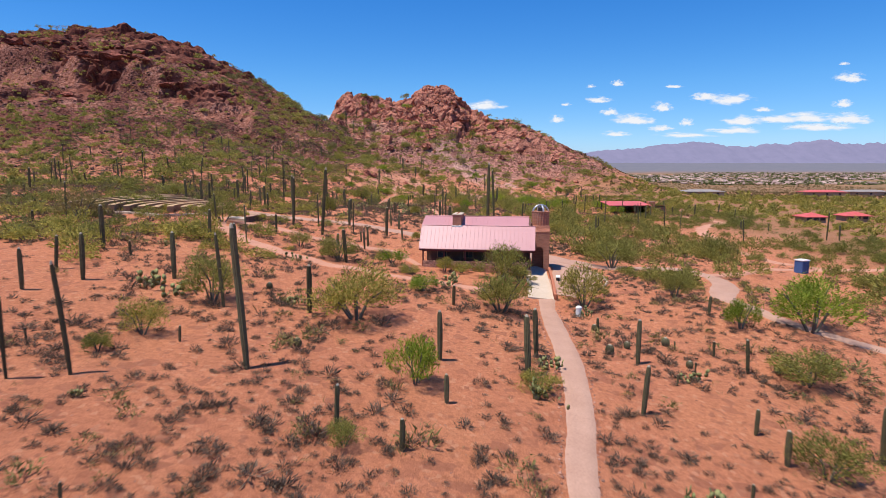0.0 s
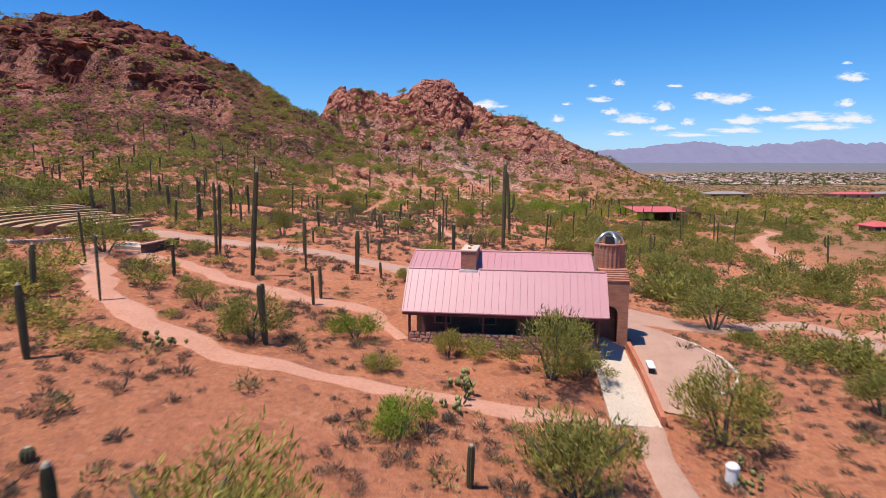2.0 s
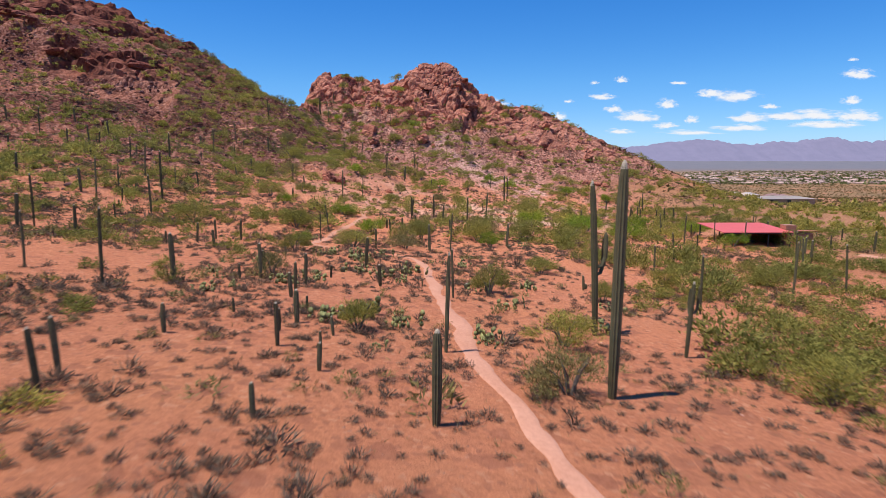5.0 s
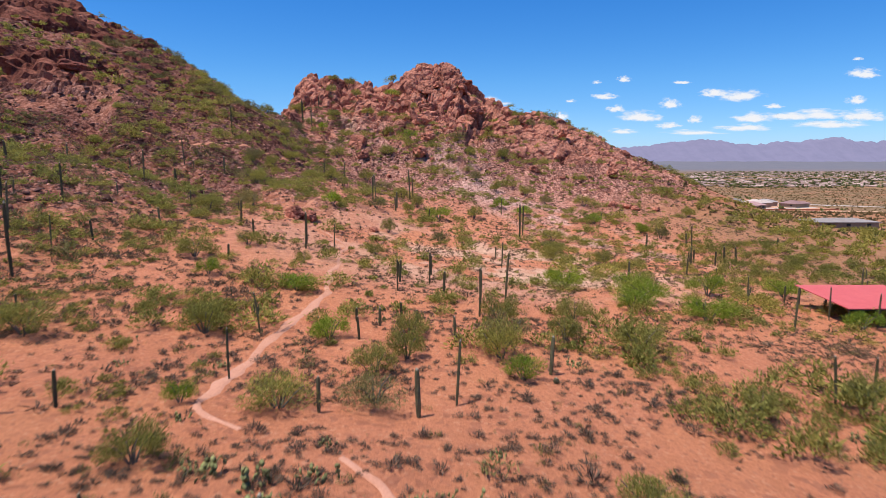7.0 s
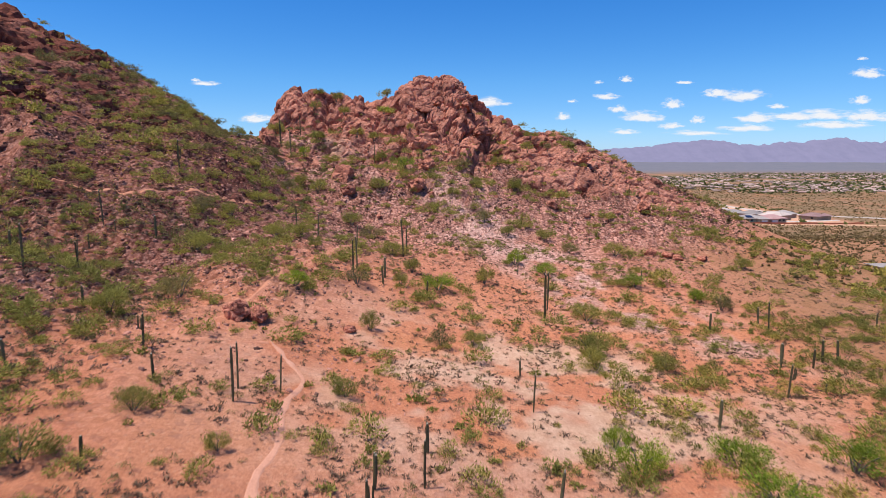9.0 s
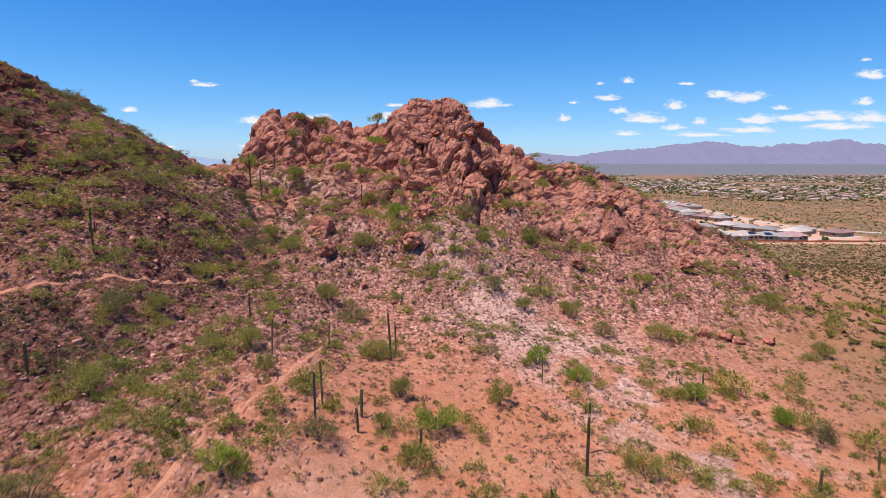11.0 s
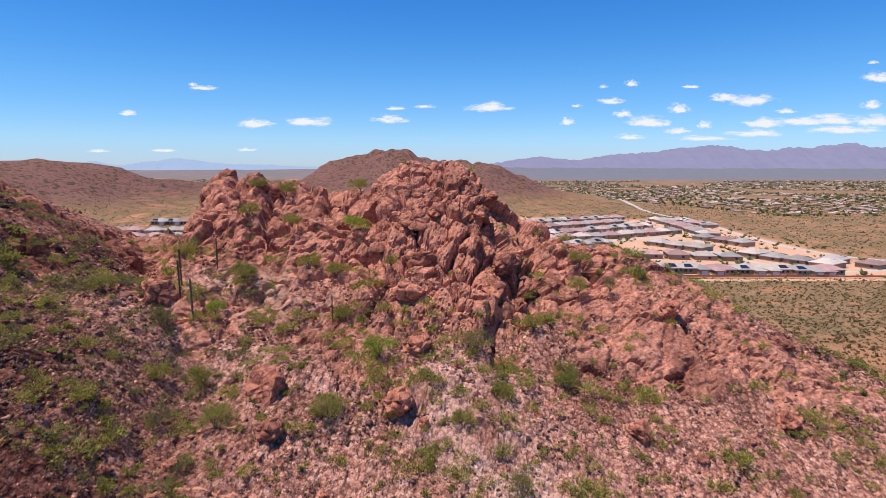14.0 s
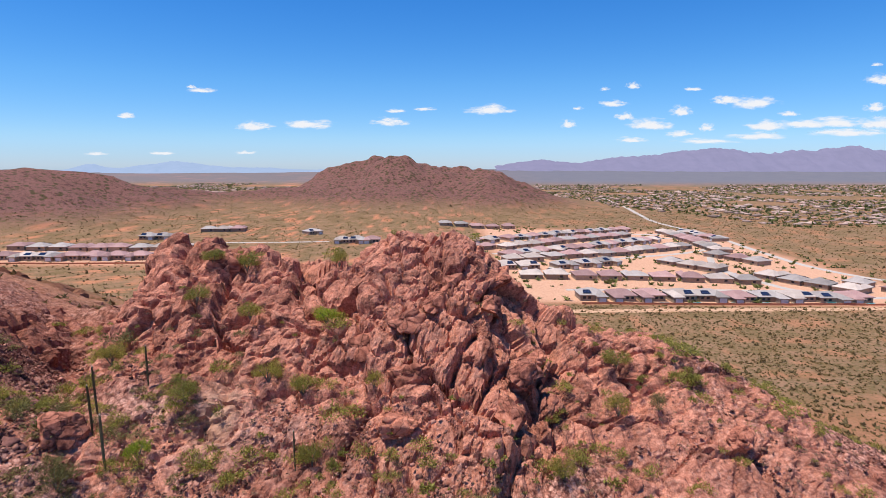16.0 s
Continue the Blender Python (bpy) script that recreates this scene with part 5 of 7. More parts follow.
scatter("green_brush", 1900, (105, 66, 260, 380), flat_density, FAR_GREEN, M["green_leaf"], 3.1, 0.85, "green bushes covering the flat beyond the house", "brush", 85)
scatter("green_brush", 260, (22, 205, 112, 335), flat_density, GREEN, M["green_leaf"], 3.1, 0.8, "green bushes over the pale flat below the crag", "brush", 110)
scatter("green_brush", 150, (-78, 195, -22, 290), flat_density, GREEN, M["green_leaf"], 3.0, 0.8, "green bushes beside the foot trail", "brush", 111)
scatter("green_brush", 110, (-64, 52, -14, 112), flat_density, GREEN, M["green_leaf"], 2.6, 0.8, "green bushes round the open theatre", "brush", 112)
scatter("green_brush", 520, (64, 66, 105, 300), flat_density, GREEN, M["green_leaf"], 2.9, 0.85, "green bushes along the dirt track", "brush", 109)
scatter("green_brush", 1300, (-230, 55, -75, 280), flat_density, FAR_GREEN, M["green_leaf"], 2.6, 0.85, "green bushes on the lower slope", "brush", 86)
scatter("green_brush", 330, (-75, 62, -22, 200), flat_density, GREEN, M["green_leaf"], 2.3, 0.8, "green bushes among the saguaros", "brush", 108)
scatter("loose_stones", 24000, (-95, 235, 112, 440), stone_density, STONES, M["stones"], 0.70, 0.95, "loose angular red stones littering the slope", "stones", 87, 0.15)
scatter("loose_stones", 9000, (-300, 150, -60, 420), stone_density, STONES, M["dark_stones"], 1.25, 0.9, "angular dark red rocks on the long hill", "stones", 88, 0.15)
scatter("pebbles", 6000, (-45, 14, 40, 135), lambda x, y: 0.5 + 0.5 * lattice(x / 5, y / 5, 9), STONES, M["gravel"], 0.14, 0.7, "small pale red stones lying on the soil", "stones", 89, 0.15, 0.0)


def edge_walkway():
    """A broken line of small stones along both sides of the walkway."""
    r = np.random.default_rng(107)
    rows = np.array(WALK, float)
    d = np.r_[0, np.cumsum(np.hypot(*np.diff(rows[:, :2], axis=0).T))]
    t = np.concatenate([np.arange(0, d[-1] - 2, 0.33)] * 2)
    side = np.repeat([-1.0, 1.0], len(t) // 2)
    t = t + r.uniform(-0.1, 0.1, len(t))
    x, y, w = (smooth_table(t, (d, rows[:, k])) for k in range(3))
    ahead = np.stack([np.interp(t + 0.5, d, rows[:, k]) - np.interp(t - 0.5, d, rows[:, k]) for k in (0, 1)])
    ahead /= np.hypot(*ahead)
    off = side * (w / 2 + r.uniform(0.0, 0.22, len(t)))
    x, y = x - ahead[1] * off, y + ahead[0] * off
    keep = r.uniform(0, 1, len(t)) < 0.8
    x, y = x[keep], y[keep]
    s = r.uniform(0.12, 0.26, len(x))
    v, f = scatter_mesh(STONES, np.stack([x, y, height(x, y) + 0.02], 1), np.stack([s, s * 0.8], 1), r.uniform(0, 6.28, len(x)), r.integers(0, len(STONES), len(x)))
    tagged(mesh_object("edging_stones", v, f, M["gravel"]), "small reddish stones edging the paved walkway", "stones", kind="stuff")


edge_walkway()


# ---- rocks ----
def crag_mesh(seed, points=15, cuts=3, rough=0.09, worn=0.5):
    """A blunt weathered block about one metre across, with cracks and chipped faces."""
    r = random.Random(seed)
    bm = bmesh.new()
    for k in range(points):
        d = Vector((r.gauss(0, 1), r.gauss(0, 1), r.gauss(0, 1))).normalized()
        bm.verts.new((d.x * 0.55 * r.uniform(0.85, 1.1), d.y * 0.5 * r.uniform(0.85, 1.1), d.z * 0.5 * r.uniform(0.85, 1.1)))
    hull = bmesh.ops.convex_hull(bm, input=bm.verts)
    bmesh.ops.delete(bm, geom=[g for g in hull["geom_interior"] if isinstance(g, bmesh.types.BMVert)], context="VERTS")
    for k in range(cuts):
        bmesh.ops.subdivide_edges(bm, edges=bm.edges[:], cuts=1, use_grid_fill=True)
        bmesh.ops.triangulate(bm, faces=bm.faces[:])
    bmesh.ops.smooth_vert(bm, verts=bm.verts, factor=worn, use_axis_x=True, use_axis_y=True, use_axis_z=True)
    off = Vector((seed * 3.1, seed * 1.7, seed * 0.9))
    for v in bm.verts:
        q = v.co * 2.1 + off
        cell = noise.voronoi(q * 1.3)[0]
        crack = min(1.0, (cell[1] - cell[0]) * 4.0) - 1.0
        v.co += v.co.normalized() * (rough * (noise.fractal(q, 1.0, 2.0, 4) * 0.9) + rough * 0.9 * crack)
    me = bpy.data.meshes.new("rock")
    bm.to_mesh(me)
    bm.free()
    return me


def lay_rocks():
    """The crag's large blocks and the boulders that lie on the slope, each a thing."""
    shapes = [crag_mesh(500 + k, 10, 3, 0.05, 0.2) for k in range(9)]
    for me in shapes:
        me.materials.append(M["rock"])
    large = [crag_mesh(540 + k, 11, 4, 0.05, 0.2) for k in range(6)]
    for me in large:
        me.materials.append(M["rock"])
    dark = [crag_mesh(560 + k, 11, 3, 0.06, 0.2) for k in range(5)]
    for me in dark:
        me.materials.append(M["dark_rock"])
    r = random.Random(11)
    placed = []
    for x, y, s in CRAG_BLOCKS[::2]:
        placed.append((x, y, s * 0.8))
        ob = new("crag_rock", r.choice(large))
        ob.matrix_world = pose(x, y, float(land(x, y)) - 0.46 * s, r.uniform(-20, 20), r.uniform(-20, 20), r.uniform(0, 360)) @ Matrix.Diagonal((s * 1.45, s * 1.25, s * 1.1, 1))
        tagged(ob, "huge weathered red rock mass of the crag", "rock", "crag rocks")
    tries = 0
    while len(placed) < 16 and tries < 9000:
        tries += 1
        x, y = r.uniform(-92, 105), r.uniform(384, 446)
        rock = float(rockiness(np.array([x]), np.array([y]))[0][0])
        core = math.exp(-(((x + 2) / 20) ** 2 + ((y - 420) / 20) ** 2)) + 0.8 * math.exp(-(((x + 71) / 11) ** 2 + ((y - 443) / 14) ** 2))
        if r.random() > 0.9 * rock * (0.25 + core):
            continue
        s = r.uniform(1.6, 3.6) + 5.0 * core * r.random() ** 1.3
        if any(math.hypot(x - a, y - b) < 0.42 * (s + c) for a, b, c in placed):
            continue
        placed.append((x, y, s))
        ob = new("crag_rock", r.choice(shapes))
        z = float(height(x, y))
        ob.matrix_world = pose(x, y, z - 0.08 * s, r.uniform(-25, 25), r.uniform(-25, 25), r.uniform(0, 360)) @ Matrix.Diagonal((s * r.uniform(0.9, 1.3), s * r.uniform(0.8, 1.1), s * r.uniform(0.75, 1.15), 1))
        tagged(ob, "large weathered red rock block of the crag", "rock", "crag rocks")
    count = 0
    while count < 46:
        x, y = r.uniform(-250, -100), r.uniform(300, 345)
        rock = float(rockiness(np.array([x]), np.array([y]))[0][0])
        if r.random() > rock:
            continue
        count += 1
        s = r.uniform(2.5, 8.5)
        ob = new("crag_rock", r.choice(dark))
        ob.matrix_world = pose(x, y, float(height(x, y)) - 0.22 * s, r.uniform(-12, 12), r.uniform(-12, 12), r.uniform(0, 360)) @ Matrix.Diagonal((s * r.uniform(1.2, 1.9), s * 1.2, s * r.uniform(0.5, 0.75), 1))
        tagged(ob, "large dark red rock of the long hill's cliff", "rock", "cliff rocks")
    round_shapes = [crag_mesh(520 + k, 18, 3, 0.06, 0.3) for k in range(4)]
    for me in round_shapes:
        me.materials.append(M["rock"])
    for x, y, s in BOULDERS:
        ob = new("boulder", r.choice(round_shapes))
        ob.matrix_world = pose(x, y, float(height(x, y)) + 0.12 * s, r.uniform(-15, 15), r.uniform(-15, 15), r.uniform(0, 360)) @ Matrix.Diagonal((s * 1.1, s, s * 0.95, 1))
        tagged(ob, "big rounded orange-red boulder on the stony slope", "boulder", "boulders")


BOULDERS = [(37.9, 370.6, 5.4), (-30.7, 359.6, 5.4), (-9.0, 368.4, 6.6), (62.8, 345, 4.0), (71.4, 379, 6.0), (-33.5, 367.5, 8.5), (84, 405, 5.5), (55.6, 404.5, 6), (-32.6, 257.5, 4.6), (-29.6, 258.5, 4.0), (-15.6, 262, 2.2), (67.8, 344.4, 3.8), (-5.9, 383.5, 6.5), (-66, 395, 8),
            (25, 385, 2.6), (12, 388, 2.4), (2, 378, 2), (18, 372, 1.8), (92, 370, 3.2), (48, 366, 2.4), (-20, 352, 2.2), (-12, 345, 1.8), (30, 352, 1.6), (78, 344, 3), (70, 343, 3.4), (60, 372, 2), (-45, 352, 2.6), (-52, 346, 2.8), (-4, 366, 2.4), (33, 396, 3.4), (21, 400, 3.8)]
CRAG_BLOCKS = [(2, 423.6, 7.9), (-12.8, 422.1, 8.7), (-1.5, 417.9, 6.4), (-4.2, 411.2, 8.9), (-7.6, 414.9, 6.7), (5.7, 412.1, 7), (9.6, 420.8, 7.3), (17.3, 425.4, 6.6), (-7.3, 408.1, 7.9), (2.2, 401.6, 11), (15.5, 410.6, 6.1),
               (-18.2, 409.1, 8), (17.9, 416, 4.6), (-7.9, 430.6, 5.5), (-1.3, 430, 5), (-10.8, 427.7, 7.4), (10.2, 429, 7.5), (-63.7, 445, 11), (-53.3, 441.8, 8.2), (-70, 441.5, 9), (-60.7, 452, 7.5), (54.8, 409.3, 6.6), (41.4, 422.8, 7.3), (-23.8, 422.8, 6),
               (-15.4, 413.3, 6.7), (9.9, 409.4, 6.5), (11.5, 403.7, 6.2), (-1.8, 396.9, 6.8), (-8.7, 398.9, 5.9), (5, 395.2, 5.8)]
lay_rocks()

# ---- the far distance ----
def mountain_range(name, profile, line, foot, material, label, seed):
    """A far range: a crest of uneven peaks with ravines, standing on the valley's edge."""
    xs = np.linspace(profile[0][0], profile[0][-1], 320)
    top = smooth_table(xs, profile)
    top = top + (top - foot) * (0.07 * fbm(xs / 160, xs * 0 + seed, seed, 3) + 0.04 * fbm(xs / 40, xs * 0 + seed, seed + 5, 3))
    rows = np.linspace(0, 1, 16)
    gx, gt = np.meshgrid(xs, rows, indexing="ij")
    fold = fbm(gx / 120 + gt * 0.6, gt * 2.0, seed + 9, 4)
    z = foot + (top[:, None] - foot) * np.clip(gt + 0.22 * fold * np.sin(math.pi * gt), 0, 1)
    y = line - 480 * (1 - gt) + 60 * fold * np.sin(math.pi * gt)
    n = len(rows)
    i, j = np.meshgrid(np.arange(len(xs) - 1), np.arange(n - 1), indexing="ij")
    a = (i * n + j).ravel()
    ob = mesh_object(name, np.stack([gx.ravel(), y.ravel(), z.ravel()], 1), np.stack([a, a + n, a + n + 1, a + 1], 1), material, smooth=True)
    return tagged(ob, label, "mountains", kind="structure")


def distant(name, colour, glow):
    """Far rock; the haze of many kilometres of lit air is put in as its own glow."""
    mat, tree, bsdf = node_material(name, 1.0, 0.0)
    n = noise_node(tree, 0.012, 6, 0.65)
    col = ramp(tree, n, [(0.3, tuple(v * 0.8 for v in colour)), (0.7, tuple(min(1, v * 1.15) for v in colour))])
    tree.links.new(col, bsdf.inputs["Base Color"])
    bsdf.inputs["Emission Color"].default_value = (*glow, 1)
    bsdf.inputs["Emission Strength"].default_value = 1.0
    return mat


EAST_RANGE = ((380, 700, 1000, 1250, 1500, 1850, 2100, 2400, 2700, 2950, 3100, 3300, 3600, 4200), (72, 130, 112, 150, 165, 192, 205, 185, 190, 205, 235, 200, 215, 190))
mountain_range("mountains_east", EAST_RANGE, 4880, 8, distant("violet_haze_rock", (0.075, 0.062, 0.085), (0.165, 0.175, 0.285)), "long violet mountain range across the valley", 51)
WEST_RANGE = ((-3300, -2900, -2760, -2620, -2350, -2100, -1800, -1300, -900), (52, 60, 92, 66, 84, 112, 80, 60, 50))
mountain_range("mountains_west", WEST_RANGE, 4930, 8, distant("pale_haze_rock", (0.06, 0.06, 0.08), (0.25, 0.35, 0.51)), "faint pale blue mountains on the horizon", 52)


def cloud_material():
    """Fair-weather cloud: lit white water droplets, thin at the edges."""
    mat = bpy.data.materials.new("cloud")
    mat.use_nodes = True
    tree = mat.node_tree
    tree.nodes.clear()
    out = tree.nodes.new("ShaderNodeOutputMaterial")
    blend = tree.nodes.new("ShaderNodeMixShader")
    clear = tree.nodes.new("ShaderNodeBsdfTransparent")
    white = tree.nodes.new("ShaderNodeEmission")
    white.inputs["Color"].default_value = (0.93, 0.95, 1.0, 1)
    white.inputs["Strength"].default_value = 0.76
    uv = tree.nodes.new("ShaderNodeTexCoord")
    info = tree.nodes.new("ShaderNodeObjectInfo")
    shift = tree.nodes.new("ShaderNodeVectorMath")
    shift.operation = "MULTIPLY_ADD"
    comb = tree.nodes.new("ShaderNodeCombineXYZ")
    for k in range(3):
        tree.links.new(info.outputs["Random"], comb.inputs[k])
    shift.inputs[1].default_value = (40, 40, 40)
    tree.links.new(comb.outputs[0], shift.inputs[0])
    tree.links.new(uv.outputs["Object"], shift.inputs[2])
    n = tree.nodes.new("ShaderNodeTexNoise")
    n.inputs["Scale"].default_value, n.inputs["Detail"].default_value, n.inputs["Roughness"].default_value = 2.3, 8, 0.62
    tree.links.new(shift.outputs[0], n.inputs["Vector"])
    sep = tree.nodes.new("ShaderNodeSeparateXYZ")
    tree.links.new(uv.outputs["Object"], sep.inputs[0])

    def calc(op, a, b=None, c=None):
        m = tree.nodes.new("ShaderNodeMath")
        m.operation = op
        for socket, value in zip(m.inputs, (a, b, c)):
            if isinstance(value, bpy.types.NodeSocket):
                tree.links.new(value, socket)
            elif value is not None:
                socket.default_value = value
        return m.outputs[0]

    # the distance from the middle, with a flatter underside
    low = calc("MULTIPLY", calc("MINIMUM", sep.outputs[2], 0.0), 1.9)
    zz = calc("ADD", calc("MAXIMUM", sep.outputs[2], 0.0), low)
    r2 = calc("ADD", calc("MULTIPLY", sep.outputs[0], sep.outputs[0]), calc("MULTIPLY", zz, zz))
    body = calc("SUBTRACT", 1.0, calc("POWER", r2, 0.5))
    dense = calc("MULTIPLY_ADD", calc("SUBTRACT", n.outputs["Fac"], 0.5), 2.6, calc("MULTIPLY", body, 1.5))
    alpha = tree.nodes.new("ShaderNodeMapRange")
    alpha.interpolation_type = "SMOOTHSTEP"
    alpha.inputs["From Min"].default_value, alpha.inputs["From Max"].default_value = 0.32, 1.25
    tree.links.new(dense, alpha.inputs["Value"])
    edge = calc("MULTIPLY", alpha.outputs[0], calc("GREATER_THAN", body, 0.0))
    soft = calc("MULTIPLY", edge, calc("MINIMUM", calc("MULTIPLY", body, 4.0), 1.0))
    tree.links.new(soft, blend.inputs[0])
    tree.links.new(clear.outputs[0], blend.inputs[1])
    tree.links.new(white.outputs[0], blend.inputs[2])
    tree.links.new(blend.outputs[0], out.inputs["Surface"])
    return mat


CLOUDS = [  # bearing and height over the horizon as slopes, half width, half height
    (-0.391, 0.128, 0.028, 0.0037), (-0.406, 0.134, 0.009, 0.0028), (-0.514, 0.088, 0.021, 0.0047), (-0.307, 0.071, 0.036, 0.0075), (-0.222, 0.074, 0.049, 0.0084), (-0.087, 0.078, 0.034, 0.0066),
    (-0.033, 0.099, 0.022, 0.0028), (-0.079, 0.096, 0.019, 0.0028), (0.073, 0.096, 0.043, 0.0084), (0.213, 0.100, 0.011, 0.0028), (0.199, 0.074, 0.017, 0.0066),
    (0.255, 0.130, 0.010, 0.0028), (0.301, 0.135, 0.015, 0.0056), (0.271, 0.107, 0.028, 0.0056), (0.381, 0.094, 0.023, 0.0084), (0.422, 0.069, 0.015, 0.0066), (0.397, 0.130, 0.020, 0.0028),
]
BANKS = [
    (0.330, 0.073, 0.045, 0.0090), (0.290, 0.086, 0.020, 0.0060), (0.378, 0.059, 0.024, 0.0056), (0.449, 0.112, 0.026, 0.0074), (0.496, 0.106, 0.046, 0.0098), (0.517, 0.071, 0.040, 0.0090), (0.573, 0.074, 0.050, 0.0066),
    (0.553, 0.091, 0.020, 0.0040), (0.697, 0.143, 0.034, 0.0090), (0.690, 0.100, 0.022, 0.0066), (0.629, 0.077, 0.060, 0.0080), (0.700, 0.074, 0.050, 0.0094), (0.509, 0.055, 0.060, 0.0060),
    (0.649, 0.061, 0.070, 0.0062), (0.303, 0.050, 0.030, 0.0047), (-0.568, 0.028, 0.024, 0.0028), (-0.459, 0.029, 0.028, 0.0028), (-0.324, 0.030, 0.021, 0.0028), (0.685, 0.168, 0.011, 0.0028), (0.425, 0.048, 0.060, 0.0042),
]


def hang_clouds():
    mat = cloud_material()
    me = bpy.data.meshes.new("cloud")
    me.from_pydata([(-1, 0, -1), (1, 0, -1), (1, 0, 1), (-1, 0, 1)], [], [(0, 1, 2, 3)])
    me.materials.append(mat)
    for k, (bx, up, w, h) in enumerate(CLOUDS + BANKS):
        d = 4720 - 3 * k
        ob = new("cloud", me)
        ob.matrix_world = Matrix.Translation((bx * d, d + 170, 36 + up * d)) @ Matrix.Diagonal((w * d * 1.2, 1, h * d * 1.9, 1))
        ob.visible_shadow = False
        tagged(ob, "small white fair-weather cloud in a blue sky", "cloud", "clouds", "structure")


hang_clouds()


# ---- the valley town ----
def hip_roof(bm, x0, y0, x1, y1, z0, z1):
    """A hipped roof over a rectangle."""
    w, d = x1 - x0, y1 - y0
    if w >= d:
        a, b = Vector((x0 + d / 2, (y0 + y1) / 2, z1)), Vector((x1 - d / 2, (y0 + y1) / 2, z1))
    else:
        a, b = Vector(((x0 + x1) / 2, y0 + w / 2, z1)), Vector(((x0 + x1) / 2, y1 - w / 2, z1))
    c = [bm.verts.new(p) for p in ((x0, y0, z0), (x1, y0, z0), (x1, y1, z0), (x0, y1, z0))]
    low = [bm.verts.new(p) for p in ((x0, y0, z0 - 0.2), (x1, y0, z0 - 0.2), (x1, y1, z0 - 0.2), (x0, y1, z0 - 0.2))]
    a, b = bm.verts.new(a), bm.verts.new(b)
    if w >= d:
        faces = ((c[0], c[1], b, a), (c[1], c[2], b), (c[2], c[3], a, b), (c[3], c[0], a))
    else:
        faces = ((c[0], c[1], a), (c[1], c[2], b, a), (c[2], c[3], b), (c[3], c[0], a, b))
    for f in faces:
        bm.faces.new(f)
    for k in range(4):
        bm.faces.new((low[k], low[(k + 1) % 4], c[(k + 1) % 4], c[k]))
    bm.faces.new(low[::-1])


def tract_house(kind):
    """A one-storey stucco house with a hipped tile roof, a wing, a garage and windows."""
    root = new("tract_house")
    tile = M["tile_red"] if kind in (1, 4) else M["tile_tan"] if kind == 3 else M["tile_grey"]
    wing = -1 if kind % 2 else 1
    a_box("wall", root, M["house_wall"], -8, -6, -0.6, 8, 6, 2.8, bevel=0.05)
    a_box("wing_wall", root, M["house_wall"], wing * 8 - 6 * (wing > 0), -10, -0.6, wing * 8 + 6 * (wing < 0), -5.9, 2.7, bevel=0.05)
    bm = bmesh.new()
    hip_roof(bm, -8.7, -6.7, 8.7, 6.7, 2.8, 5.0)
    part("roof", bm, tile, root, "low hipped tile roof")
    bm = bmesh.new()
    cx = wing * 5
    hip_roof(bm, cx - 3.7, -10.7, cx + 3.7, 2, 2.75, 4.4)
    part("wing_roof", bm, tile, root)
    a_box("garage_door", root, M["white"], cx - 2.2, -10.06, -0.1, cx + 2.2, -9.9, 2.1)
    for k, wx in enumerate((-wing * 5.5, -wing * 2.2)):
        a_box("window", root, M["dark"], wx - 0.9, -6.06, 0.9, wx + 0.9, -5.95, 2.1)
    a_box("window", root, M["dark"], -4, 5.95, 0.9, -2, 6.06, 2.1)
    if kind in (0, 2, 3):
        bm = bmesh.new()
        sx = -wing * 3.4
        tilt = (5.0 - 2.8) / 6.7
        vs = [bm.verts.new((sx + u, v, 2.98 + (v + 6.7) * tilt)) for u, v in ((-2.8, -5.6), (2.8, -5.6), (2.2, -2.4), (-2.2, -2.4))]
        ups = [bm.verts.new(v.co + Vector((0, -0.05, 0.12))) for v in vs]
        bm.faces.new(ups)
        for k in range(4):
            bm.faces.new((vs[k], vs[(k + 1) % 4], ups[(k + 1) % 4], ups[k]))
        part("solar_panel", bm, M["solar"], root, "dark blue solar panels")
    return root


HOUSE_ROWS = [  # points along the row's front, way it faces
    ([(124, 782), (212, 784), (300, 786), (352, 788)], 0), ([(86, 874), (189, 873), (296, 862)], 180), ([(332, 884), (352, 852), (372, 822)], 90), ([(400, 850), (416, 822)], 90),
    ([(262, 968), (276, 946), (290, 926)], 90), ([(344, 1030), (358, 1002), (368, 976)], 90), ([(66, 930), (92, 932)], 0), ([(130, 936), (158, 948), (184, 962)], 0),
    ([(78, 975), (104, 982)], 180), ([(132, 1000), (227, 1043), (330, 1105)], 180), ([(80, 1016), (196, 1092), (316, 1185)], 0), ([(84, 1078), (176, 1154), (284, 1234)], 180),
    ([(30, 1060), (54, 1076)], 180), ([(94, 1174), (194, 1244), (309, 1318)], 0), ([(20, 1120), (66, 1150)], 0), ([(372, 1290), (372, 1179), (366, 1076)], 90), ([(412, 1290), (424, 1200)], 270), ([(0, 1310), (110, 1320)], 180),
    ([(-520, 944), (-410, 948), (-296, 954)], 0), ([(-522, 1006), (-440, 1012), (-330, 1022)], 180), ([(-420, 1120), (-380, 1126)], 0), ([(-372, 1216), (-330, 1222)], 180), ([(-205, 1190), (-204, 1191)], 0), ([(-140, 1090), (-100, 1094)], 0),
]


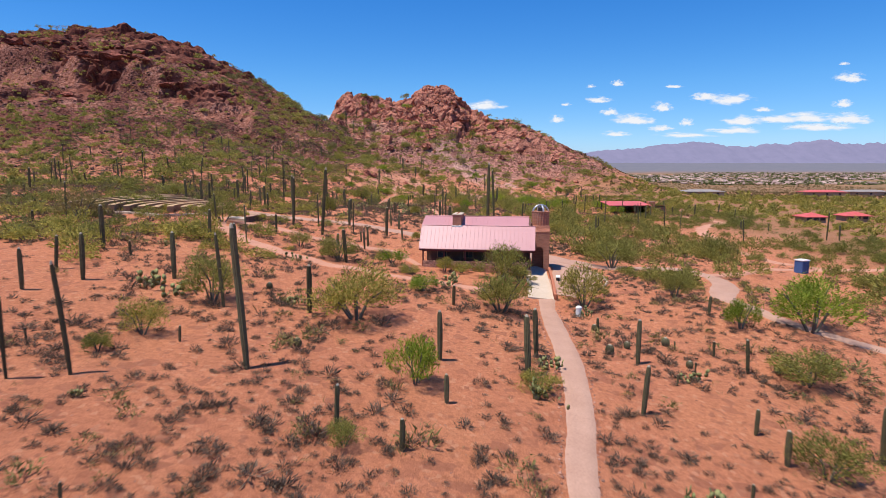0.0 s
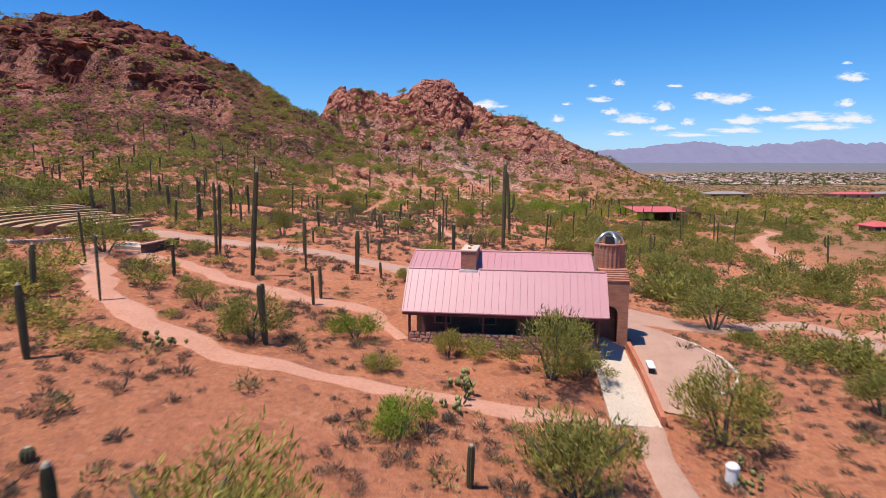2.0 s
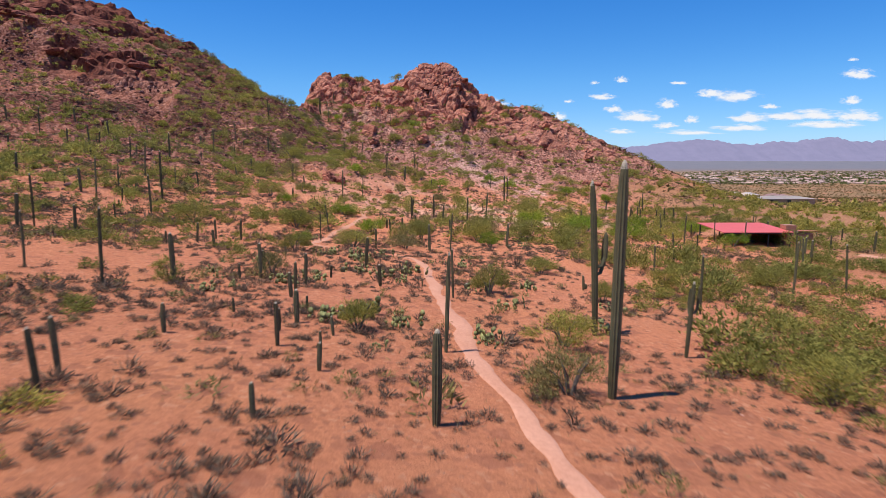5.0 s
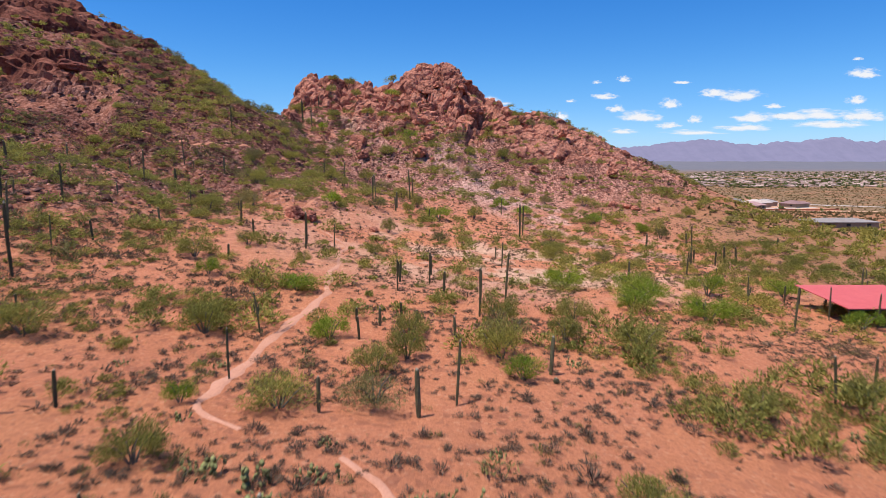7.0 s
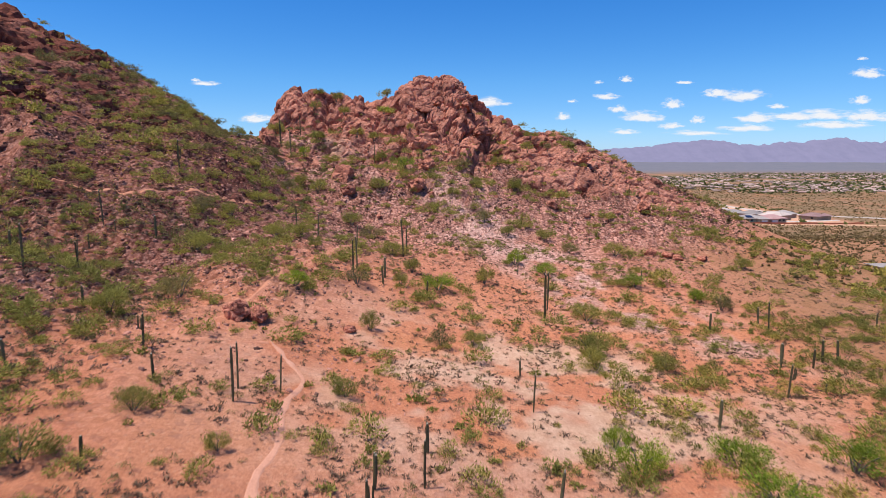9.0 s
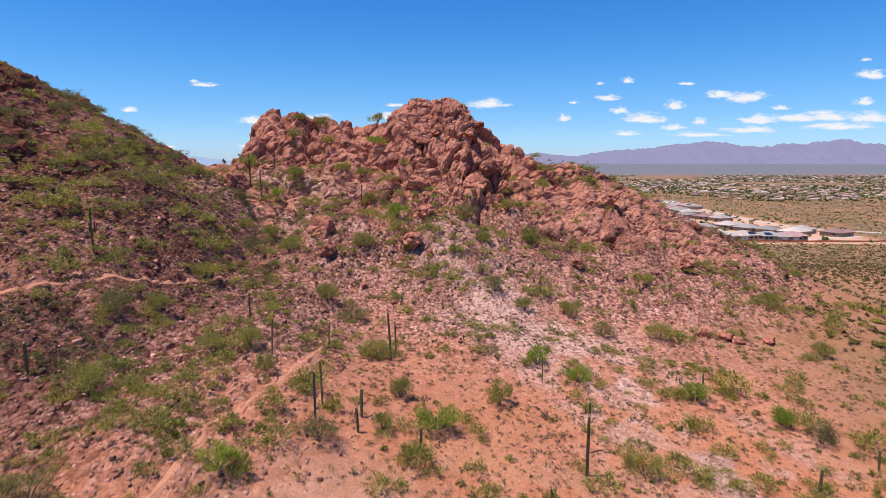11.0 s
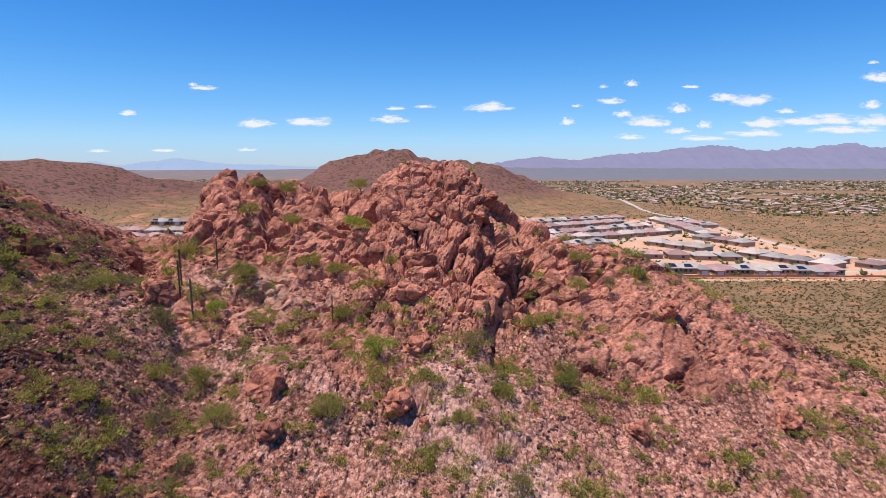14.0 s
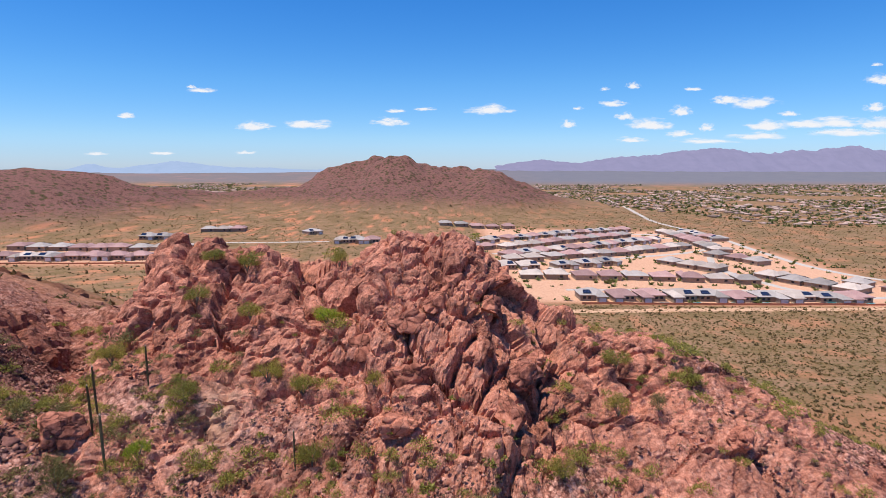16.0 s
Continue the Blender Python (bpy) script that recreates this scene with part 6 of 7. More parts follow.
def build_town():
    protos = [tract_house(k) for k in range(5)]
    r = random.Random(21)
    words = {0: "stucco house with a grey tile roof and solar panels", 1: "stucco house with a rose-red tile roof", 2: "stucco house with a grey roof and dark solar panels", 3: "tan stucco house with tan hipped roof and solar panels", 4: "tan stucco house with a reddish hipped roof"}
    for points, face in HOUSE_ROWS:
        line = np.array(points, float)
        run = np.r_[0, np.cumsum(np.hypot(*np.diff(line, axis=0).T))]
        n = max(1, round(run[-1] / 25.5))
        for k in range(n + 1 if run[-1] > 5 else 1):
            d = run[-1] * k / n
            x, y = float(np.interp(d, run, line[:, 0])), float(np.interp(d, run, line[:, 1]))
            ahead = np.array([np.interp(d + 5, run, line[:, q]) - np.interp(d - 5, run, line[:, q]) for q in (0, 1)])
            x, y = x + r.uniform(-1, 1), y + 11 + r.uniform(-2, 2)
            kind = r.choice((0, 0, 1, 1, 2, 3, 3, 4))
            ob = copy_thing(protos[kind], Matrix.Identity(4))
            z = float(height(x, y))
            turn = math.degrees(math.atan2(ahead[1], ahead[0])) + (0 if face in (0, 180) else 90)
            ob.matrix_world = pose(x, y, z + 0.35, 0, 0, face + turn + r.uniform(-2, 2)) @ Matrix.Diagonal((r.uniform(1.26, 1.38), r.uniform(1.5, 1.8), r.uniform(1.6, 1.9), 1))
            tagged(ob, words[kind], "house", "tract houses")
    for ob in protos:
        for child in list(ob.children):
            bpy.data.objects.remove(child)
        bpy.data.objects.remove(ob)
    for rows in ([(122, 955, 9), (116, 925, 9), (150, 902, 9), (227, 898, 10), (290, 914, 10)], [(335, 1040, 9), (312, 975, 9), (306, 920, 10), (312, 880, 10), (326, 835, 10), (348, 812, 9), (440, 825, 9)],
                 [(122, 955, 9), (140, 980, 9), (227, 1024, 10), (340, 1090, 10), (392, 1150, 10), (398, 1240, 10), (394, 1330, 10)], [(60, 1040, 8), (180, 1122, 9), (300, 1208, 9), (396, 1250, 9)], [(80, 1130, 8), (190, 1200, 9), (320, 1280, 9), (396, 1290, 9)],
                 [(110, 828, 8), (210, 832, 9), (326, 835, 9)], [(-540, 980, 8), (-400, 984, 9), (-280, 992, 9)], [(-340, 1100, 8), (-250, 1100, 8), (-160, 1110, 8)]):
        ribbon("street", rows, M["asphalt"], "pale street curving between the houses", 0.45, 5, 4, 0.0, category="street")
    garden = thing("garden_wall", Matrix.Identity(4), "long brown block wall behind the gardens", "wall")
    for x0, x1, y0, y1 in ((112, 280, 771, 776), (280, 440, 776, 784), (-530, -400, 922, 924), (-400, -290, 924, 930)):
        n = int((x1 - x0) / 10)
        bm = bmesh.new()
        for k in range(n):
            ua, ub = k / n, (k + 1) / n
            xa, xb, ya, yb = x0 + (x1 - x0) * ua, x0 + (x1 - x0) * ub, y0 + (y1 - y0) * ua, y0 + (y1 - y0) * ub
            z = float(height(xa, ya))
            vs = [bm.verts.new(p) for p in ((xa, ya, z - 1), (xb, yb, z - 1), (xb, yb, z + 1.7), (xa, ya, z + 1.7), (xa, ya + 0.25, z - 1), (xb, yb + 0.25, z - 1), (xb, yb + 0.25, z + 1.7), (xa, ya + 0.25, z + 1.7))]
            for f in ((0, 1, 2, 3), (5, 4, 7, 6), (3, 2, 6, 7), (1, 5, 6, 2), (4, 0, 3, 7)):
                bm.faces.new([vs[q] for q in f])
        part("wall_run", bm, M["kerb"], garden)
    rr = random.Random(33)
    for k in range(9):
        x, y = 150 + 29 * k + rr.uniform(-5, 5), 777 + 1.2 * k
        pool = thing("swimming_pool", pose(x, y, float(height(x, y)) + 0.3, 0, 0, rr.uniform(-8, 8)), "small turquoise swimming pool in a back garden", "pool", "pools")
        a_box("edge", pool, M["concrete"], -4.2, -2.2, -0.8, 4.2, 2.2, 0.12)
        a_box("water", pool, M["pool"], -3.6, -1.7, -0.3, 3.6, 1.7, 0.16)
    ribbon("dirt_road", [(60, 742, 9), (150, 752, 12), (280, 762, 11), (400, 770, 10), (560, 760, 9), (800, 780, 9)], M["dirt_road"], "tan dirt road along the edge of the houses", 0.35, 6, 4, 0.05)
    ribbon("street", [(620, 790, 9), (500, 850, 9), (440, 900, 9), (424, 950, 10), (424, 1076, 10), (440, 1250, 10), (430, 1500, 11), (470, 1800, 12), (560, 2400, 14)], M["asphalt"], "pale road into the valley", 0.5, 12, 4, 0.0, category="street")


def town_stuff(name, count, area, keep, proto_kind, material, size, label, category, seed):
    r = np.random.default_rng(seed)
    x, y = r.uniform(area[0], area[2], count * 3), r.uniform(area[1], area[3], count * 3)
    ok = keep(x, y)
    x, y = x[ok][:count], y[ok][:count]
    n = len(x)
    if proto_kind == "house":
        bm = bmesh.new()
        box(bm, -0.5, -0.4, -0.1, 0.5, 0.4, 0.2)
        hip_roof(bm, -0.55, -0.45, 0.55, 0.45, 0.2, 0.34)
        bmesh.ops.triangulate(bm, faces=bm.faces[:])
        bm.verts.index_update()
        protos = [(np.array([tuple(v.co) for v in bm.verts]), np.array([[v.index for v in f.verts] for f in bm.faces]))]
        bm.free()
        turns = r.choice([0, 1.57, 0.2, 1.77], n)
    else:
        protos = [tufts(10, 0.5, 0.6, seed + k, 0.9, 0.05, 0.7, 5) for k in range(4)]
        turns = r.uniform(0, 6.28, n)
    s = size * r.lognormal(0, 0.3, n)
    v, f = scatter_mesh(protos, np.stack([x, y, height(x, y)], 1), np.stack([s, s * (1 if proto_kind == "house" else 0.8)], 1), turns, r.integers(0, len(protos), n))
    return tagged(mesh_object(name, v, f, material), label, category, kind="stuff")


def in_town(x, y):
    low = far_land(x, y) * ease(y, 2900, 2400) < 8
    part_of = lattice(x / 240, y / 300, 91) + 0.25 * ease(x, -100, 700) - 0.35 * ease(y, 1900, 1500) * ease(x, 900, 500)
    return low & (part_of > -0.12) & ((x > 420) | (y > 2300))


def in_scrub(x, y):
    return (far_land(x, y) * ease(y, 2900, 2400) < 60) & ~((np.abs(y - 1080) < 310) & (x > 20) & (x < 450))


build_town()
town_stuff("town_houses", 5200, (-1500, 1450, 3000, 3600), in_town, "house", M["town"], 9.5, "countless low tan and pink houses across the valley", "houses", 93)
town_stuff("town_trees", 13000, (-1500, 1400, 3000, 3600), in_town, "tree", M["town_leaf"], 7, "dark green trees among the far houses", "trees", 94)
town_stuff("desert_scrub", 24000, (-750, 460, 900, 1750), in_scrub, "tree", M["scrub"], 1.8, "brown desert scrub over the valley floor and hills", "brush", 95)
town_stuff("desert_scrub", 11000, (95, 330, 420, 770), in_scrub, "tree", M["scrub"], 1.3, "brown desert scrub on the flat before the houses", "brush", 96)
town_stuff("yard_trees", 700, (20, 780, 460, 1400), lambda x, y: x > -1e9, "tree", M["town_leaf"], 4.5, "small green trees in the gardens between the houses", "trees", 97)

# ---- the ranch house ----
HOUSE = pose(-2.64, 69.08, 0, 0, 0, -8.5)
PROFILE = ((0.0, 2.33), (2.2, 4.85), (4.9, 5.75), (7.6, 4.85), (9.8, 2.33))     # depth and height of the gambrel roof
LENGTH, SEAM = 13.5, 0.47


def brick_material():
    """Coursed red brick with sunk joints."""
    mat, tree, bsdf = node_material("coursed_brick", 0.9, 0.15)
    tc = tree.nodes.new("ShaderNodeTexCoord")
    geo = tree.nodes.new("ShaderNodeSeparateXYZ")
    tree.links.new(tc.outputs["Object"], geo.inputs[0])
    add = tree.nodes.new("ShaderNodeMath")
    tree.links.new(geo.outputs[0], add.inputs[0])
    tree.links.new(geo.outputs[1], add.inputs[1])
    comb = tree.nodes.new("ShaderNodeCombineXYZ")
    tree.links.new(add.outputs[0], comb.inputs[0])
    tree.links.new(geo.outputs[2], comb.inputs[1])
    b = tree.nodes.new("ShaderNodeTexBrick")
    b.inputs["Scale"].default_value = 1.0
    b.inputs["Brick Width"].default_value, b.inputs["Row Height"].default_value = 0.40, 0.10
    b.inputs["Mortar Size"].default_value = 0.008
    b.inputs["Color1"].default_value, b.inputs["Color2"].default_value = (0.46, 0.205, 0.135, 1), (0.36, 0.15, 0.10, 1)
    b.inputs["Mortar"].default_value = (0.34, 0.20, 0.15, 1)
    tree.links.new(comb.outputs[0], b.inputs["Vector"])
    stain = ramp(tree, noise_node(tree, 1.1, 5), [(0.3, (0.82, 0.80, 0.80)), (0.7, (1.12, 1.08, 1.05))])
    tree.links.new(mix(tree, 1.0, b.outputs["Color"], stain, "MULTIPLY"), bsdf.inputs["Base Color"])
    bump(tree, bsdf, b.outputs["Fac"], -0.5, 0.012)
    return mat


BRICK = brick_material()


def slope_plate(root, name, a, b, u0, u1, material, label, thick=0.09, lift=0.0):
    """One face of the roof between two lines of its profile."""
    (v0, z0), (v1, z1) = a, b
    d = Vector((0, v1 - v0, z1 - z0)).normalized()
    n = Vector((0, -d.z, d.y)) if d.y > 0 else Vector((0, d.z, -d.y))
    if n.z < 0:
        n = -n
    bm = bmesh.new()
    lo = [bm.verts.new(Vector((u, v, z)) + n * lift) for u, v, z in ((u0, v0, z0), (u1, v0, z0), (u1, v1, z1), (u0, v1, z1))]
    hi = [bm.verts.new(v.co + n * thick) for v in lo]
    bm.faces.new(lo[::-1])
    bm.faces.new(hi)
    for k in range(4):
        bm.faces.new((lo[k], lo[(k + 1) % 4], hi[(k + 1) % 4], hi[k]))
    bmesh.ops.recalc_face_normals(bm, faces=bm.faces)
    return part(name, bm, material, root, label)


def extruded(bm, outline, v0, v1):
    """A wall: an outline of (u, z) points, carried from v0 to v1."""
    a = [bm.verts.new((u, v0, z)) for u, z in outline]
    b = [bm.verts.new((u, v1, z)) for u, z in outline]
    bm.faces.new(a)
    bm.faces.new(b[::-1])
    for k in range(len(a)):
        bm.faces.new((a[k], b[k], b[(k + 1) % len(a)], a[(k + 1) % len(a)]))
    bmesh.ops.recalc_face_normals(bm, faces=bm.faces)


def field_stone(seed):
    """A rough field stone, one metre long, to be scaled to its place."""
    r = random.Random(seed)
    bm = bmesh.new()
    bmesh.ops.create_cube(bm, size=1.0)
    bmesh.ops.bevel(bm, geom=bm.edges[:], offset=0.16, segments=1, affect="EDGES")
    for v in bm.verts:
        v.co += Vector((r.uniform(-1, 1), r.uniform(-1, 1), r.uniform(-1, 1))) * 0.07
    me = bpy.data.meshes.new("stone")
    bm.to_mesh(me)
    bm.free()
    me.materials.append(M["stone_wall"])
    return me


def build_house():
    root = thing("ranch_house", HOUSE, "old stone ranch house with a faded pink metal roof", "house")
    a_box("foundation", root, M["mortar"], 0.35, 0.2, -1.2, 13.15, 9.5, 0.06)
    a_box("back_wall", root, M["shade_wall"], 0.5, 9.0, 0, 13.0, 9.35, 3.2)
    front = a_box("front_wall", root, M["shade_wall"], 0.5, 2.5, 0, 13.0, 2.85, 4.6, "stone wall in a colour darkened for porch shade")
    for u in (2.4, 5.6, 10.6):
        w = part_window(front, u, 2.46)
    door = a_box("door", front, M["wood"], 7.6, 2.42, 0.06, 8.6, 2.5, 2.1, "weathered wooden door")
    for u0, u1 in ((0.5, 0.85), (12.65, 13.0)):
        bm = bmesh.new()
        pts = [(2.5, -0.2), (9.2, -0.2), (9.2, 2.95), (7.55, 4.76), (4.9, 5.66), (2.5, 4.86)]
        a = [bm.verts.new((u0, v, z)) for v, z in pts]
        b = [bm.verts.new((u1, v, z)) for v, z in pts]
        bm.faces.new(a)
        bm.faces.new(b[::-1])
        for k in range(len(a)):
            bm.faces.new((a[k], b[k], b[(k + 1) % len(a)], a[(k + 1) % len(a)]))
        bmesh.ops.recalc_face_normals(bm, faces=bm.faces)
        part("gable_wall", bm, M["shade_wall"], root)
    # roof: four faces with standing seams
    r = random.Random(3)
    for k, (a, b) in enumerate(zip(PROFILE, PROFILE[1:])):
        u0, u1 = 0, LENGTH if k in (0, 3) else LENGTH - 0.75
        face = slope_plate(root, "roof", a, b, u0, u1, M["roof_pink"], "faded pink standing-seam metal")
        u = 0.3
        first = None
        while u < u1 - 0.1:
            if first is None:
                first = slope_plate(face, "seam", a, b, -0.016, 0.016, M["roof_seam"], "", 0.035, 0.09)
                first.location.x = u
            else:
                ob = new("seam", first.data)
                ob.parent = face
                ob.location.x = u
            u += SEAM
    a_box("ridge_cap", root, M["roof_seam"], -0.03, 4.72, 5.79, LENGTH - 0.72, 5.08, 5.88)
    a_box("break_trim", root, M["roof_seam"], -0.02, 2.10, 4.88, 3.52, 2.32, 5.00, "", 0.03)
    a_box("break_trim", root, M["roof_seam"], 4.92, 2.10, 4.88, LENGTH, 2.32, 5.00, "", 0.03)
    a_box("fascia", root, M["fascia"], 0.0, -0.04, 2.14, LENGTH, 0.10, 2.38, "dark red board under the eave")
    a_box("gutter", root, M["roof_seam"], -0.02, -0.12, 2.32, LENGTH + 0.02, -0.03, 2.42)
    for u in (-0.03, LENGTH - 0.04):
        for (v0, z0), (v1, z1) in list(zip(PROFILE, PROFILE[1:])):
            if u > 1 and v0 in (2.2, 4.9):
                continue
            slope_plate(root, "rake_trim", (v0, z0), (v1, z1), u, u + 0.08, M["roof_seam"], "", 0.16, -0.02)
    # porch
    a_box("porch_beam", root, M["fascia"], 0.3, 0.28, 2.02, 13.2, 0.46, 2.24)
    for k in range(6):
        u = 0.42 + k * 2.5
        a_box("porch_post", root, M["fascia"], u - 0.08, 0.28, 0, u + 0.08, 0.44, 2.05)
    wall = a_box("porch_wall", root, M["mortar"], 0.4, 0.26, -0.5, 12.6, 0.56, 0.86, "low wall of red field stones")
    shapes = [field_stone(700 + k) for k in range(6)]
    for row in range(5):
        u = 0.42 + r.uniform(0, 0.2)
        while u < 12.4:
            w, h = r.uniform(0.26, 0.52), r.uniform(0.19, 0.25)
            ob = new("stone", r.choice(shapes))
            ob.parent = wall
            ob.matrix_local = pose(u + w / 2, 0.24, -0.12 + row * 0.235 + r.uniform(-0.02, 0.02), r.uniform(-8, 8), r.uniform(-9, 9), r.uniform(-5, 5)) @ Matrix.Diagonal((w, 0.2, h, 1))
            u += w * 1.03
    # chimney on the front slope
    chim = a_box("chimney", root, BRICK, 3.72, 2.05, 4.3, 4.78, 4.85, 6.18, "brick chimney with a pale cap", 0.02)
    a_box("cap", chim, M["concrete"], 3.68, 2.0, 6.18, 4.82, 4.9, 6.30, "pale mortar cap", 0.03)
    for v in (2.75, 4.2):
        bm = bmesh.new()
        tube(bm, [Vector((4.25, v, 6.26)), Vector((4.25, v, 6.40))], [0.13, 0.12], 10)
        part("flue", bm, M["kerb"], chim, "rusty clay flue")
    a_box("flashing", root, M["white"], 3.62, 1.99, 4.74, 4.88, 2.06, 4.93, "pale metal flashing", 0.02)
    # arch wall, stepped shoulder and drum
    bm = bmesh.new()
    arch = [(13.46 + 1.1 * 0.5 - 0.55 * math.cos(math.pi * k / 8), 1.75 + 0.62 * math.sin(math.pi * k / 8)) for k in range(9)]
    extruded(bm, [(14.62, -1.5), (15.25, -1.5), (15.25, 4.1), (13.42, 4.1), (13.42, 1.75)] + arch[1:-1] + [(14.56, 1.75)], 3.4, 4.6)
    tower = part("arch_wall", bm, BRICK, root, "brick pier with an arched opening")
    for k in range(6):
        a_box("step", tower, BRICK, 13.38, 3.36 + 0.26 * k, 4.1 + 0.11 * k, 15.29, 5.2, 4.21 + 0.11 * k, "", 0.012)
    a_box("tower_base", root, BRICK, 13.2, 4.6, -1.5, 15.15, 7.2, 4.75)
    bm = bmesh.new()
    rings = []
    n = 44
    for z in (4.4, 6.38):
        rings.append([bm.verts.new((14.17 + (1.09 if k % 2 else 1.02) * math.cos(2 * math.pi * k / n), 5.98 + (1.09 if k % 2 else 1.02) * math.sin(2 * math.pi * k / n), z)) for k in range(n)])
    for k in range(n):
        bm.faces.new((rings[0][k], rings[0][(k + 1) % n], rings[1][(k + 1) % n], rings[1][k]))
    bm.faces.new(rings[1])
    drum = part("drum", bm, BRICK, root, "round drum of upright bricks")
    bm = bmesh.new()
    circle = [Vector((14.17 + 1.04 * math.cos(a), 5.98 + 1.04 * math.sin(a), 6.42)) for a in np.linspace(0, 2 * math.pi, 33)]
    tube(bm, circle, [0.09] * 33, 6)
    part("rim", bm, M["brick"], drum, smooth=True)
    a_box("spark_screen", drum, M["dark"], 13.85, 5.66, 6.38, 14.5, 6.3, 6.95, "dark metal spark screen")
    for turn in (0.35, 0.35 + math.pi / 2):
        bm = bmesh.new()
        arc = [Vector((14.17 + 0.98 * math.cos(a) * math.cos(turn), 5.98 + 0.98 * math.cos(a) * math.sin(turn), 6.42 + 0.82 * math.sin(a))) for a in np.linspace(0, math.pi, 17)]
        tube(bm, arc, [0.10 + 0.02 * (k % 2) for k in range(17)], 8)
        part("hoop", bm, M["steel"], drum, "silver corrugated metal hoop", smooth=True)
    return root


def part_window(wall, u, v):
    frame_ob = a_box("window", wall, M["wood"], u - 0.6, v - 0.05, 0.95, u + 0.6, v + 0.03, 2.0, "wooden window frame")
    for k in range(2):
        a_box("pane", frame_ob, M["dark"], u - 0.52 + 0.53 * k, v - 0.06, 1.02, u - 0.01 + 0.53 * k, v - 0.045, 1.93, bevel=0.0)
    return frame_ob


build_house()


# ---- yard ----
def draped_slab(name, corners, material, label, lift, category="pavement"):
    """A cast slab that follows the slope, with real edges."""
    bm = bmesh.new()
    top = [bm.verts.new((x, y, float(land(x, y)) + lift)) for x, y in corners]
    low = [bm.verts.new((v.co.x, v.co.y, v.co.z - 0.5)) for v in top]
    bm.faces.new(top)
    n = len(top)
    for k in range(n):
        bm.faces.new((low[k], low[(k + 1) % n], top[(k + 1) % n], top[k]))
    bmesh.ops.recalc_face_normals(bm, faces=bm.faces)
    me = bpy.data.meshes.new(name)
    bm.to_mesh(me)
    bm.free()
    me.materials.append(material)
    return tagged(new(name, me), label, category, kind="structure")


def kerb_run(name, points, wide, tall, material, label):
    """A kerb or low wall along points on the ground."""
    bm = bmesh.new()
    prev = None
    pts = [Vector((x, y, 0)) for x, y in points]
    for k, p in enumerate(pts):
        ahead = (pts[min(k + 1, len(pts) - 1)] - pts[max(k - 1, 0)]).normalized()
        side = Vector((-ahead.y, ahead.x, 0)) * wide / 2
        z = float(height(p.x, p.y))
        ring = [bm.verts.new((p.x + s.x, p.y + s.y, z + h)) for s, h in ((side, -0.4), (side, tall), (-side, tall), (-side, -0.4))]
        if prev:
            for a in range(4):
                bm.faces.new((prev[a], prev[(a + 1) % 4], ring[(a + 1) % 4], ring[a]))
        else:
            bm.faces.new(ring)
        prev = ring
    bm.faces.new(prev[::-1])
    bmesh.ops.recalc_face_normals(bm, faces=bm.faces)
    me = bpy.data.meshes.new(name)
    bm.to_mesh(me)
    bm.free()
    me.materials.append(material)
    return tagged(new(name, me), label, "kerb", kind="structure")


draped_slab("pavement", [(8.9, 59.6), (11.7, 59.9), (12.1, 64), (12.5, 69.6), (11.6, 71.4), (9.9, 69.6), (9.6, 65)], M["concrete"], "pale concrete slab leading to the brick arch", 0.12)
draped_slab("pavement", [(6.1, 20.5), (7.7, 20.5), (7.9, 24), (6.5, 24)], M["concrete"], "pale concrete slab in the walkway", 0.1)
kerb_run("kerb_wall", [(11.85, 60.2), (12.3, 63.5), (12.6, 66.5), (12.85, 69.6)], 0.28, 0.55, M["kerb"], "low red brick kerb beside the slab")
kerb_run("kerb_curve", [(15.2, 77.2), (17.0, 74.7), (18.6, 72.5), (19.4, 69.6), (19.2, 67.1), (18.1, 65.1), (16.6, 63.9)], 0.22, 0.18, M["concrete"], "pale curved concrete kerb round the paved path")
ribbon("path", [(13.2, 61.5, 2.0), (14.8, 65, 4.2), (16.3, 69, 5.6), (16.0, 73, 5.0), (13.8, 78, 4.2)], M["paving"], "curved pinkish paving inside the kerb", 0.11, 0.7, 6, 0.0)


def bench_arc(cx, cy, radius, a0, a1, z):
    """A curved amphitheatre bench: plank seat on a low riser."""
    root = thing("bench", pose(cx, cy, z), "long curved tan timber bench of the open theatre", "bench", "theatre benches")
    for name, mat, r0, r1, z0, z1 in (("riser", M["wood"], radius + 0.10, radius + 0.95, -0.5, 0.38), ("seat", M["bench"], radius, radius + 1.0, 0.38, 0.46)):
        bm = bmesh.new()
        n = 14
        prev = None
        for k in range(n + 1):
            a = a0 + (a1 - a0) * k / n
            ring = [bm.verts.new((math.cos(a) * r, math.sin(a) * r, h)) for r, h in ((r0, z0), (r1, z0), (r1, z1), (r0, z1))]
            if prev:
                for q in range(4):
                    bm.faces.new((prev[q], prev[(q + 1) % 4], ring[(q + 1) % 4], ring[q]))
            else:
                bm.faces.new(ring)
            prev = ring
        bm.faces.new(prev[::-1])
        bmesh.ops.recalc_face_normals(bm, faces=bm.faces)
        part(name, bm, mat, root)


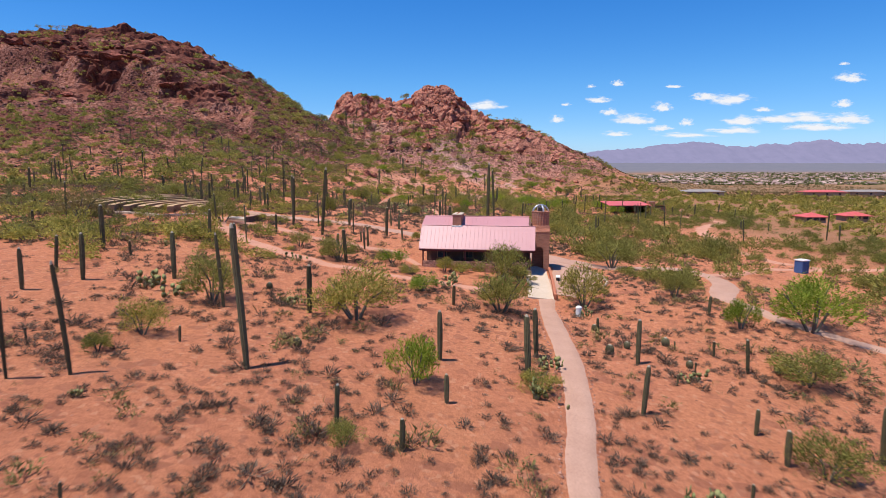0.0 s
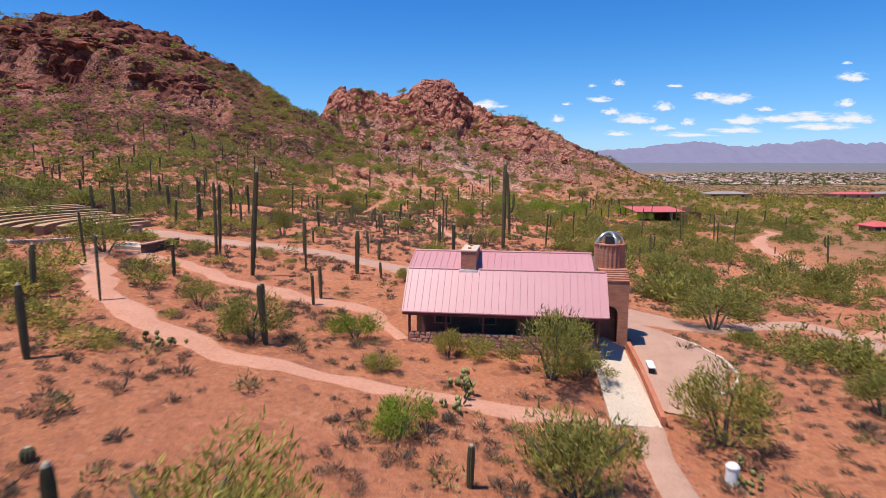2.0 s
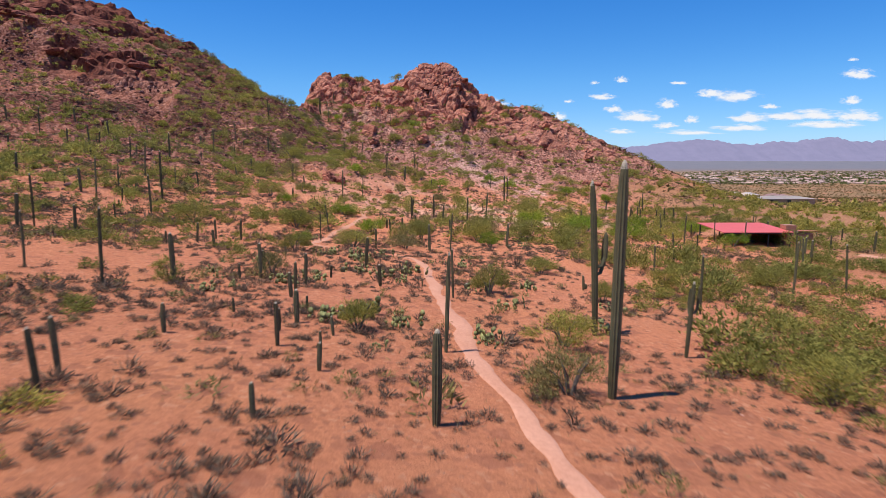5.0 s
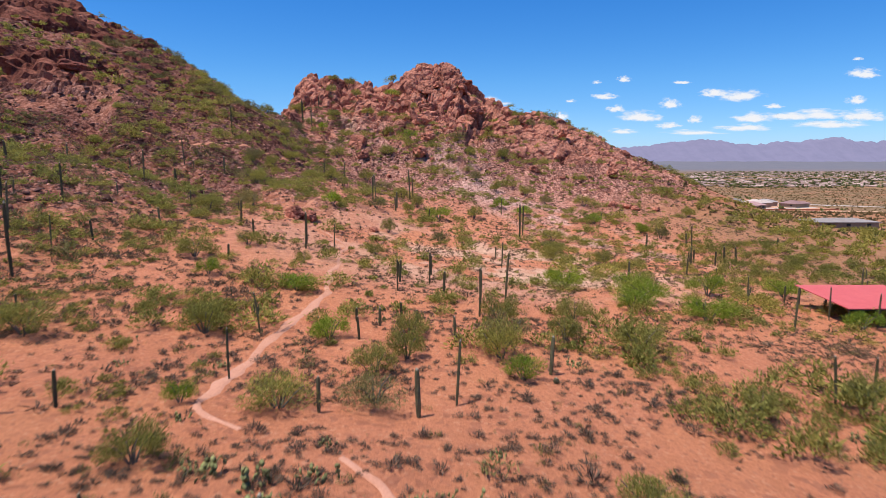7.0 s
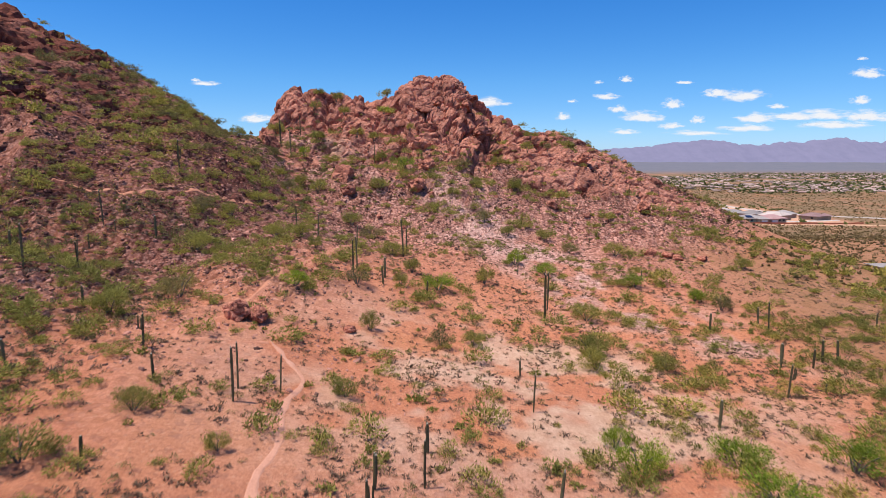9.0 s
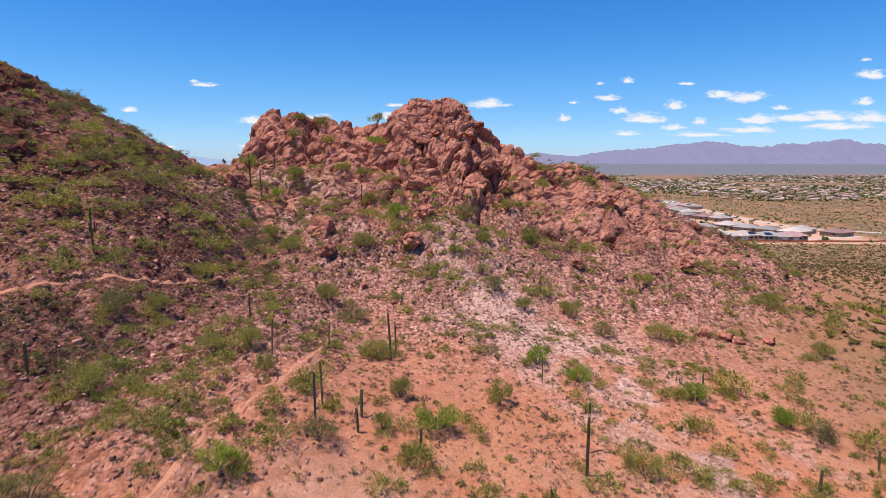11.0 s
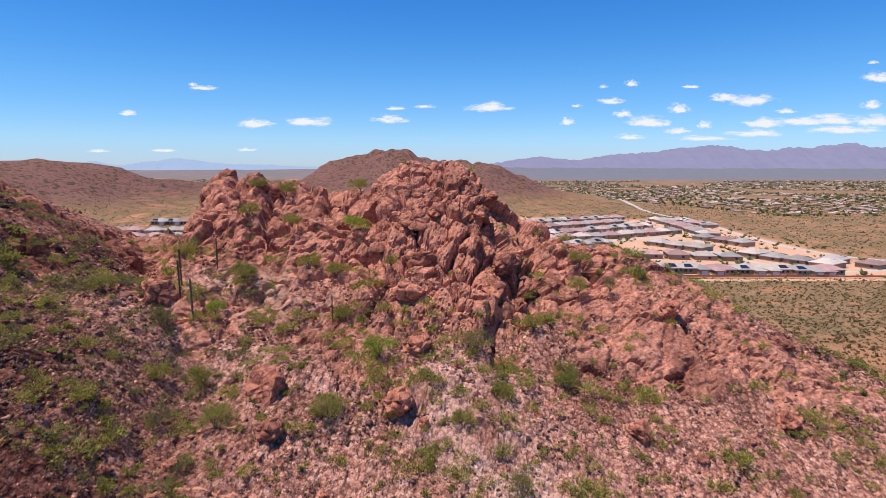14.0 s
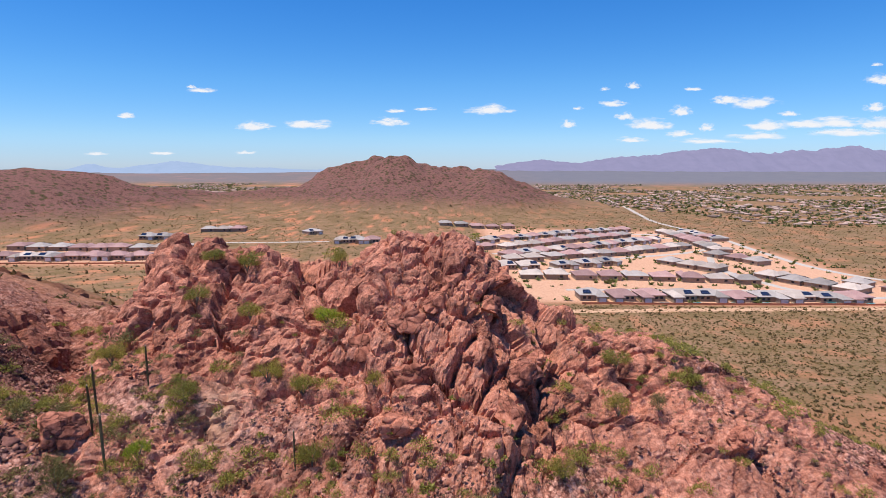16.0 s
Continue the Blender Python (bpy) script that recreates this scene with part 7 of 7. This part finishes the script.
def build_theatre():
    cx, cy = -29.5, 98.0
    for k in range(11):
        radius = 7.5 + 2.0 * k
        a0, a1 = math.radians(207 - 0.4 * k), math.radians(143 + 2.2 * k * 0)
        za = float(height(cx + radius * math.cos(3.05), cy + radius * math.sin(3.05)))
        bench_arc(cx, cy, radius, a1, a0, za + 0.12 * k * 0.4 + 0.25)
    wall = thing("stone_wall", pose(-27.7, 88.2, float(land(-27.7, 88.2)), 0, 0, 79), "low dark red field-stone wall beside the path", "wall")
    core = a_box("core", wall, M["shade_wall"], -2.6, -0.25, -0.5, 2.6, 0.25, 0.85, bevel=0.04)
    a_box("coping", wall, M["stone_wall"], -2.7, -0.32, 0.85, 2.7, 0.32, 0.98, bevel=0.03)
    pillar = thing("stone_pillar", pose(-32.8, 93.6, float(land(-32.8, 93.6))), "square stone pillar at the theatre's edge", "pillar")
    a_box("shaft", pillar, M["stone_wall"], -0.45, -0.45, -0.3, 0.45, 0.45, 1.35, bevel=0.05)
    a_box("cap", pillar, M["stone_wall"], -0.52, -0.52, 1.35, 0.52, 0.52, 1.45, bevel=0.03)
    draped_slab("pavement", [(-31.5, 86.6), (-28.6, 86.4), (-28.6, 88.6), (-31.5, 88.9)], M["concrete"], "pale concrete slab by the stone wall", 0.45)
    kerb_run("kerb_theatre", [(-58, 92), (-52, 90.2), (-46, 88.2), (-41, 86.2), (-38, 88), (-35.5, 92)], 0.5, 0.35, M["concrete"], "pale concrete edge along the theatre benches")


build_theatre()


def build_ramada():
    z = -5.1
    root = thing("ramada", pose(61.5, 215.5, z), "open shelter with a bright red metal roof", "shelter")
    slope_plate(root, "roof", (0.0, 2.9), (14.0, 3.7), 0, 15.5, M["roof_red"], "bright red metal roof", 0.14)
    for u in (0.5, 5.2, 10.0, 14.8):
        for v in (0.5, 13.2):
            a_box("post", root, M["dark"], u - 0.12, v - 0.12, -0.6, u + 0.12, v + 0.12, 2.9 + 0.055 * v)
    a_box("beam", root, M["dark"], 0.2, 0.35, 2.65, 15.2, 0.6, 2.88)
    a_box("back_wall", root, BRICK, 6.5, 12.5, -0.6, 15.2, 12.9, 3.4)
    a_box("side_wall", root, BRICK, 14.9, 2.5, -0.6, 15.3, 12.5, 3.1)
    a_box("chimney", root, BRICK, 15.3, 3.2, -0.6, 17.6, 5.6, 4.3, "orange brick chimney")
    a_box("shed_wall", root, BRICK, 17.6, 4.0, -0.6, 22.0, 9.0, 2.3)
    slope_plate(root, "shed_roof", (3.4, 2.9), (9.4, 2.4), 17.3, 23.0, M["kerb"], "rusty brown lean-to roof", 0.12)
    for u in (4.0, 8.5):
        table = thing("picnic_table", pose(61.5 + u, 215.5 + 5.5, float(land(61.5 + u, 221))), "wooden picnic table under the red roof", "table", "picnic tables")
        a_box("top", table, M["wood"], -0.9, -0.4, 0.72, 0.9, 0.4, 0.78)
        for s in (-1, 1):
            a_box("seat", table, M["wood"], -0.9, s * 0.75 - 0.13, 0.42, 0.9, s * 0.75 + 0.13, 0.47)
            a_box("leg", table, M["dark"], s * 0.6 - 0.05, -0.7, 0, s * 0.6 + 0.05, 0.7, 0.72)


build_ramada()


def low_building(x, y, w, d, h, roof, wall, label):
    root = thing("building", pose(x, y, float(land(x, y)) - 0.3), label, "building", "far buildings")
    a_box("wall", root, wall, -w / 2, -d / 2, 0, w / 2, d / 2, h, bevel=0.05)
    bm = bmesh.new()
    hip_roof(bm, -w / 2 - 0.7, -d / 2 - 0.7, w / 2 + 0.7, d / 2 + 0.7, h + 0.2, h + 1.4)
    part("roof", bm, roof, root)
    for k in range(3):
        u = -w / 2 + w * (k + 0.5) / 3
        a_box("window", root, M["dark"], u - 0.8, -d / 2 - 0.04, 1.0, u + 0.8, -d / 2 + 0.05, 2.2)


low_building(121, 193, 6.5, 6, 2.0, M["roof_red"], M["house_wall"], "low house with a bright red roof among trees")
low_building(139, 199, 7.5, 5.5, 2.0, M["roof_red"], M["house_wall"], "small house with an orange-red roof among trees")
low_building(160, 366, 24, 12, 2.6, M["tile_grey"], M["house_wall"], "long pale building on the flat")
low_building(258, 402, 26, 12, 2.8, M["roof_red"], M["house_wall"], "low house with an orange roof on the flat")
low_building(300, 420, 30, 14, 2.8, M["tile_grey"], M["house_wall"], "pale flat house among the desert trees")


def small_things():
    toilet = thing("portable_toilet", pose(58.3, 94.2, float(land(58.3, 94.2)), 0, 0, 20), "blue portable toilet with a white roof", "toilet")
    a_box("cabin", toilet, M["blue"], -0.75, -0.75, 0, 0.75, 0.75, 2.0, bevel=0.04)
    a_box("door", toilet, M["blue"], -0.5, -0.79, 0.1, 0.5, -0.74, 1.9, "blue plastic door")
    a_box("roof", toilet, M["white"], -0.85, -0.85, 2.0, 0.85, 0.85, 2.2, "white plastic roof", 0.06)
    post = thing("white_bin", pose(13.2, 55.4, float(land(13.2, 55.4))), "white cylindrical bin with a domed lid beside the walkway", "bin")
    bm = bmesh.new()
    tube(bm, [Vector((0, 0, -0.1)), Vector((0, 0, 0.05)), Vector((0, 0, 0.85))], [0.3, 0.3, 0.28], 18)
    part("body", bm, M["white"], post, smooth=False)
    bm = bmesh.new()
    tube(bm, [Vector((0, 0, 0.85)), Vector((0, 0, 0.93)), Vector((0, 0, 1.05)), Vector((0, 0, 1.1))], [0.31, 0.31, 0.2, 0.04], 18)
    part("lid", bm, M["white"], post)
    seat = thing("garden_bench", pose(13.35, 66.6, float(land(13.35, 66.6)), 0, 0, 78), "small pale bench beside the brick kerb", "bench")
    a_box("seat", seat, M["white"], -0.75, -0.22, 0.40, 0.75, 0.22, 0.47)
    for u in (-0.55, 0.55):
        a_box("leg", seat, M["dark"], u - 0.06, -0.18, -0.1, u + 0.06, 0.18, 0.40)
    wall = thing("timber_barrier", pose(7.9, 94.2, float(land(7.9, 94.2)), 0, 0, 100), "low rusty red timber barrier at the trail", "barrier")
    a_box("rail", wall, M["kerb"], -2.0, -0.14, 0.0, 2.0, 0.14, 0.5, bevel=0.03)
    for u in (-1.6, 1.6):
        a_box("post", wall, M["kerb"], u - 0.12, -0.18, -0.3, u + 0.12, 0.18, 0.6)
    plate = thing("trail_sign", pose(8.5, 91.6, float(land(8.5, 91.6)), 0, 0, 12), "low pale sloping sign board by the path", "sign")
    bm = bmesh.new()
    box(bm, -0.5, -0.3, 0.0, 0.5, 0.3, 0.05, 0.01)
    bmesh.ops.rotate(bm, verts=bm.verts, matrix=Matrix.Rotation(radians(22), 3, "X"), cent=(0, 0, 0))
    bmesh.ops.translate(bm, verts=bm.verts, vec=(0, 0, 0.55))
    part("board", bm, M["white"], plate)
    for u in (-0.35, 0.35):
        a_box("leg", plate, M["dark"], u - 0.04, -0.04, -0.2, u + 0.04, 0.04, 0.54)
    marker = thing("trail_sign", pose(6.2, 100.4, float(land(6.2, 100.4)), 0, 0, -8), "small white trail sign on a post", "sign")
    a_box("post", marker, M["wood"], -0.04, -0.04, -0.2, 0.04, 0.04, 0.6)
    a_box("board", marker, M["white"], -0.28, -0.07, 0.5, 0.28, -0.04, 0.85)


small_things()


# ---- prickly pears ----
def pad_array(r, base, lean, turn, size):
    """One flat prickly-pear pad: eight rim corners, a front and a back."""
    a = np.linspace(0, 2 * math.pi, 9)[:-1]
    rim = np.stack([np.cos(a) * size * 0.42, np.zeros(8), size * 0.5 + np.sin(a) * size * 0.5], 1)
    pts = np.concatenate([rim, [[0, size * 0.09, size * 0.5]], [[0, -size * 0.09, size * 0.5]]])
    m = Euler((lean, 0, turn)).to_matrix()
    pts = pts @ np.array(m).T + np.array(base)
    k = np.arange(8)
    f = np.concatenate([np.stack([k, (k + 1) % 8, np.full(8, 8)], 1), np.stack([(k + 1) % 8, k, np.full(8, 9)], 1)])
    top = np.array(m) @ np.array([r.uniform(-0.25, 0.25) * size, 0, size * 0.92]) + np.array(base)
    return pts, f, top


def plant_pears():
    """Prickly pears: clumps of flat pads that grow one from another, each pad a part."""
    r = random.Random(14)
    v, f, _ = pad_array(r, (0, 0, 0), 0, 0, 1.0)
    pad_shape = mesh_object("pad", v, f, M["pear"], smooth=True).data
    bpy.data.objects.remove(bpy.data.objects["pad"])
    spots = list(PEARS)
    while len(spots) < 92:
        x, y = r.uniform(-40, 45), r.uniform(22, 205)
        if clear_of(np.array([x]), np.array([y]), 0.8)[0] and float(lattice(np.array([x / 9]), np.array([y / 9]), 77)[0]) > 0.05 and (y > 90 or r.random() < 0.4):
            spots.append((x, y, r.uniform(0.6, 1.15)))
    for x, y, s in spots:
        ob = new("prickly_pear")
        ob.empty_display_size = 0.2
        grown = []
        for k in range(26):
            base = Vector((r.gauss(0, 0.42), r.gauss(0, 0.42), 0.0)) if k < 12 else r.choice(grown)
            turn = Euler((r.uniform(-0.7, 0.7), r.uniform(-0.3, 0.3), r.uniform(0, 6.28))).to_matrix().to_4x4()
            size = r.uniform(0.24, 0.36)
            pad = new("pad", pad_shape)
            pad.parent = ob
            pad.matrix_local = Matrix.Translation(base) @ turn @ Matrix.Scale(size, 4)
            top = base + turn.to_3x3() @ Vector((r.uniform(-0.2, 0.2) * size, 0, size * 0.9))
            if top.z < 0.5:
                grown.append(top)
        ob.matrix_world = pose(x, y, float(height(x, y)), 0, 0, r.uniform(0, 360)) @ Matrix.Scale(s, 4)
        tagged(ob, "clump of green prickly pear pads on red soil", "cactus", "prickly pears")


PEARS = [(6.4, 35.5, 1.5), (7.6, 40.5, 1.2), (1.2, 60.5, 1.5), (0.4, 58, 1.1), (-21, 46, 1.7), (-24, 47.5, 1.9), (-12, 47, 1.1), (-15.5, 62, 1.1), (12.5, 26.5, 1.3), (18.5, 41, 1.2), (-3.5, 152, 1.8), (-6, 148, 1.6), (-8.5, 150, 1.5),
         (4, 146, 1.5), (-5.5, 131, 1.7), (-8, 128, 1.6), (-3, 128.5, 1.5), (-14, 139, 1.5), (-12.5, 143, 1.4), (3, 128, 1.4), (6, 139, 1.4), (9, 148, 1.4), (-9.5, 158, 1.7), (-11, 160, 1.7), (-7.5, 161, 1.5), (-14.5, 161, 1.4), (2.5, 159, 1.2), (13, 133, 1.4), (16, 141, 1.3), (-20, 150, 1.5)]
plant_pears()


# ---- barrel cacti ----
def plant_barrels():
    """Squat dark barrel cacti on the open soil."""
    root = new("barrel_cactus")
    bm = bmesh.new()
    ribbed_column(bm, [Vector((0, 0, z)) for z in (-0.06, 0.05, 0.25, 0.5, 0.75, 0.92, 1.0)], [0.30, 0.36, 0.44, 0.46, 0.40, 0.24, 0.06], 12)
    part("body", bm, M["saguaro"], root)
    bm = bmesh.new()
    tube(bm, [Vector((0, 0, 0.93)), Vector((0, 0, 0.99)), Vector((0, 0, 1.02))], [0.20, 0.13, 0.03], 8)
    part("crown", bm, M["saguaro_tip"], root, "pale spiny crown")
    r = random.Random(44)
    for x, y, s in BARRELS:
        ob = copy_thing(root, Matrix.Identity(4))
        ob.matrix_world = pose(x, y, float(height(x, y)) - 0.02, r.uniform(-5, 5), r.uniform(-5, 5), r.uniform(0, 360)) @ Matrix.Scale(s, 4)
        tagged(ob, "squat dark green barrel cactus on bare red soil", "cactus", "barrel cacti")
    for child in list(root.children):
        bpy.data.objects.remove(child)
    bpy.data.objects.remove(root)


BARRELS = [(13.1, 44.5, 0.75), (18.6, 47.4, 0.75), (13.5, 50.5, 0.6), (18.9, 43.3, 0.6), (14.9, 45.9, 0.6), (-2.2, 39.2, 0.6), (-9.5, 37.9, 0.6), (-14.9, 50.3, 0.6), (-10.6, 149.4, 0.6), (-18.3, 149.7, 0.6), (-4.3, 151.7, 0.6), (21.3, 155.7, 0.6), (16, 152.6, 0.6), (10.7, 181.4, 0.6), (2.5, 146.7, 0.6)]
plant_barrels()
